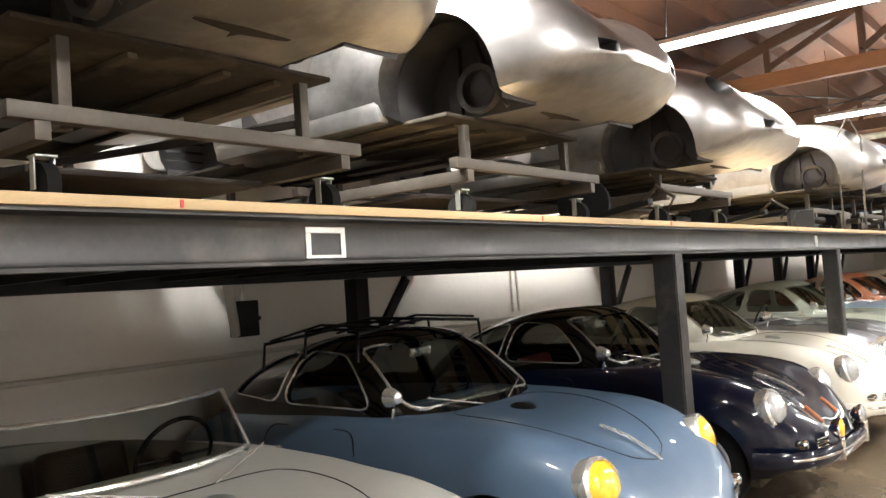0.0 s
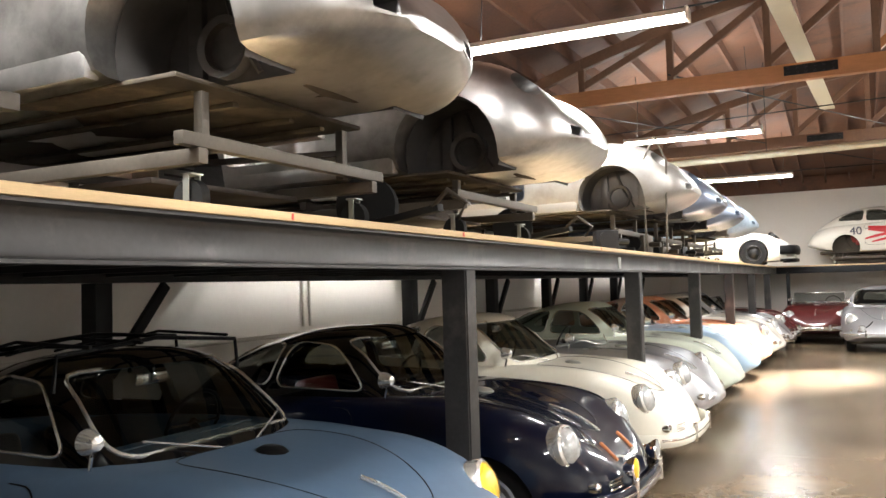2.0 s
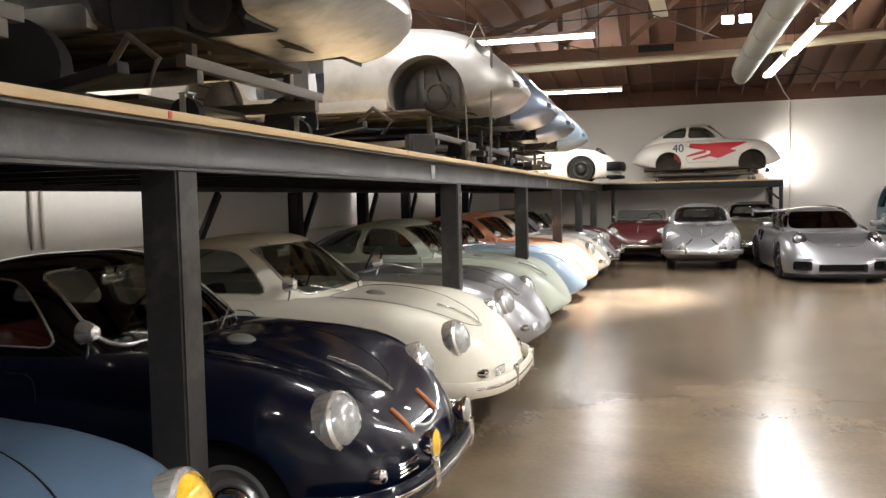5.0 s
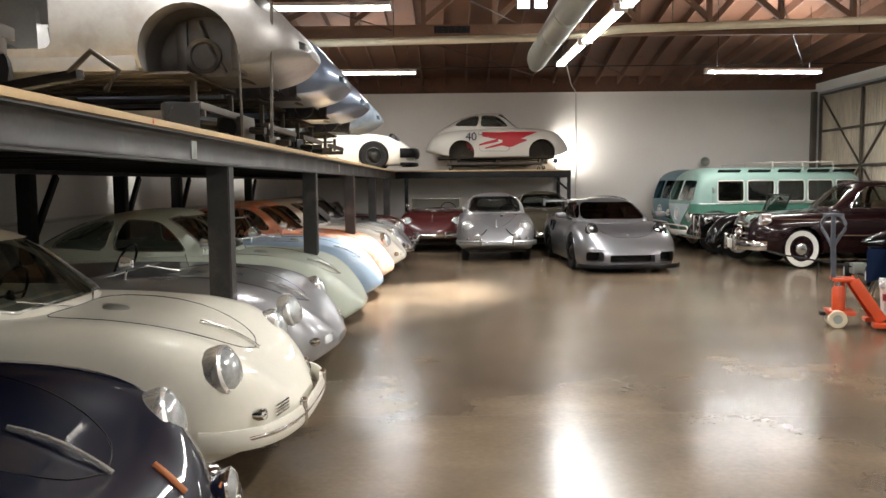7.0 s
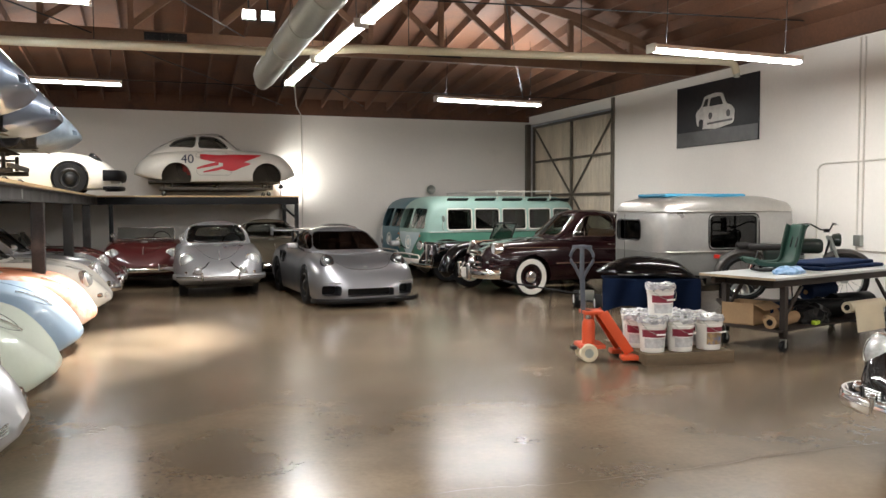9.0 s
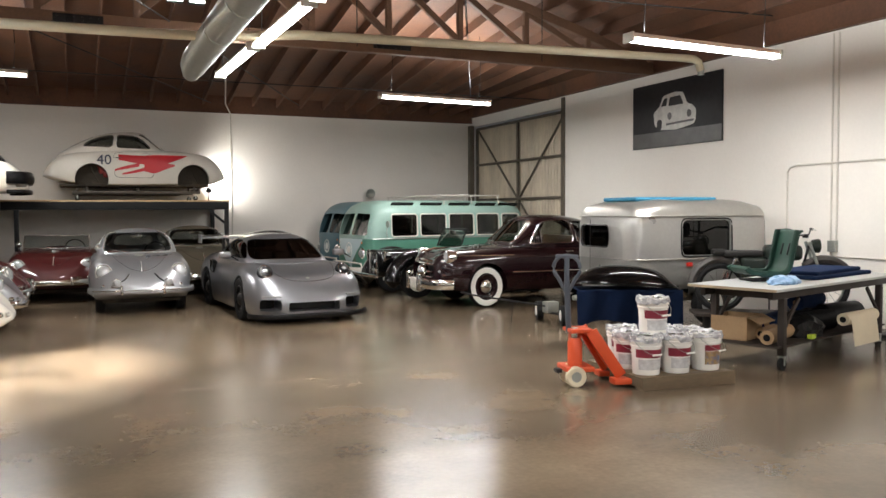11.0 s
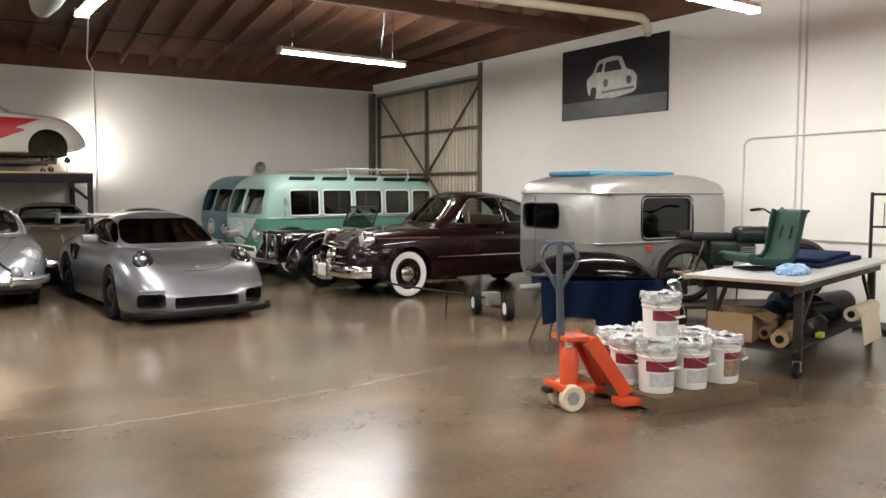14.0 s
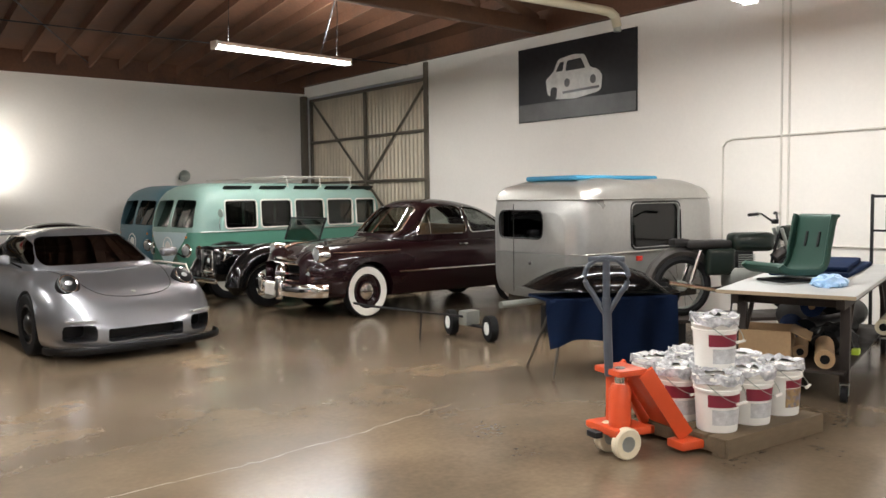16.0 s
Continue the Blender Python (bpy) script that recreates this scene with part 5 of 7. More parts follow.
SBUS = dict(w=[(-2.12, 0.5), (-2.07, 0.72), (-1.85, 0.845), (-1.4, 0.87), (1.4, 0.87), (1.8, 0.84), (2.03, 0.73), (2.11, 0.55), (2.13, 0.4)],
            t=[(-2.12, 1.3), (-2.05, 1.68), (-1.85, 1.88), (-1.2, 1.93), (1.3, 1.94), (1.7, 1.89), (1.9, 1.74), (2.05, 1.36), (2.13, 1.02)],
            b=[(-2.12, 0.55), (-1.9, 0.36), (1.8, 0.34), (2.05, 0.42), (2.13, 0.62)], lean=0.07)
BUSWIN = [(1.50, 0.90), (0.78, 0.16), (0.04, -0.58), (-0.70, -1.28), (-1.40, -1.86)]


def bus(at, label, lower, upper, nose):
    c = thing("camper_bus", at, label, "bus", "old buses")
    key = "bus"

    def solid(off=0.0):
        return to_mesh("s", boxcar(SBUS, off))

    def shell():
        inner = bmesh.new()
        inner.from_mesh(solid(0.035))
        cuts = [inner] + [joined(*[prism(outline([(a + 0.02, 1.15), (b - 0.02, 1.15), (b - 0.02, 1.635), (a + 0.02, 1.635)], 0.07), "y", s * 0.5, s * 1.2) for s in (-1, 1)]) for a, b in BUSWIN]
        cuts += [prism(outline([(s * 0.04, 1.18), (s * 0.72, 1.18), (s * 0.66, 1.64), (s * 0.04, 1.66)], 0.07), "x", 1.4, 3) for s in (-1, 1)]
        cuts += [prism(outline([(-0.5, 1.2), (0.5, 1.2), (0.5, 1.55), (-0.5, 1.55)], 0.1), "x", -3, -1.7), wheel_cut(1.15, 0.37, 0.32, 0.5), wheel_cut(-1.25, 0.37, 0.32, 0.5)]
        return cut(solid(), *cuts)

    vee = lambda: prism([(-0.66, 1.2), (-0.52, 0.95), (0, 0.46), (0.52, 0.95), (0.66, 1.2)], "x", 1.62, 2.6)
    cpart("lower_body", key + "lo", lambda: cut(shell(), block(-3, 3, -2, 2, 1.10, 3), vee()), lower, c)
    cpart("upper_body", key + "up", lambda: cut(shell(), block(-3, 3, -2, 2, 0, 1.103)), upper, c)
    cpart("nose_panel", key + "vee", lambda: cut(cut(shell(), block(-3, 3, -2, 2, 1.10, 3)), vee(), op="INTERSECT"), nose, c, "pale painted V-shaped nose")
    cpart("belt_moulding", key + "belt", lambda: tube([(float(x), s * (float(keyed(SBUS["w"], x)) + 0.004), 1.105) for s, rng in ((1, np.linspace(-1.9, 1.95, 20)), ) for x in rng], 0.012, 6), "galv", c)
    cpart("belt_moulding", key + "belt2", lambda: tube([(float(x), -(float(keyed(SBUS["w"], x)) + 0.004), 1.105) for x in np.linspace(-1.9, 1.95, 20)], 0.012, 6), "galv", c)
    for s in (-1, 1):
        for a, b in BUSWIN:
            cpart("window", key + f"win{a}{s}", lambda: block(b - 0.03, a + 0.03, s * 0.80 - 0.004, s * 0.80 + 0.004, 1.13, 1.66), "glass", c)
            cpart("window_frame", key + f"wfr{a}{s}", lambda: tube([(x, s * (0.872 - 0.061 * max(0.0, (z - 1.14) / 0.8) ** 2 - 0.03 * max(0.0, (z - 1.4) / 0.4) ** 2), z) for x, z in outline([(a + 0.02, 1.15), (b - 0.02, 1.15), (b - 0.02, 1.635), (a + 0.02, 1.635)], 0.07)], 0.016, 6, True), "conduit", c, "pale window surround")
            cpart("skylight", key + f"sky{a}{s}", lambda: moved(block((a + b) / 2 - 0.27, (a + b) / 2 + 0.27, -0.012, 0.012, -0.06, 0.06, 0.01), pose(0, s * 0.745, 1.845, s * -52)), "black", c, "dark narrow roof-edge window")
        cpart("windscreen", key + f"ws{s}", lambda: moved(block(-0.004, 0.004, s * 0.36 - 0.33, s * 0.36 + 0.33, -0.25, 0.25, 0.002), pose(1.86, 0, 1.41, 0, -24)), "glass", c)
        hl = cpart("headlight", key + "hl", lambda: lathe([(0.115, -0.1), (0.118, 0.01), (0.1, 0.03)], 24, "x"), "chrome", c, "", pose(2.09, s * 0.58, 0.80, 0, 0, s * 14))
        cpart("lens", key + "hll", lambda: lathe([(0.1, 0.02), (0.07, 0.045), (0.001, 0.055)], 20, "x"), "lens", hl)
        cpart("indicator", key + "ind", lambda: lathe([(0.05, -0.05), (0.05, 0.02), (0.001, 0.04)], 16, "x"), "amber", c, "", pose(2.07, s * 0.57, 1.02, 0, -8, s * 12))
        cpart("wing_mirror", key + f"mir{s}", lambda: joined(tube([(1.6, s * 0.84, 1.12), (1.7, s * 0.98, 1.25), (1.68, s * 1.0, 1.4)], 0.008, 6), moved(lathe([(0.07, -0.012), (0.07, 0.012), (0.001, 0.014)], 16, "x"), pose(1.68, s * 1.0, 1.42))), "galv", c)
        for x in (1.15, -1.25):
            wheel(c, x, s * 0.70, 0.325, 0.17, "cream_rim", "chrome", key="busw")
    cpart("emblem", key + "emb", lambda: joined(tube([(0, 0.15 * math.cos(a), 0.15 * math.sin(a)) for a in np.linspace(0, 6.283, 25)[:-1]], 0.014, 6, True), lathe([(0.09, 0), (0.08, 0.01), (0.001, 0.012)], 20, "x")), "white_enamel", c, "round emblem ring", pose(2.13, 0, 0.86, 0, -3))
    cpart("bumper", key + "bump", lambda: tube([(2.2 - 0.3 * abs(t) ** 3, t * 0.86, 0.42) for t in np.linspace(-1, 1, 19)], 0.07, 8, flat=0.35), "conduit", c)
    cpart("bumper_hoop", key + "hoop", lambda: tube([(2.16, -0.75, 0.44), (2.18, -0.7, 0.58), (2.24, 0, 0.6), (2.18, 0.7, 0.58), (2.16, 0.75, 0.44)], 0.018, 8), "conduit", c)
    for x in (0.1, -0.65, -1.4):
        cpart("rack_hoop", key + f"rk{x}", lambda: tube([(x, -0.7, 1.86), (x, -0.66, 2.06), (x, 0.66, 2.06), (x, 0.7, 1.86)], 0.012, 6), "conduit", c)
    for s in (-1, 1):
        cpart("rack_rail", key + f"rr{s}", lambda: tube([(0.15, s * 0.66, 2.06), (-1.45, s * 0.66, 2.06)], 0.012, 6), "conduit", c)
    cpart("bench", key + "bench", lambda: joined(*[block(x - 0.1, x + 0.1, -0.7, 0.7, 0.6, 1.2, 0.05) for x in (0.7, -0.2, -1.1)]), "leather_black", c)
    return c


P["teal"] = paint("weathered_teal_paint", (0.075, 0.215, 0.155), 0.5, coat=0.15, stain=(0.16, 0.09, 0.05), stain_at=0.62, scale=2.6)
P["aqua"] = paint("pale_aqua_paint", (0.25, 0.38, 0.335), 0.45, coat=0.2, stain=(0.30, 0.36, 0.32), stain_at=0.68)
P["nose"] = paint("chalky_pale_blue_paint", (0.50, 0.62, 0.64), 0.5, coat=0.1)
P["busblue"] = paint("dull_blue_paint", (0.07, 0.17, 0.22), 0.5, coat=0.2)
P["busblue2"] = paint("faded_blue_paint", (0.10, 0.20, 0.24), 0.5, coat=0.2)
bus(pose(6.95, 23.85, 0, 0, 0, 187), "weathered teal and aqua camper bus with roof rack and rust patches", P["teal"], P["aqua"], P["nose"])
bus(pose(7.1, 26.05, 0, 0, 0, 186), "dull blue camper bus parked behind the teal one", P["busblue"], P["busblue2"], P["busblue2"])

SCA = dict(w=[(-1.55, 0.55), (-1.48, 0.70), (-1.25, 0.79), (-0.8, 0.81), (0.8, 0.81), (1.25, 0.79), (1.48, 0.70), (1.55, 0.55)],
           t=[(-1.55, 1.45), (-1.47, 1.68), (-1.25, 1.78), (0, 1.82), (1.25, 1.78), (1.47, 1.68), (1.55, 1.45)],
           b=[(-1.55, 0.55), (-1.4, 0.42), (1.4, 0.42), (1.55, 0.55)], lean=0.04)
for key in ("w", "t", "b"):
    SCA[key] = [(x * 0.82, v) for x, v in SCA[key]]


def caravan(at):
    c = thing("caravan", at, "small rounded grey aluminium caravan with dark windows", "caravan")
    M["cara_lo"] = mat("satin_grey_caravan_skin", (0.25, 0.25, 0.24), 0.42, metal=0.55, vary=0.12, scale=1.5, fine=20)
    M["cara_mid"] = mat("brushed_caravan_skin", (0.40, 0.395, 0.38), 0.36, metal=0.7, vary=0.12, scale=1.5, fine=20)
    M["cara_up"] = mat("satin_aluminium_roof", (0.42, 0.41, 0.38), 0.38, metal=0.7, vary=0.12, scale=1.5, fine=20)

    def shell():
        inner = bmesh.new()
        inner.from_mesh(to_mesh("s", boxcar(SCA, 0.03, power=6)))
        cuts = [inner, wheel_cut(-0.15, 0.34, 0.3, 0.55)]
        for s in (-1, 1):
            cuts.append(prism(outline([(0.42, 1.03), (-0.46, 1.03), (-0.46, 1.54), (0.42, 1.54)] if s > 0 else [(-0.95, 1.0), (-0.25, 1.0), (-0.25, 1.52), (-0.95, 1.52)], 0.1), "y", s * 0.5, s * 1.2))
        cuts += [prism(outline([(-0.56, 1.14), (0.2, 1.14), (0.2, 1.47), (-0.56, 1.47)], 0.1), "x", 0.95, 2), prism(outline([(-0.55, 1.05), (0.55, 1.05), (0.55, 1.45), (-0.55, 1.45)], 0.1), "x", -2, -0.95)]
        return cut(to_mesh("s", boxcar(SCA, power=6)), *cuts)
    part("lower_body", cut(shell(), block(-3, 3, -2, 2, 0.975, 3)), "cara_lo", c, "grey lower panels below the belt")
    part("upper_body", cut(shell(), block(-3, 3, -2, 2, 1.62, 3), block(-3, 3, -2, 2, 0, 0.979)), "cara_mid", c, "brushed aluminium upper panels")
    part("roof_cap", cut(to_mesh("r", boxcar(dict(SCA, w=[(a * 1.012, b + 0.012) for a, b in SCA["w"]], t=[(a * 1.012, b + 0.012) for a, b in SCA["t"]], b=[(a * 1.012, b) for a, b in SCA["b"]]), power=6)), block(-3, 3, -2, 2, 0, 1.60)), "cara_up", c)
    ring = [(float(x), float(keyed(SCA["w"], x)) + 0.006) for x in np.linspace(-1.235, 1.235, 24)]
    for z, nm in ((0.98, "belt_ridge"), (1.6, "gutter")):
        k = 0.985 if z > 1.2 else 1.0
        part(nm, tube([(x, y * k, z) for x, y in ring] + [(x, -y * k, z) for x, y in ring[::-1]], 0.012, 6, True), "cara_up", c)
    for s in (-1, 1):
        w = (-0.48, 0.44) if s > 0 else (-0.98, -0.22)
        part("window", block(w[0], w[1], s * 0.765 - 0.004, s * 0.765 + 0.004, 0.98, 1.58), "smoke", c)
        part("window_rubber", tube([(v.x, s * (0.815 - 0.04 * (v.y - 1.1)), v.y) for v in rounded([(w[0], 1.01, 0), (w[1], 1.01, 0), (w[1], 1.56, 0), (w[0], 1.56, 0)], 0.1)], 0.013, 6, True), "black", c)
        wheel(c, -0.15, s * 0.72, 0.30, 0.16, "silver_rim", "chrome", key="carw")
    part("end_window", block(1.175, 1.183, -0.58, 0.22, 1.11, 1.5), "smoke", c)
    part("end_window_rubber", tube([(1.262, v.x, v.y) for v in rounded([(-0.56, 1.14, 0), (0.2, 1.14, 0), (0.2, 1.47, 0), (-0.56, 1.47, 0)], 0.1)], 0.013, 6, True), "black", c)
    part("rear_window", block(-1.183, -1.175, -0.56, 0.56, 1.04, 1.46), "smoke", c)
    part("door_seam", tube([(1.27, -0.3, z) for z in (0.5, 1.0, 1.55)], 0.005, 5), "black", c)
    part("lock", lathe([(0.03, 0), (0.025, 0.02), (0.001, 0.022)], 12, "x"), "chrome", c, at=pose(1.27, 0.0, 0.86))
    part("tail_lamp", block(-0.05, 0.05, -0.012, 0.012, -0.03, 0.03, 0.01), mat("red_lens", (0.5, 0.03, 0.02), 0.3), c, at=pose(0.3, 0.815, 0.90))
    part("chassis", block(-1.12, 1.1, -0.6, 0.6, 0.34, 0.44, 0.02), "under", c)
    part("jockey_leg", block(1.0, 1.08, -0.04, 0.04, 0, 0.36, 0.01), "iron", c)
    part("drawbar", tube([(1.1, 0, 0.4), (1.75, 0, 0.4)], 0.04, 8), "galv", c)
    M["bluemat"] = mat("blue_foam_mat", (0.03, 0.20, 0.34), 0.6, vary=0.2)
    part("roof_mat", block(-0.5, 0.98, -0.4, 0.45, 1.822, 1.88, 0.03, segs=3), "bluemat", c, "blue padded mat on the roof")
    return c


caravan(pose(7.78, 16.45, 0, 0, 0, 178))


def roadster(at):
    c = thing("vintage_roadster", at, "glossy black thirties roadster with a folding windscreen", "car")
    b = P["black"]
    pr = catmull([(2.0, 0.30), (1.2, 0.40), (0.4, 0.58), (-0.4, 0.66), (-1.4, 0.62), (-1.9, 0.4)], 24)
    loops = []
    for x, w in pr:
        top = 0.94 if x > 0.3 else 0.94 - 0.02 * (0.3 - x)
        loops.append([(x, math.copysign(abs(math.cos(a)) ** 0.6, math.cos(a)) * w, 0.66 + math.copysign(abs(math.sin(a)) ** 0.6, math.sin(a)) * (top - 0.38) / 2) for a in np.linspace(0, 6.283, 25)[:-1]])
    part("body", cut(to_mesh("r", loft(loops)), prism(outline([(-0.9, -0.5), (0.2, -0.5), (0.2, 0.5), (-0.9, 0.5)], 0.1), "z", 0.55, 1.4)), b, c)
    for s in (-1, 1):
        for x in (1.35, -1.3):
            part("fender", tube([(x + 0.52 * math.cos(a), s * 0.68, 0.30 + 0.50 * math.sin(a)) for a in np.linspace(-0.15, 3.3, 16)], [0.05] + [0.17] * 13 + [0.13, 0.06], 12, flat=1.0), b, c, "rounded black wing")
            wheel(c, x, s * 0.68, 0.36, 0.14, "cream_rim", "chrome", key="roadw")
        part("running_board", block(-0.85, 0.85, s * 0.62 - 0.14, s * 0.62 + 0.14, 0.34, 0.38, 0.015), b, c)
        hl = part("headlight", lathe([(0.02, -0.16), (0.08, -0.1), (0.11, 0.0), (0.1, 0.02), (0.001, 0.03)], 20, "x"), "chrome", c, at=pose(1.95, s * 0.42, 0.82))
    fr = part("windscreen_frame", tube([(0.35, -0.55, 0.95), (0.2, -0.55, 1.32), (0.2, 0.55, 1.32), (0.35, 0.55, 0.95)], 0.018, 8), "black", c, "black windscreen frame")
    part("windscreen", moved(block(-0.003, 0.003, -0.53, 0.53, 0, 0.38), pose(0.345, 0, 0.95, 0, -22)), "glass", c)
    part("grille", block(1.98, 2.02, -0.2, 0.2, 0.45, 0.88, 0.01), "chrome", c)
    part("bumper", tube([(2.2, -0.7, 0.45), (2.26, 0, 0.45), (2.2, 0.7, 0.45)], 0.035, 8), "chrome", c)
    part("seat", block(-0.75, -0.3, -0.45, 0.45, 0.56, 0.95, 0.08), "leather_black", c)
    return c


roadster(pose(6.75, 21.75, 0, 0, 0, 181))

ROW_X = -3.28


def row(y, label, colour, x=ROW_X, turn=0.0, **k):
    return car356(pose(x, y, 0, 0, 0, turn), label, P[colour], **k)


row(2.1, "silver-grey open sports car with a low windscreen", "grey", style="open", seats="leather_black")
row(4.27, "matt blue sports car with black roof and yellow headlamps", "blue", top=P["black"], lens="yellow_lens", seats="leather_black", bumper=None, x=-3.42)
row(6.5, "navy blue sports car with red seats and orange bonnet straps", "navy", top=P["black"], bumper=P["navy"], straps=True, x=-3.34)
row(8.55, "ivory sports car with a white bumper", "ivory", bumper=P["ivory"], seats="leather_black", x=-3.34)
row(10.45, "silver-blue open sports car without windscreen", "silver", x=-3.38, style="stripped", bumper=None, seats="leather_tan")
row(12.4, "pale mint sports car without bumper", "mint", x=-3.40, bumper=None, seats="leather_black", lights=False)
row(14.2, "sky blue stripped sports car", "sky", x=-3.38, bumper=None, lights=False, style="open", seats="leather_black")
row(15.9, "faded orange sports car in primer", "orange", x=-3.36, bumper=None, lights=False, seats="leather_tan")
row(17.9, "plain off-white sports car without bumper", "white", bumper=None, seats="leather_black")
row(19.9, "silver sports car with chrome bumper", "silver", seats="leather_red")
row(21.9, "dark red open sports car", "darkred", style="open", seats="leather_tan")
FARG = "sports cars at the end wall"
silver_car = car356(pose(0.38, 22.6, 0, 0, 0, -91), "silver sports car with dark lamp stalks and low bumper", P["silver"], bumper=P["silver"], group=FARG)
for s in (-1, 1):
    part("lamp_stalk", tube([(1.70, s * 0.20, skin_z(S356, 1.70, 0.20) + 0.012), (1.80, s * 0.27, skin_z(S356, 1.80, 0.27) + 0.02), (1.86, s * 0.36, 0.53)], 0.012, 8), "black", silver_car, "thin black lamp stalk")
    fog = part("fog_lamp", lathe([(0.02, -0.07), (0.055, -0.04), (0.072, 0.01), (0.066, 0.02)], 22, "x"), "chrome", silver_car, at=pose(1.90, s * 0.40, 0.53, 0, -4))
    part("fog_lens", lathe([(0.066, 0.016), (0.05, 0.03), (0.001, 0.036)], 20, "x"), "lens", fog)
car356(pose(-1.0, 25.0, 0, 0, 0, -92), "dark red open sports car under the end platform", P["darkred"], style="open", group=FARG, seats="leather_tan")
car356(pose(1.75, 25.2, 0, 0, 0, -90), "olive brown sports car under the end platform", P["brown"], group=FARG)
low = car356(pose(3.3, 24.6, 0, 0, 0, -90), "low black sports car parked behind the silver one", P["black"], group=FARG, seats="leather_black")
low.scale = (1, 1, 0.92)
SHG = "bare body shells on the platform"
for y, z, colour, sty, lab in ((2.1, 2.36, "alu_dull", "coupe", "bare metal body shell on a wheeled stand"), (4.2, 2.31, "alu", "coupe", "polished bare aluminium body shell on a wheeled stand"), (6.55, 2.2, "alu", "open", "bare aluminium open body shell on a wheeled stand"), (10.45, 2.23, "bare_white", "coupe", "grey-white stripped body shell on a low stand"), (12.6, 2.26, "silverblue", "open", "blue-grey stripped body shell on a low stand"), (14.5, 2.22, "silverblue", "open", "blue-grey stripped body shell beside another"), (16.7, 2.2, "skyshell", "open", "pale blue stripped body shell on a low stand")):
    car356(pose(-3.55, y, z), lab, M[colour] if colour in M else P[colour], style=sty, bare=True, lights=False, wheels=False, bumper=None, glass=False, trim="alu", group=SHG)
car356(pose(0.65, 26.2, 2.1, 0, 0, 0), "white stripped race car body with red painted figure and number forty", P["white"], wheels=False, lights=False, bumper=None, mirror=False, group=FARG)


# ---- stands under the shells ----
M["raw_bar"] = mat("worn_steel_bar", (0.085, 0.073, 0.06), 0.5, metal=0.6, vary=0.25, scale=3)
M["rust_bar"] = mat("rusty_black_bar", (0.03, 0.022, 0.018), 0.6, metal=0.3, vary=0.4, scale=4)


def caster(parent, x, y, z, r=0.07, axis_turn=0.0):
    w = cpart("caster", f"cast{r}", lambda: lathe([(r * 0.4, -0.02), (r, -0.022), (r, 0.022), (r * 0.4, 0.02)], 18), "rubber", parent, "", pose(x, y, z + r, 0, 0, axis_turn))
    cpart("fork", f"castf{r}", lambda: joined(block(-0.015, 0.015, -0.034, -0.028, -0.01, r * 1.25, 0.002), block(-0.015, 0.015, 0.028, 0.034, -0.01, r * 1.25, 0.002), block(-0.03, 0.03, -0.034, 0.034, r * 1.2, r * 1.3, 0.002)), "galv", w)
    return w


def stand(y, top, base=DECK, x0=-4.75, x1=-2.35, low=False):
    s = thing("body_dolly", pose(0, y, base), "wheeled steel body dolly with upright posts", "dolly", "body dollies")
    h = top - base
    fz = 0.20 if not low else 0.15
    for yy in (-0.62, 0.62):
        part("side_rail", block(x0, x1, yy - 0.025, yy + 0.025, fz, fz + 0.06, 0.004), "raw_bar", s)
    for x in (x0 + 0.1, (x0 + x1) / 2, x1 - 0.03):
        part("cross_rail", block(x - 0.025, x + 0.025, -0.72, 0.72, fz + 0.062, fz + 0.115, 0.004), "raw_bar" if x > -3 else "rust_bar", s)
    for x in (x0 + 0.3, x1 - 0.12):
        for yy in (-0.5, 0.5):
            part("post", block(x - 0.022, x + 0.022, yy - 0.022, yy + 0.022, fz + 0.06, h, 0.004), "raw_bar", s)
    part("brace", beam_between((x0 + 0.3, -0.5, fz + 0.1), (x1 - 0.15, 0.5, fz + 0.2), 0.03, 0.03), "rust_bar", s)
    part("lower_shelf", block(x0 + 0.1, x1 - 0.4, -0.5, 0.5, fz - 0.03, fz - 0.005, 0.004), "rust_bar", s)
    for x in (x0 + 0.1, x1 - 0.1):
        for yy in (-0.58, 0.58):
            caster(s, x, yy, 0, 0.075 if not low else 0.05)
    return s


for y, z, low in ((2.1, 2.36, False), (4.2, 2.31, False), (6.55, 2.2, False), (10.45, 2.23, True), (12.6, 2.26, True), (14.5, 2.22, True), (16.7, 2.2, True)):
    stand(y, z + 0.168, low=low)
# loose stored parts on the platform
rng = random.Random(5)
M["teal_part"] = mat("pale_teal_metal", (0.30, 0.42, 0.42), 0.5, vary=0.2)
for k in range(12):
    y = 9.6 + k * 0.42 + rng.uniform(-0.1, 0.1)
    x = -2.55 + rng.uniform(-0.25, 0.2)
    h = rng.uniform(0.1, 0.28)
    t = thing("stored_part", pose(x, y, DECK, 0, 0, rng.uniform(-30, 30)), rng.choice(["dark stripped axle part stored on the deck", "grey steel bracket stored on the deck"]), "car part", "stored parts on the platform")
    part("casting", joined(block(-0.12, 0.12, -0.1, 0.1, 0, h, 0.02), tube([(-0.1, 0, h * 0.6), (0.25, 0.05, h * 0.5)], 0.03, 8)), rng.choice(["rust_bar", "raw_bar", "teal_part", "iron"]), t)
    part("flange", moved(lathe([(0.09, -0.02), (0.09, 0.02)], 16), pose(0.0, -0.11, h * 0.6)), "iron", t)
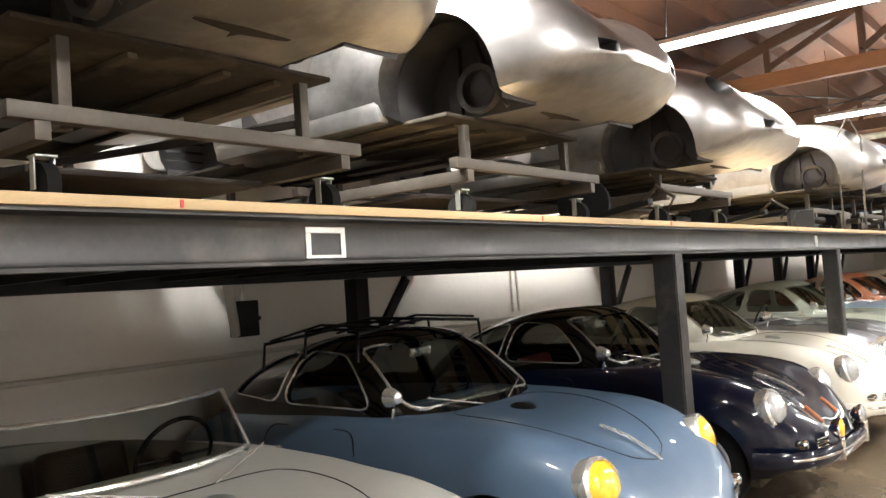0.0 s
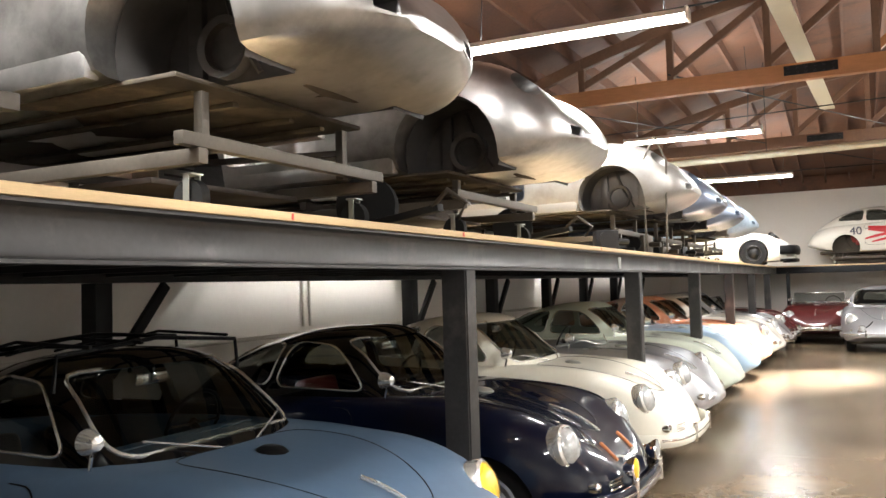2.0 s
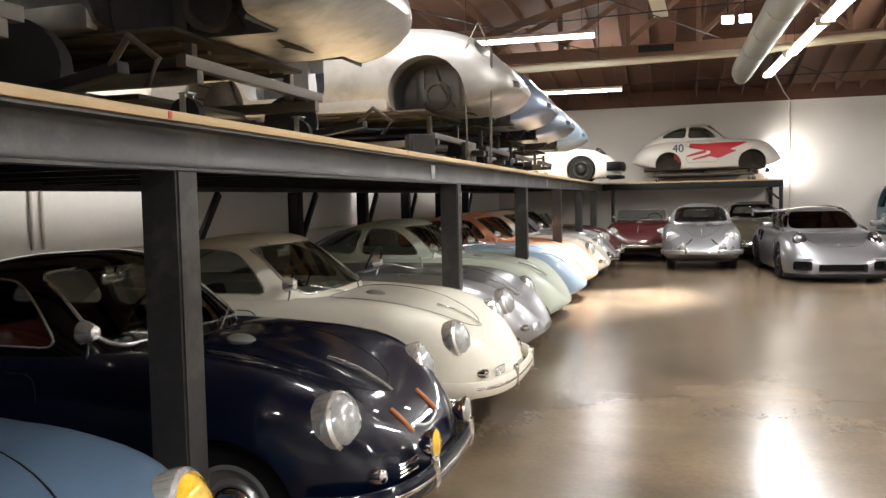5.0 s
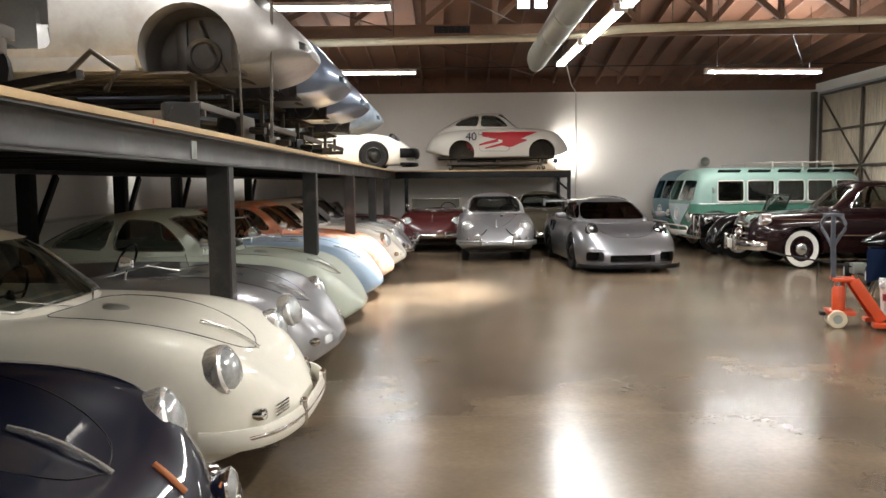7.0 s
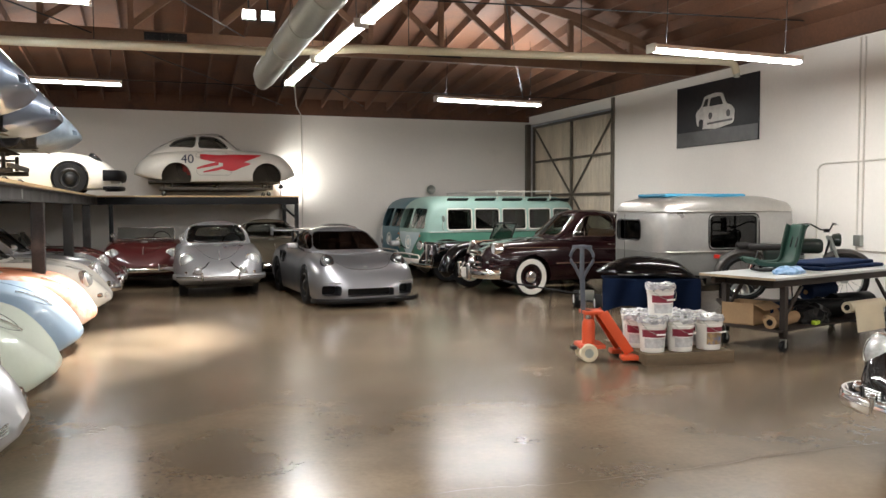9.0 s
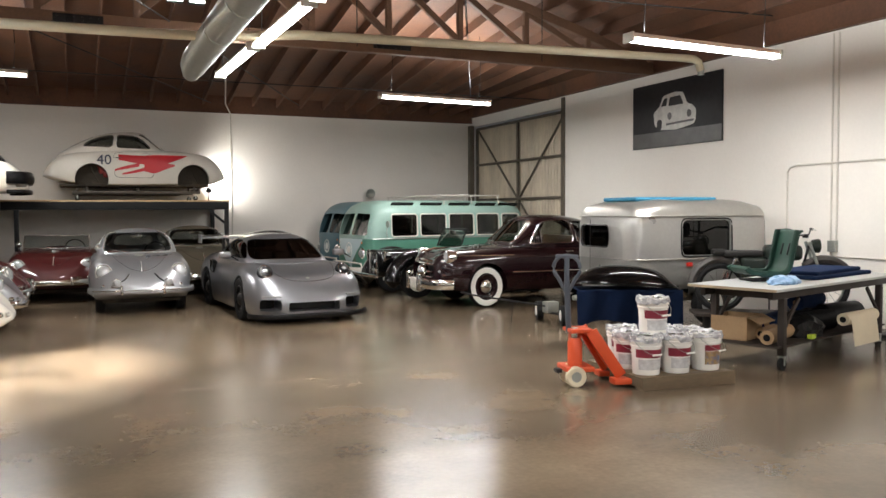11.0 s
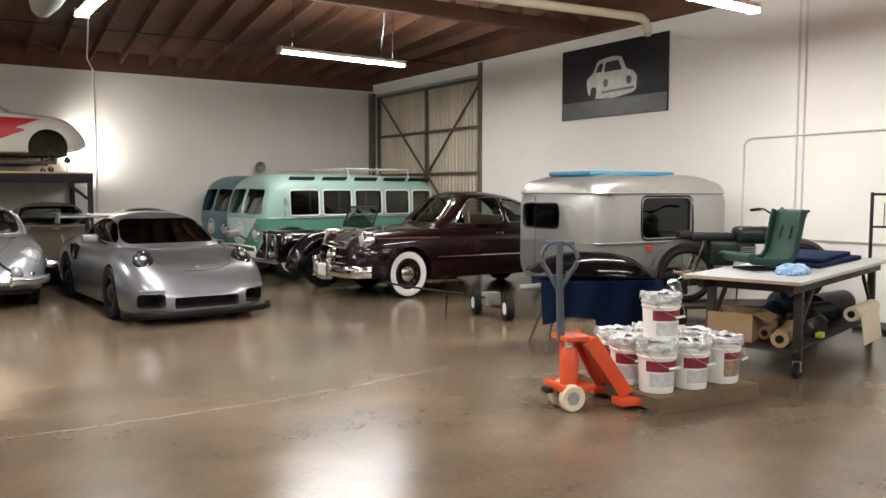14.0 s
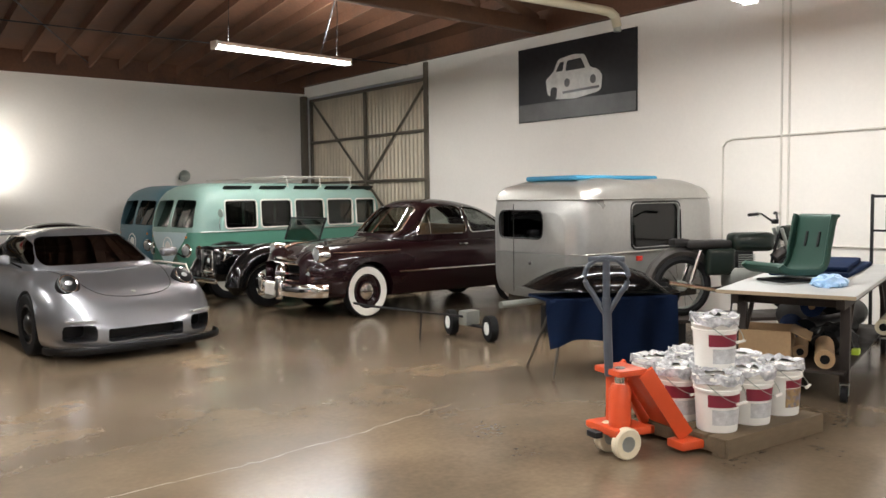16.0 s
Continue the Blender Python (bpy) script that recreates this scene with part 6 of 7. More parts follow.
for y, r in ((7.35, 0.16), (5.15, 0.17)):
    t = thing("hand_winch", pose(-2.6, y, DECK, 0, 0, 20), "black folded tow bar lying on the deck", "tow bar")
    part("drum", moved(lathe([(r, -0.06), (r, 0.06), (0.03, 0.07)], 22), pose(0, 0, r)), "rubber", t)
    part("bar", beam_between((-0.2, 0.1, 0.03), (0.45, -0.3, 0.12), 0.05, 0.04), "iron", t)
    part("hook", tube([(0.4, -0.28, 0.12), (0.5, -0.4, 0.2), (0.6, -0.45, 0.12), (0.55, -0.4, 0.05)], 0.012, 8), "raw_bar", t)

# upright frame on the white shell
fr = thing("wire_frame", pose(-1.95, 9.7, DECK), "thin bent steel rod frame standing on the deck", "rod frame")
part("rod", tube([(-0.1, -0.02, 0.0), (-0.12, 0, 0.95), (0.0, 0.05, 1.2), (0.1, 0.1, 0.95), (0.08, 0.1, 0.0)], 0.012, 6), "raw_bar", fr)

# race car trimmings
rc = [o for o in bpy.data.objects if o.name.startswith("sports_car") and "race car" in o.get("label", "")][0]
M["red_ink"] = mat("red_vinyl", (0.55, 0.02, 0.03), 0.4, vary=0.1)


def decal(bands):
    bm = bmesh.new()
    for keys in bands:
        xs = np.linspace(keys[0][0], keys[-1][0], 26)
        rows = []
        for x in xs:
            lo, hi = float(keyed([(k[0], k[1]) for k in keys], x)), float(keyed([(k[0], k[2]) for k in keys], x))
            rows.append([bm.verts.new((x, -(skin_y(S356, x, z) + 0.004), z)) for z in np.linspace(lo, hi, 6)])
        for a, b in zip(rows, rows[1:]):
            for i in range(5):
                bm.faces.new((a[i], b[i], b[i + 1], a[i + 1]))
    return bm


for bands in ([[(-0.42, 0.74, 0.86), (0.0, 0.66, 0.84), (0.4, 0.62, 0.86), (0.7, 0.72, 0.86), (1.0, 0.84, 0.855)]], [[(-0.5, 0.50, 0.54), (-0.25, 0.55, 0.62), (0.0, 0.60, 0.68)]], [[(0.1, 0.50, 0.64), (0.3, 0.46, 0.66), (0.55, 0.55, 0.68), (0.74, 0.62, 0.65)]], [[(-0.35, 0.42, 0.45), (-0.1, 0.46, 0.52), (0.16, 0.52, 0.60)]]):
    part("red_figure", decal(bands), "red_ink", rc, "red painted leaping figure")
cu = bpy.data.curves.new("n", "FONT")
cu.body, cu.size, cu.extrude = "40", 0.30, 0.002
tmp = new("tmp", cu)
bpy.context.view_layer.update()
num = bpy.data.meshes.new_from_object(tmp.evaluated_get(bpy.context.evaluated_depsgraph_get()))
bpy.data.objects.remove(tmp)
M["ink"] = mat("dark_blue_ink", (0.02, 0.025, 0.06), 0.5)
num.materials.clear()
num.materials.append(M["ink"])
part("number", num, None, rc, "dark painted number forty", pose(-0.86, -(skin_y(S356, -0.7, 0.74) + 0.03), 0.64, 84, 0, 0))
stand_r = stand(26.2, 2.27, x0=-0.7, x1=1.95, low=True)

# roof rack on the blue car
rack = thing("roof_rack", pose(-3.42, 4.27, 0), "slim black roof rack on the blue car", "roof rack")
for x in (-0.75, -0.35, 0.1):
    zr = float(keyed(S356["r"], x))
    part("hoop", tube([(x, -0.6, zr - 0.13), (x, -0.58, zr + 0.03), (x, 0, zr + 0.075), (x, 0.58, zr + 0.03), (x, 0.6, zr - 0.13)], 0.011, 8), "black", rack)
for y in (-0.45, -0.15, 0.15, 0.45):
    part("rail", tube([(-0.85, y, float(keyed(S356["r"], -0.85)) + 0.07), (-0.35, y, float(keyed(S356["r"], -0.35)) + 0.065), (0.16, y, float(keyed(S356["r"], 0.1)) + 0.06)], 0.009, 6), "black", rack)

# flood lamps over the pools
for sx, sy in ((0.72, 18.65), (1.02, 18.65)):
    fl2 = thing("flood_lamp", pose(sx, sy, 4.78), "small bright floodlight fixed under the roof", "floodlight", "floodlights")
    part("case", block(-0.12, 0.12, 0.0, 0.1, -0.09, 0.09, 0.015), "iron", fl2)
    part("lamp_glass", block(-0.1, 0.1, -0.012, -0.002, -0.07, 0.07, 0.003), "tube", fl2, "bright glass front")
    part("stem", block(-0.015, 0.015, 0.03, 0.06, 0.09, roof_z(sx, sy) - 4.78, 0.003), "iron", fl2)

# black sports car beside the walkway
car356(pose(5.5, 8.7, 0, 0, 0, 180), "glossy black sports car with chrome bumper", P["black"], group="")


# ---- work area ----
M["orange"] = paint("orange_machine_paint", (0.60, 0.075, 0.02), 0.4, coat=0.3, stain=(0.4, 0.06, 0.02), stain_at=0.68)
M["pallet_wood"] = mat("grey_pallet_wood", (0.135, 0.095, 0.055), 0.75, vary=0.35, scale=3, fine=40, bump=0.3, stretch=(0.3, 1, 1))
M["bucket"] = mat("white_bucket_plastic", (0.80, 0.78, 0.73), 0.4, vary=0.06)
M["maroon_label"] = mat("maroon_label_print", (0.22, 0.02, 0.04), 0.5, vary=0.2, fine=20)
M["grey_label"] = mat("pale_grey_label_print", (0.52, 0.52, 0.52), 0.5, vary=0.25, scale=20, fine=80)
M["photo_label"] = mat("coloured_label_photo", (0.30, 0.20, 0.10), 0.5, vary=0.5, scale=18, fine=60, stain=(0.12, 0.16, 0.28), stain_at=0.55)
M["plastic_bag"] = mat("crumpled_clear_plastic", (0.42, 0.42, 0.43), 0.25, vary=0.6, scale=22, bump=0.6)
M["denim"] = mat("navy_blue_cloth", (0.011, 0.022, 0.058), 0.9, spec=0.1, vary=0.2, fine=90, bump=0.25)
M["formica"] = mat("grey_laminate_top", (0.42, 0.43, 0.42), 0.4, vary=0.08)
M["table_edge"] = mat("worn_plywood_edge", (0.34, 0.26, 0.17), 0.7, vary=0.2)
M["seat_green"] = mat("dark_green_plastic", (0.016, 0.050, 0.036), 0.45, spec=0.3, vary=0.12)
M["bike_green"] = paint("blackish_green_enamel", (0.008, 0.014, 0.011), 0.4)
M["bluebag"] = mat("pale_blue_plastic_film", (0.30, 0.48, 0.72), 0.3, vary=0.25, scale=12, bump=0.5)
M["card"] = mat("brown_cardboard", (0.33, 0.21, 0.11), 0.8, vary=0.15, fine=40)
M["hide"] = mat("cream_leather_roll", (0.66, 0.58, 0.42), 0.6, vary=0.1)


def pallet(at):
    p = thing("pallet", at, "worn wooden pallet under the paint buckets", "pallet")
    for k in range(7):
        part("board", block(0, 1.04, k * 0.15, k * 0.15 + 0.13, 0.10, 0.12, 0.004), "pallet_wood", p)
    for x in (0.0, 0.48, 0.95):
        part("bearer", block(x, x + 0.09, 0, 1.03, 0.02, 0.099, 0.004), "pallet_wood", p)
    for y in (0.0, 0.92):
        part("base_board", block(0, 1.04, y, y + 0.1, 0.0, 0.019, 0.003), "pallet_wood", p)
    part("front_fascia", block(0.0, 1.04, -0.022, -0.002, 0.0, 0.125, 0.004), "pallet_wood", p)
    return p


PT = pose(4.12, 12.46, 0, 0, 0, -5)
pallet(PT)


def bucket(x, y, z, turn, photo=False, tilt=0.0):
    b = thing("paint_bucket", PT @ pose(x, y, z, tilt, 0, turn), "white plastic paint bucket with maroon label and torn film" if not photo else "white paint bucket with a red picture label", "bucket", "paint buckets on the pallet")
    prof = [(0.001, 0.0), (0.125, 0.0), (0.128, 0.01), (0.142, 0.26), (0.152, 0.262), (0.152, 0.275), (0.144, 0.278), (0.145, 0.295), (0.155, 0.297), (0.155, 0.31), (0.147, 0.313), (0.148, 0.335), (0.158, 0.338), (0.158, 0.36), (0.147, 0.362), (0.145, 0.34), (0.001, 0.335)]
    cpart("pail", "pail", lambda: lathe(prof, 30, "z"), "bucket", b)

    def band(z0, z1, a0, a1):
        bm = bmesh.new()
        rows = []
        for a in np.linspace(a0, a1, 20):
            rows.append([bm.verts.new(((0.1265 + 0.0545 * zz + 0.0022) * math.cos(a), (0.1265 + 0.0545 * zz + 0.0022) * math.sin(a), zz)) for zz in (z0, z1)])
        for p, q in zip(rows, rows[1:]):
            bm.faces.new((p[0], q[0], q[1], p[1]))
        return bm
    if photo:
        cpart("picture_label", "labp", lambda: band(0.06, 0.19, -2.6, -0.6), "photo_label", b)
        cpart("label_head", "labh", lambda: band(0.195, 0.25, -2.6, -0.6), "maroon_label", b)
        cpart("label_side", "labs", lambda: band(0.06, 0.25, -0.58, 0.1), "maroon_label", b)
    else:
        cpart("label_band", "labb", lambda: band(0.165, 0.245, -2.9, -0.2), "maroon_label", b)
        cpart("label_text", "labt", lambda: band(0.05, 0.15, -2.7, -0.9), "grey_label", b)

    def film():
        bm = bmesh.new()
        r2 = random.Random(int(x * 100) + int(y * 37) + 7)
        rings = []
        for r, zz in ((0.09, 0.350), (0.125, 0.362), (0.150, 0.368), (0.160, 0.362), (0.163, 0.350), (0.163, 0.336)):
            rings.append([bm.verts.new(((r + r2.uniform(-0.008, 0.01)) * math.cos(a), (r + r2.uniform(-0.008, 0.01)) * math.sin(a), zz + r2.uniform(-0.02, 0.02) - (0.02 if r > 0.16 and k % 5 else 0))) for k, a in enumerate(np.linspace(0, 6.283, 25)[:-1])])
        for p, q in zip(rings, rings[1:]):
            for k in range(24):
                bm.faces.new((p[k], p[(k + 1) % 24], q[(k + 1) % 24], q[k]))
        return bm
    part("torn_film", film(), "plastic_bag", b, "crumpled torn clear film")
    hd = cpart("bail", "bail", lambda: tube([(0.15 * math.cos(a), -0.17 * math.sin(a) - 0.02, 0.33 - 0.13 * math.sin(a)) for a in np.linspace(0, math.pi, 13)], 0.003, 5), "galv", b)
    cpart("grip", "grip", lambda: tube([(-0.05, -0.188, 0.202), (0.05, -0.188, 0.202)], 0.010, 8), "bucket", hd)
    return b


for bx, by, bz, bt, bp in ((0.18, 0.20, 0.121, 0, False), (0.50, 0.18, 0.121, 12, False), (0.86, 0.20, 0.121, 20, True), (0.18, 0.52, 0.121, -10, False), (0.52, 0.50, 0.121, 5, False), (0.86, 0.53, 0.121, 15, False), (0.30, 0.84, 0.121, 0, False), (0.70, 0.84, 0.121, 30, False), (0.36, 0.36, 0.468, 8, False)):
    bucket(bx, by, bz, bt, bp)


def pallet_jack(at):
    j = thing("pallet_jack", at, "orange hand pallet jack with dark grey loop handle", "pallet jack")
    part("mast", block(-0.05, 0.05, -0.05, 0.05, 0.2, 0.52, 0.01), "orange", j)
    part("pump", lathe([(0.07, 0.12), (0.07, 0.42), (0.05, 0.46), (0.001, 0.46)], 20, "z"), "orange", j, at=pose(-0.02, -0.06, 0))
    part("piston", lathe([(0.035, 0.4), (0.035, 0.56), (0.001, 0.56)], 16, "z"), "chrome", j, at=pose(-0.02, -0.06, 0))
    part("head_plate", block(-0.08, 0.14, -0.13, 0.13, 0.51, 0.55, 0.01), "orange", j)
    for s in (-1, 1):
        part("a_frame", beam_between((0.12, s * 0.13, 0.53), (0.40, s * 0.19, 0.1), 0.025, 0.11), "orange", j)
    part("front_plate", beam_between((0.13, 0, 0.5), (0.39, 0, 0.13), 0.26, 0.02), "orange", j)
    part("base", block(-0.13, 0.15, -0.16, 0.16, 0.14, 0.19, 0.015), "orange", j)
    for s in (-1, 1):
        part("fork", block(0.30, 1.4, s * 0.2 - 0.075, s * 0.2 + 0.075, 0.03, 0.085, 0.012), "orange", j)
        w = part("steer_wheel", lathe([(0.05, -0.025), (0.09, -0.03), (0.1, -0.02), (0.1, 0.02), (0.09, 0.03), (0.05, 0.025)], 26), "hide", j, "cream plastic wheel", pose(-0.04, s * 0.09 - 0.06, 0.1))
        part("hub", lathe([(0.05, -0.026), (0.05, 0.026)], 18), "galv", w)
    part("foot_pedal", block(-0.2, -0.14, -0.05, 0.05, 0.12, 0.16, 0.01), "iron", j)
    M["handle_grey"] = mat("dark_grey_handle_paint", (0.07, 0.08, 0.10), 0.4)
    part("handle_shaft", tube([(-0.06, 0, 0.5), (-0.08, 0, 1.0)], 0.028, 12), "handle_grey", j)
    loop = [(-0.08, 0, 0.88)] + [(-0.08, 0.135 * math.sin(a), 1.13 - 0.125 * math.cos(a)) for a in np.linspace(0.75, 2 * math.pi - 0.75, 17)] + [(-0.08, 0, 0.88)]
    part("handle_loop", moved(tube(loop, 0.017, 10), pose(-0.08, 0, 0, 0, 0, 52) @ pose(0.08, 0, 0)), "handle_grey", j)
    part("handle_bar", moved(block(-0.095, -0.065, -0.115, 0.115, 1.225, 1.262, 0.012), pose(-0.08, 0, 0, 0, 0, 52) @ pose(0.08, 0, 0)), "handle_grey", j)
    part("handle_stem", tube([(-0.08, 0, 1.0), (-0.08, 0, 1.24)], 0.024, 10), "handle_grey", j)
    return j


pallet_jack(pose(3.74, 13.0, 0, 0, 0, -14))


def work_table(at):
    t = thing("work_table", at, "long upholstery table with grey top on a rusty steel frame", "table")
    L, W, H = 3.1, 1.02, 0.88
    part("tabletop", block(0, L, 0, W, H - 0.03, H, 0.004), "formica", t)
    part("edge_strip", block(-0.006, -0.001, 0.0, W, H - 0.03, H - 0.003), "table_edge", t)
    for y in (0.12, W - 0.12):
        part("rail", block(0.1, L - 0.1, y - 0.03, y + 0.03, H - 0.12, H - 0.032, 0.004), "rust_bar", t)
        for x in (0.35, L - 0.35):
            part("leg", block(x - 0.035, x + 0.035, y - 0.035, y + 0.035, 0.16, H - 0.12, 0.004), "rust_bar", t)
            part("knee_brace", beam_between((x + (0.35 if x < 1 else -0.35), y, H - 0.14), (x, y, 0.4), 0.03, 0.04), "rust_bar", t)
            caster(t, x, y, 0, 0.065)
    part("end_rail", block(0.3, 0.36, 0.15, W - 0.15, H - 0.13, H - 0.05, 0.004), "rust_bar", t)
    part("lower_shelf", block(0.2, L - 0.2, 0.1, W - 0.1, 0.24, 0.26, 0.004), "rust_bar", t)
    return t


TT = pose(5.74, 12.4, 0, 0, 0, 16)
work_table(TT)
seat_o = thing("bucket_seat", TT @ pose(0.95, 0.68, 0.9, 0, 0, 146), "dark green moulded plastic bucket seat on the table", "seat")
shell_line = [(0.24, 0.13), (0.27, 0.105), (0.22, 0.06), (0.0, 0.035), (-0.17, 0.045), (-0.235, 0.11), (-0.29, 0.30), (-0.345, 0.52), (-0.375, 0.535)]
outer = catmull(shell_line, 40)
shell_prof = [tuple(p) for p in outer] + [(p[0] + 0.012, p[1] + 0.02) for p in outer[::-1]]
slots = [moved(block(-0.012, 0.012, s * 0.07 - 0.014, s * 0.07 + 0.014, -0.07, 0.07, 0.008), pose(-0.284, 0, 0.335, 0, -14)) for s in (-1, 1)]
part("shell", prism(shell_prof, "y", -0.215, 0.215), "seat_green", seat_o)
for slot in slots:
    part("slot", slot, "black", seat_o, "dark belt slot")
for s in (-1, 1):
    part("side_flange", tube([(p[0] + 0.035 * min(1, max(0.0, p[1] * 4)), s * 0.215, p[1] + 0.035) for p in outer[3:-3]], 0.032, 8, flat=0.6), "seat_green", seat_o)
part("runner", block(-0.2, 0.2, -0.15, 0.15, -0.02, 0.0, 0.004), "iron", seat_o)


def crumple(rx, ry, h, seed, n=16):
    bm, r = bmesh.new(), random.Random(seed)
    bmesh.ops.create_icosphere(bm, subdivisions=3, radius=1)
    for v in bm.verts:
        k = 1 + r.uniform(-0.12, 0.12)
        v.co = Vector((v.co.x * rx * k, v.co.y * ry * k, max(v.co.z, -0.15) * h * k + 0.15 * h))
    return bm


tagged(part("plastic_wrap", crumple(0.26, 0.14, 0.08, 2), "bluebag", at=TT @ pose(0.72, 0.3, 0.88), angle=15), "crumpled pale blue plastic wrap on the table", "plastic wrap")
cl = thing("folded_cloth", TT @ pose(1.95, 0.55, 0.88), "folded navy blue cloth on the table", "cloth")
part("lower_fold", block(-0.6, 0.9, -0.3, 0.38, 0.0, 0.045, 0.02, segs=3), "denim", cl)
part("upper_fold", moved(block(-0.5, 0.8, -0.25, 0.33, 0.046, 0.09, 0.02, segs=3), pose(0, 0, 0, 0, 0, 3)), "denim", cl)
for k, (x, y, r, l, mt, lb) in enumerate(((0.55, 0.3, 0.075, 0.9, "card", "rolled brown paper tube on the table shelf"), (0.9, 0.55, 0.06, 1.0, "card", "cardboard roll on the table shelf"), (1.75, -0.02, 0.07, 1.0, "hide", "cream leather roll hanging from the table shelf"))):
    ro = thing("material_roll", TT @ pose(x, y, 0.262 + r + (0.12 if k == 2 else 0), 0, 0, 10 if k < 2 else 0), lb, "roll", "material rolls")
    part("roll", tube([(-l / 2 * 0.6, 0, 0), (l / 2, 0, 0)], r, 18), mt, ro)
    part("core", tube([(-l / 2 * 0.6 - 0.004, 0, 0), (-l / 2 * 0.6 + 0.02, 0, 0)], r * 0.5, 14), "black", ro)
    if k == 2:
        part("loose_sheet", moved(block(-0.25, 0.4, -0.006, 0.0, -0.3, 0.02, 0.002), pose(0, -0.07, 0, -8)), "hide", ro)
    else:
        part("rest", block(-0.2, 0.3, -0.02, 0.02, -r, -r + 0.01), "card", ro)
# dark rolls added as filler so the space under the table stays dark
for k, (x, y, r, mt) in enumerate(((1.35, 0.72, 0.11, "denim"), (1.6, 0.48, 0.12, "black"), (2.0, 0.74, 0.13, "leather_black"), (2.35, 0.45, 0.14, "black"), (1.9, 0.62, 0.10, "denim"))):
    fr2 = thing("fabric_roll", TT @ pose(x, y, 0.261 + r + (0.22 if k == 4 else 0), 0, 0, (12, -20, 35, -8, 5)[k]), "dark fabric roll added as filler on the table shelf", "roll", "dark fabric rolls")
    part("fabric", tube([(-0.32, 0, 0), (-0.1, 0.01, 0.005), (0.15, -0.01, 0), (0.38, 0, 0.004)], [r, r * 0.97, r * 1.02, r * 0.98], 16), mt, fr2)
    part("roll_end", lathe([(r * 0.3, -0.326), (r * 0.28, -0.33), (0.001, -0.33)], 12, "x"), "card", fr2)
bxo = thing("cardboard_box", TT @ pose(0.55, 0.75, 0.261, 0, 0, 8), "open brown cardboard box on the table shelf", "box")
part("carton", joined(block(-0.22, 0.22, -0.2, -0.19, 0, 0.26), block(-0.22, 0.22, 0.19, 0.2, 0, 0.26), block(-0.22, -0.21, -0.19, 0.19, 0, 0.26), block(0.21, 0.22, -0.19, 0.19, 0, 0.26), block(-0.22, 0.22, -0.2, 0.2, 0, 0.01)), "card", bxo)
part("flap", moved(block(-0.22, 0.22, -0.16, 0, 0, 0.006), pose(0, -0.2, 0.26, 25)), "card", bxo)
tagged(part("rolled_cloth", crumple(0.3, 0.22, 0.2, 9), "black", at=TT @ pose(1.25, 0.35, 0.262), angle=15), "dark rolled cloth on the shelf under the table", "cloth")
tagged(part("bright_tag", block(-0.05, 0.05, -0.03, 0.03, 0, 0.05, 0.01), mat("lime_plastic", (0.45, 0.6, 0.05), 0.4), at=TT @ pose(1.05, 0.14, 0.262)), "small lime green plastic piece", "tag")


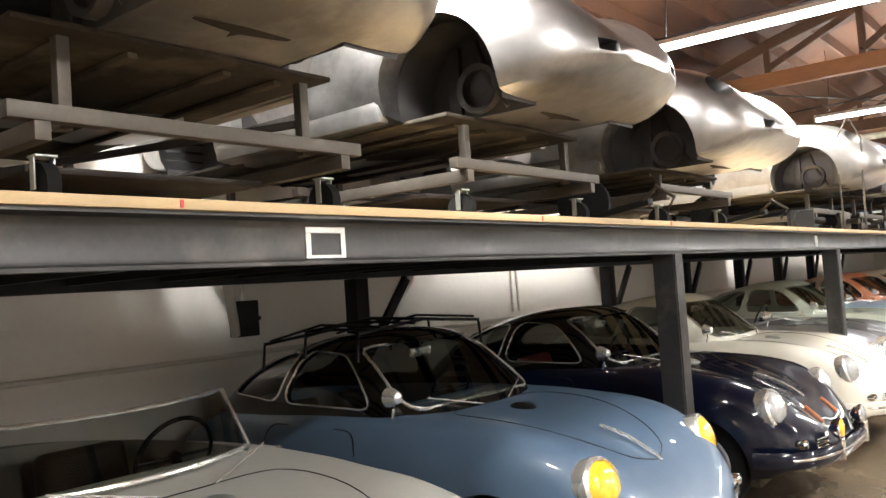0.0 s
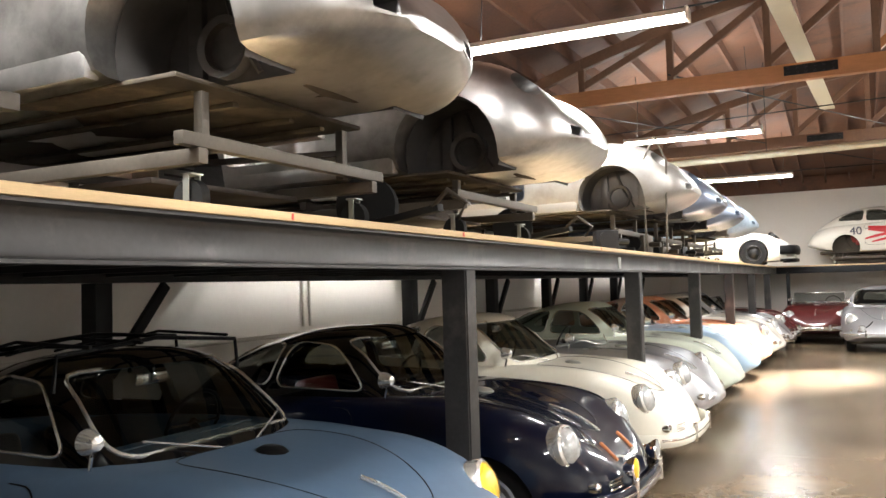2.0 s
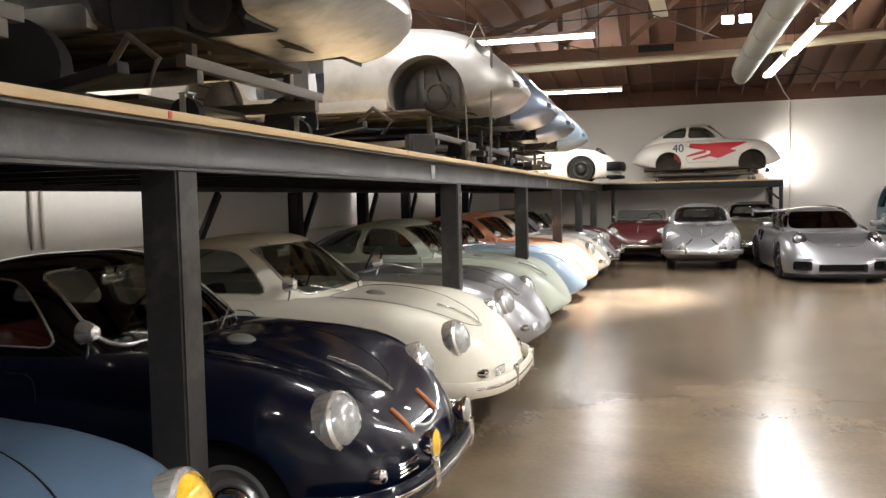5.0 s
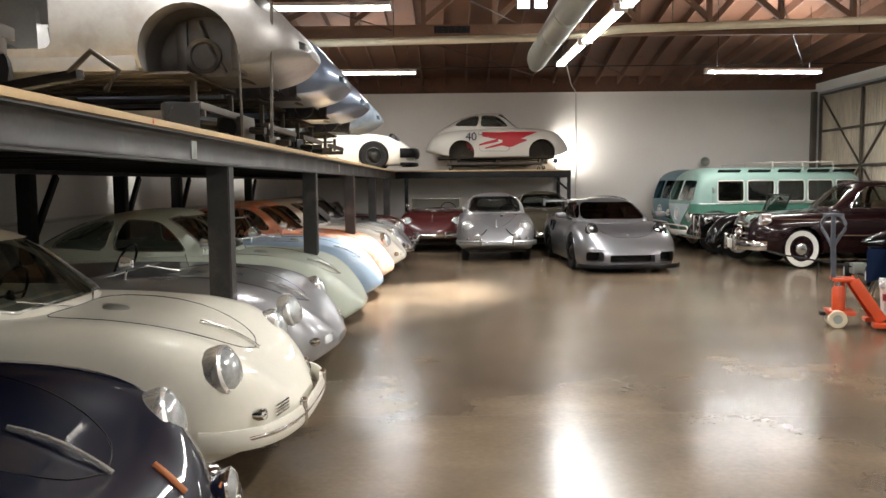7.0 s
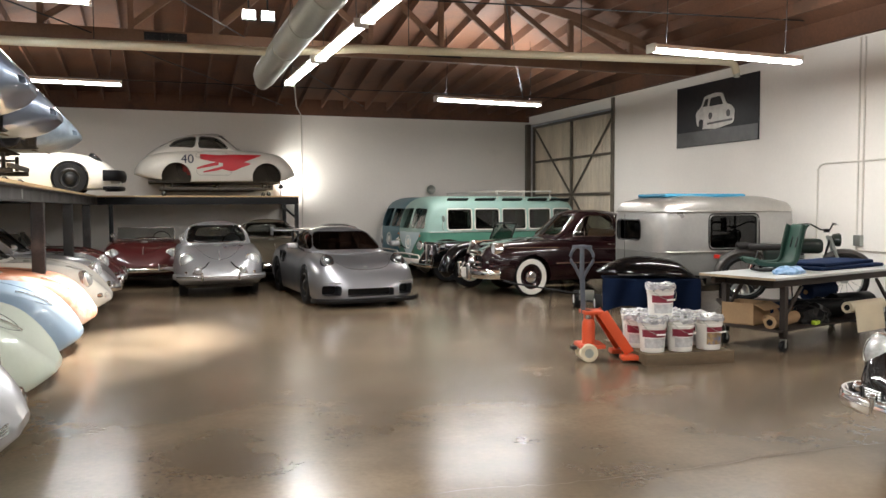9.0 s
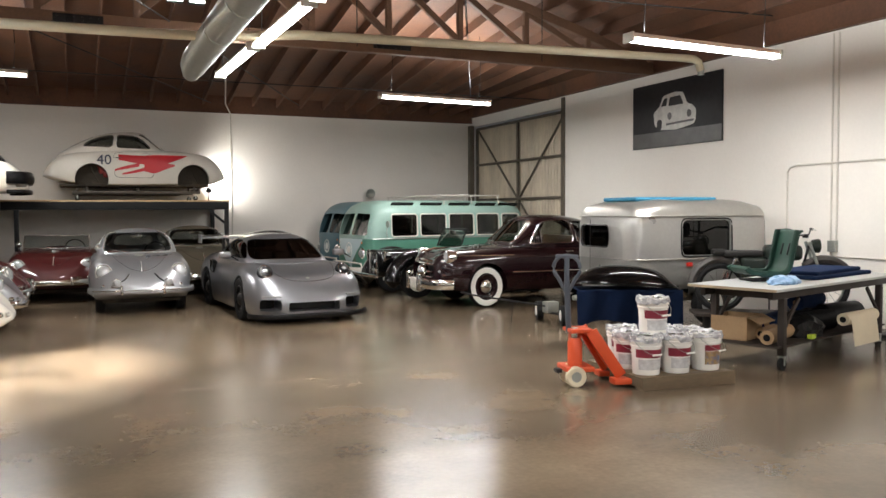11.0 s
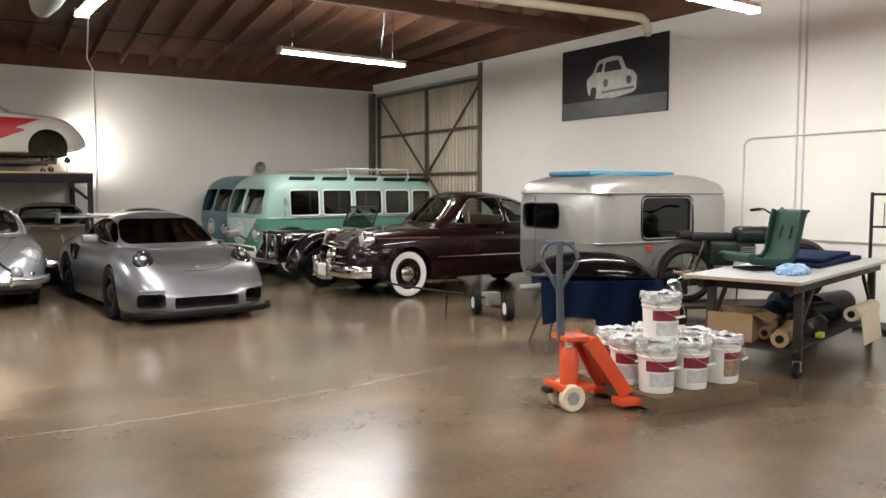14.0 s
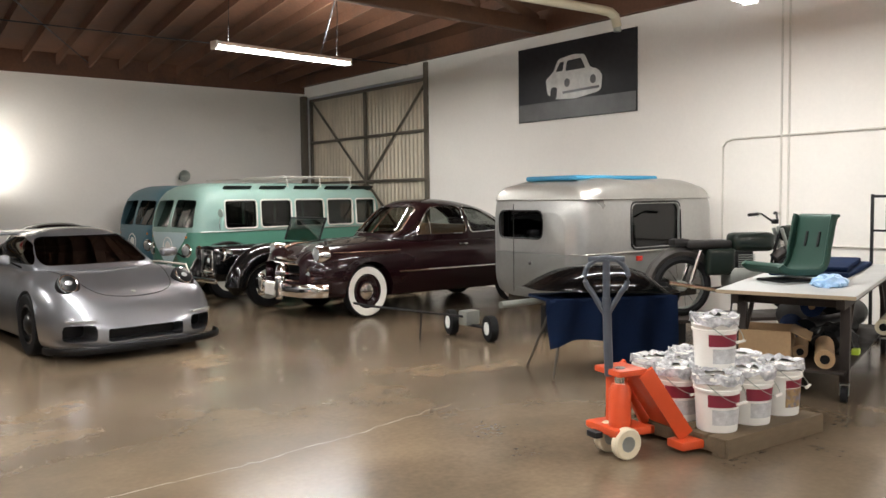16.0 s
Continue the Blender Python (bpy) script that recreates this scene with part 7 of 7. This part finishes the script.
def motorcycle(at):
    m = thing("motorcycle", at, "old dark motorcycle with knobbly tyres and wide bars", "motorcycle")
    for x in (0.7, -0.68):
        w = part("tyre", lathe([(0.26, -0.045), (0.30, -0.06), (0.34, -0.045), (0.345, 0), (0.34, 0.045), (0.30, 0.06), (0.26, 0.045)], 36, caps=False), "rubber", m, "knobbly black tyre", pose(x, 0, 0.345))
        part("rim", lathe([(0.255, -0.03), (0.265, -0.03), (0.265, 0.03), (0.255, 0.03)], 32, caps=False), "galv", w)
        for k in range(14):
            a = k * math.pi / 7
            part("spoke", tube([(0.04 * math.cos(a + 0.5), 0.03 * (-1) ** k, 0.04 * math.sin(a + 0.5)), (0.26 * math.cos(a), 0, 0.26 * math.sin(a))], 0.003, 4), "chrome", w)
        part("hub", lathe([(0.06, -0.05), (0.06, 0.05)], 16), "galv", w)
    bars = pose(0.44, 0, 0.07, 0, 0, -48) @ pose(-0.44, 0, 0)
    for s in (-1, 1):
        part("fork_leg", tube([(0.7, s * 0.09, 0.345), (0.48, s * 0.09, 0.98)], 0.022, 8), "galv", m)
        part("shock", tube([(-0.62, s * 0.1, 0.37), (-0.5, s * 0.11, 0.75)], 0.028, 8), "chrome", m)
        part("grip", tube([(0.36, s * 0.28, 1.08), (0.30, s * 0.42, 1.07)], 0.018, 8), "black", m, at=bars)
        part("lever", tube([(0.38, s * 0.24, 1.08), (0.38, s * 0.38, 1.06)], 0.006, 6), "galv", m, at=bars)
    part("handlebar", tube([(0.32, -0.4, 1.075), (0.38, -0.25, 1.08), (0.44, -0.1, 1.0), (0.44, 0.1, 1.0), (0.38, 0.25, 1.08), (0.32, 0.4, 1.075)], 0.012, 8), "black", m, at=bars)
    part("headlamp", lathe([(0.02, -0.1), (0.085, -0.06), (0.1, 0.02), (0.09, 0.04), (0.001, 0.05)], 20, "x"), "bike_green", m, at=pose(0.60, 0, 0.92))
    part("gauge", lathe([(0.04, 0), (0.042, 0.05), (0.001, 0.055)], 16, "z"), "black", m, at=pose(0.46, 0.02, 1.03))
    part("fuel_tank", block(-0.1, 0.4, -0.13, 0.13, 0.72, 0.94, 0.08, segs=3), "bike_green", m)
    part("saddle", joined(block(-0.65, -0.12, -0.12, 0.12, 0.76, 0.86, 0.04, segs=3), block(-0.8, -0.6, -0.1, 0.1, 0.79, 0.88, 0.04)), "leather_black", m)
    eng = part("engine", block(-0.15, 0.25, -0.14, 0.14, 0.3, 0.55, 0.05), "galv", m)
    for k in range(6):
        part("cooling_fin", block(-0.05, 0.15, -0.12, 0.12, 0.556 + k * 0.025, 0.568 + k * 0.025), "galv", eng)
    part("frame", tube([(0.5, 0, 0.92), (0.35, 0, 0.35), (-0.3, 0, 0.3), (-0.68, 0, 0.345), (-0.5, 0, 0.78), (0.4, 0, 0.8)], 0.018, 8), "iron", m)
    for x, a0, a1 in ((0.7, 0.5, 2.3), (-0.68, 0.9, 3.0)):
        part("mudguard", tube([(x + 0.39 * math.cos(a), 0, 0.345 + 0.39 * math.sin(a)) for a in np.linspace(a0, a1, 12)], 0.06, 8, flat=1.0), "wellmetal", m)
    part("side_cover", block(-0.42, -0.08, -0.13, 0.13, 0.46, 0.77, 0.05, segs=3), "bike_green", m)
    part("air_box", block(-0.2, 0.14, -0.11, 0.11, 0.5, 0.74, 0.03), "black", m)
    part("exhaust", tube([(0.2, -0.15, 0.45), (0.3, -0.17, 0.3), (-0.2, -0.18, 0.28), (-0.9, -0.18, 0.4)], 0.025, 8), "chrome", m)
    part("side_stand", tube([(0.0, 0.08, 0.3), (0.05, 0.25, 0.0)], 0.01, 6), "iron", m)
    return m


lift = thing("bike_lift", pose(8.15, 14.8, 0, 0, 0, -32), "low dark steel motorcycle lift", "motorcycle lift")
part("deck", block(-1.05, 1.05, -0.3, 0.3, 0.22, 0.26, 0.006), "rust_bar", lift)
for lx in (-0.8, 0.8):
    part("foot", block(lx - 0.06, lx + 0.06, -0.28, 0.28, 0, 0.219, 0.006), "iron", lift)
motorcycle(pose(8.15, 14.8, 0.262, 0, 0, -32))

# black fender on a cloth-covered stand
fe = thing("car_fender", pose(5.62, 14.7, 0.72, 0, 0, -24), "glossy black loose car fender lying on the stand", "car fender")
rows = []
for t in np.linspace(-1, 1, 22):
    x = t * 0.72
    crown = 0.24 * (1 - abs(t) ** 2.4) + (-0.3 * max(0, t - 0.55) if t > 0.55 else 0)
    w = 0.34 * (1 - 0.4 * abs(t) ** 3)
    rows.append([(x, w * math.cos(a), 0.0 + crown * math.sin(a) ** 0.7 + 0.04 * (1 - t)) for a in np.linspace(0, math.pi, 13)])
fb = bmesh.new()
vv = [[fb.verts.new(p) for p in r] for r in rows]
for a, b in zip(vv, vv[1:]):
    for k in range(12):
        fb.faces.new((a[k], a[k + 1], b[k + 1], b[k]))
bmesh.ops.solidify(fb, geom=fb.faces[:], thickness=0.006)
part("skin", fb, P["black"], fe)
stn = thing("trestle_stand", pose(5.62, 14.7, 0, 0, 0, -24), "folding steel stand draped with a navy blue cloth", "stand")
for x in (-0.5, 0.45):
    for s in (-1, 1):
        part("leg", tube([(x - 0.12, s * 0.32, 0), (x + 0.1, s * 0.12, 0.7)], 0.014, 8), "raw_bar", stn)
part("top", block(-0.62, 0.6, -0.28, 0.28, 0.69, 0.715, 0.004), "denim", stn)
drape = bmesh.new()
g = [[drape.verts.new((x, -0.29 - 0.05 * v + 0.035 * math.sin(x * 17 + v * 2), 0.715 - v * (0.42 + 0.24 * (x > -0.1) + 0.06 * math.sin(x * 5)))) for x in np.linspace(-0.66, 0.62, 40)] for v in np.linspace(0, 1, 12)]
for a, b in zip(g, g[1:]):
    for k in range(39):
        drape.faces.new((a[k], a[k + 1], b[k + 1], b[k]))
bmesh.ops.solidify(drape, geom=drape.faces[:], thickness=0.004)
part("drape", drape, "denim", stn, "hanging navy cloth with soft folds")

# small two-wheeled tow dolly
dl = thing("tow_dolly", pose(5.85, 16.85, 0, 0, 0, 0), "small trailer mover with two white-hubbed tyres and long tow handle", "trailer dolly")
for y in (-0.36, 0.33):
    w = part("tyre", lathe([(0.07, -0.045), (0.10, -0.055), (0.145, -0.045), (0.15, 0), (0.145, 0.045), (0.10, 0.055), (0.07, 0.045)], 28), "rubber", dl, at=pose(0, y, 0.15, 0, 0, 70))
    part("hub", lathe([(0.075, -0.052), (0.075, 0.052), (0.03, 0.058), (0.001, 0.058)], 20), "white_enamel", w)
part("axle", tube([(0, -0.36, 0.15), (0, 0.33, 0.15)], 0.018, 8), "iron", dl)
part("ball_mount", block(-0.09, 0.12, -0.05, 0.1, 0.15, 0.32, 0.02), "galv", dl)
part("tow_handle", tube([(-0.05, 0, 0.25), (-1.05, 0.55, 0.42), (-1.2, 0.62, 0.46)], 0.014, 8), "iron", dl)
part("prop", tube([(-0.5, 0.27, 0.33), (-0.52, 0.28, 0)], 0.012, 6), "iron", dl)

# slim steel stand by the wall
ss = thing("sewing_rack", pose(9.15, 13.75, 0, 0, 0, 0), "slim black steel rack with a spool arm", "rack")
for y in (0.0, -0.75):
    part("upright", block(-0.015, 0.015, y - 0.015, y + 0.015, 0.05, 1.62, 0.003), "iron", ss)
part("top_bar", block(-0.015, 0.015, -0.735, -0.016, 1.58, 1.61, 0.003), "iron", ss)
part("arm", block(-0.012, 0.012, -0.735, -0.016, 1.20, 1.225, 0.003), "iron", ss)
part("base", block(-0.25, 0.25, -0.8, 0.05, 0, 0.05, 0.01), "iron", ss)
part("spool", lathe([(0.06, 0), (0.06, 0.2), (0.03, 0.24), (0.001, 0.24)], 16, "z"), "black", ss, at=pose(0, -0.35, 1.226))
part("spool_pin", tube([(0, -0.15, 1.225), (0, -0.15, 1.5)], 0.006, 6), "raw_bar", ss)
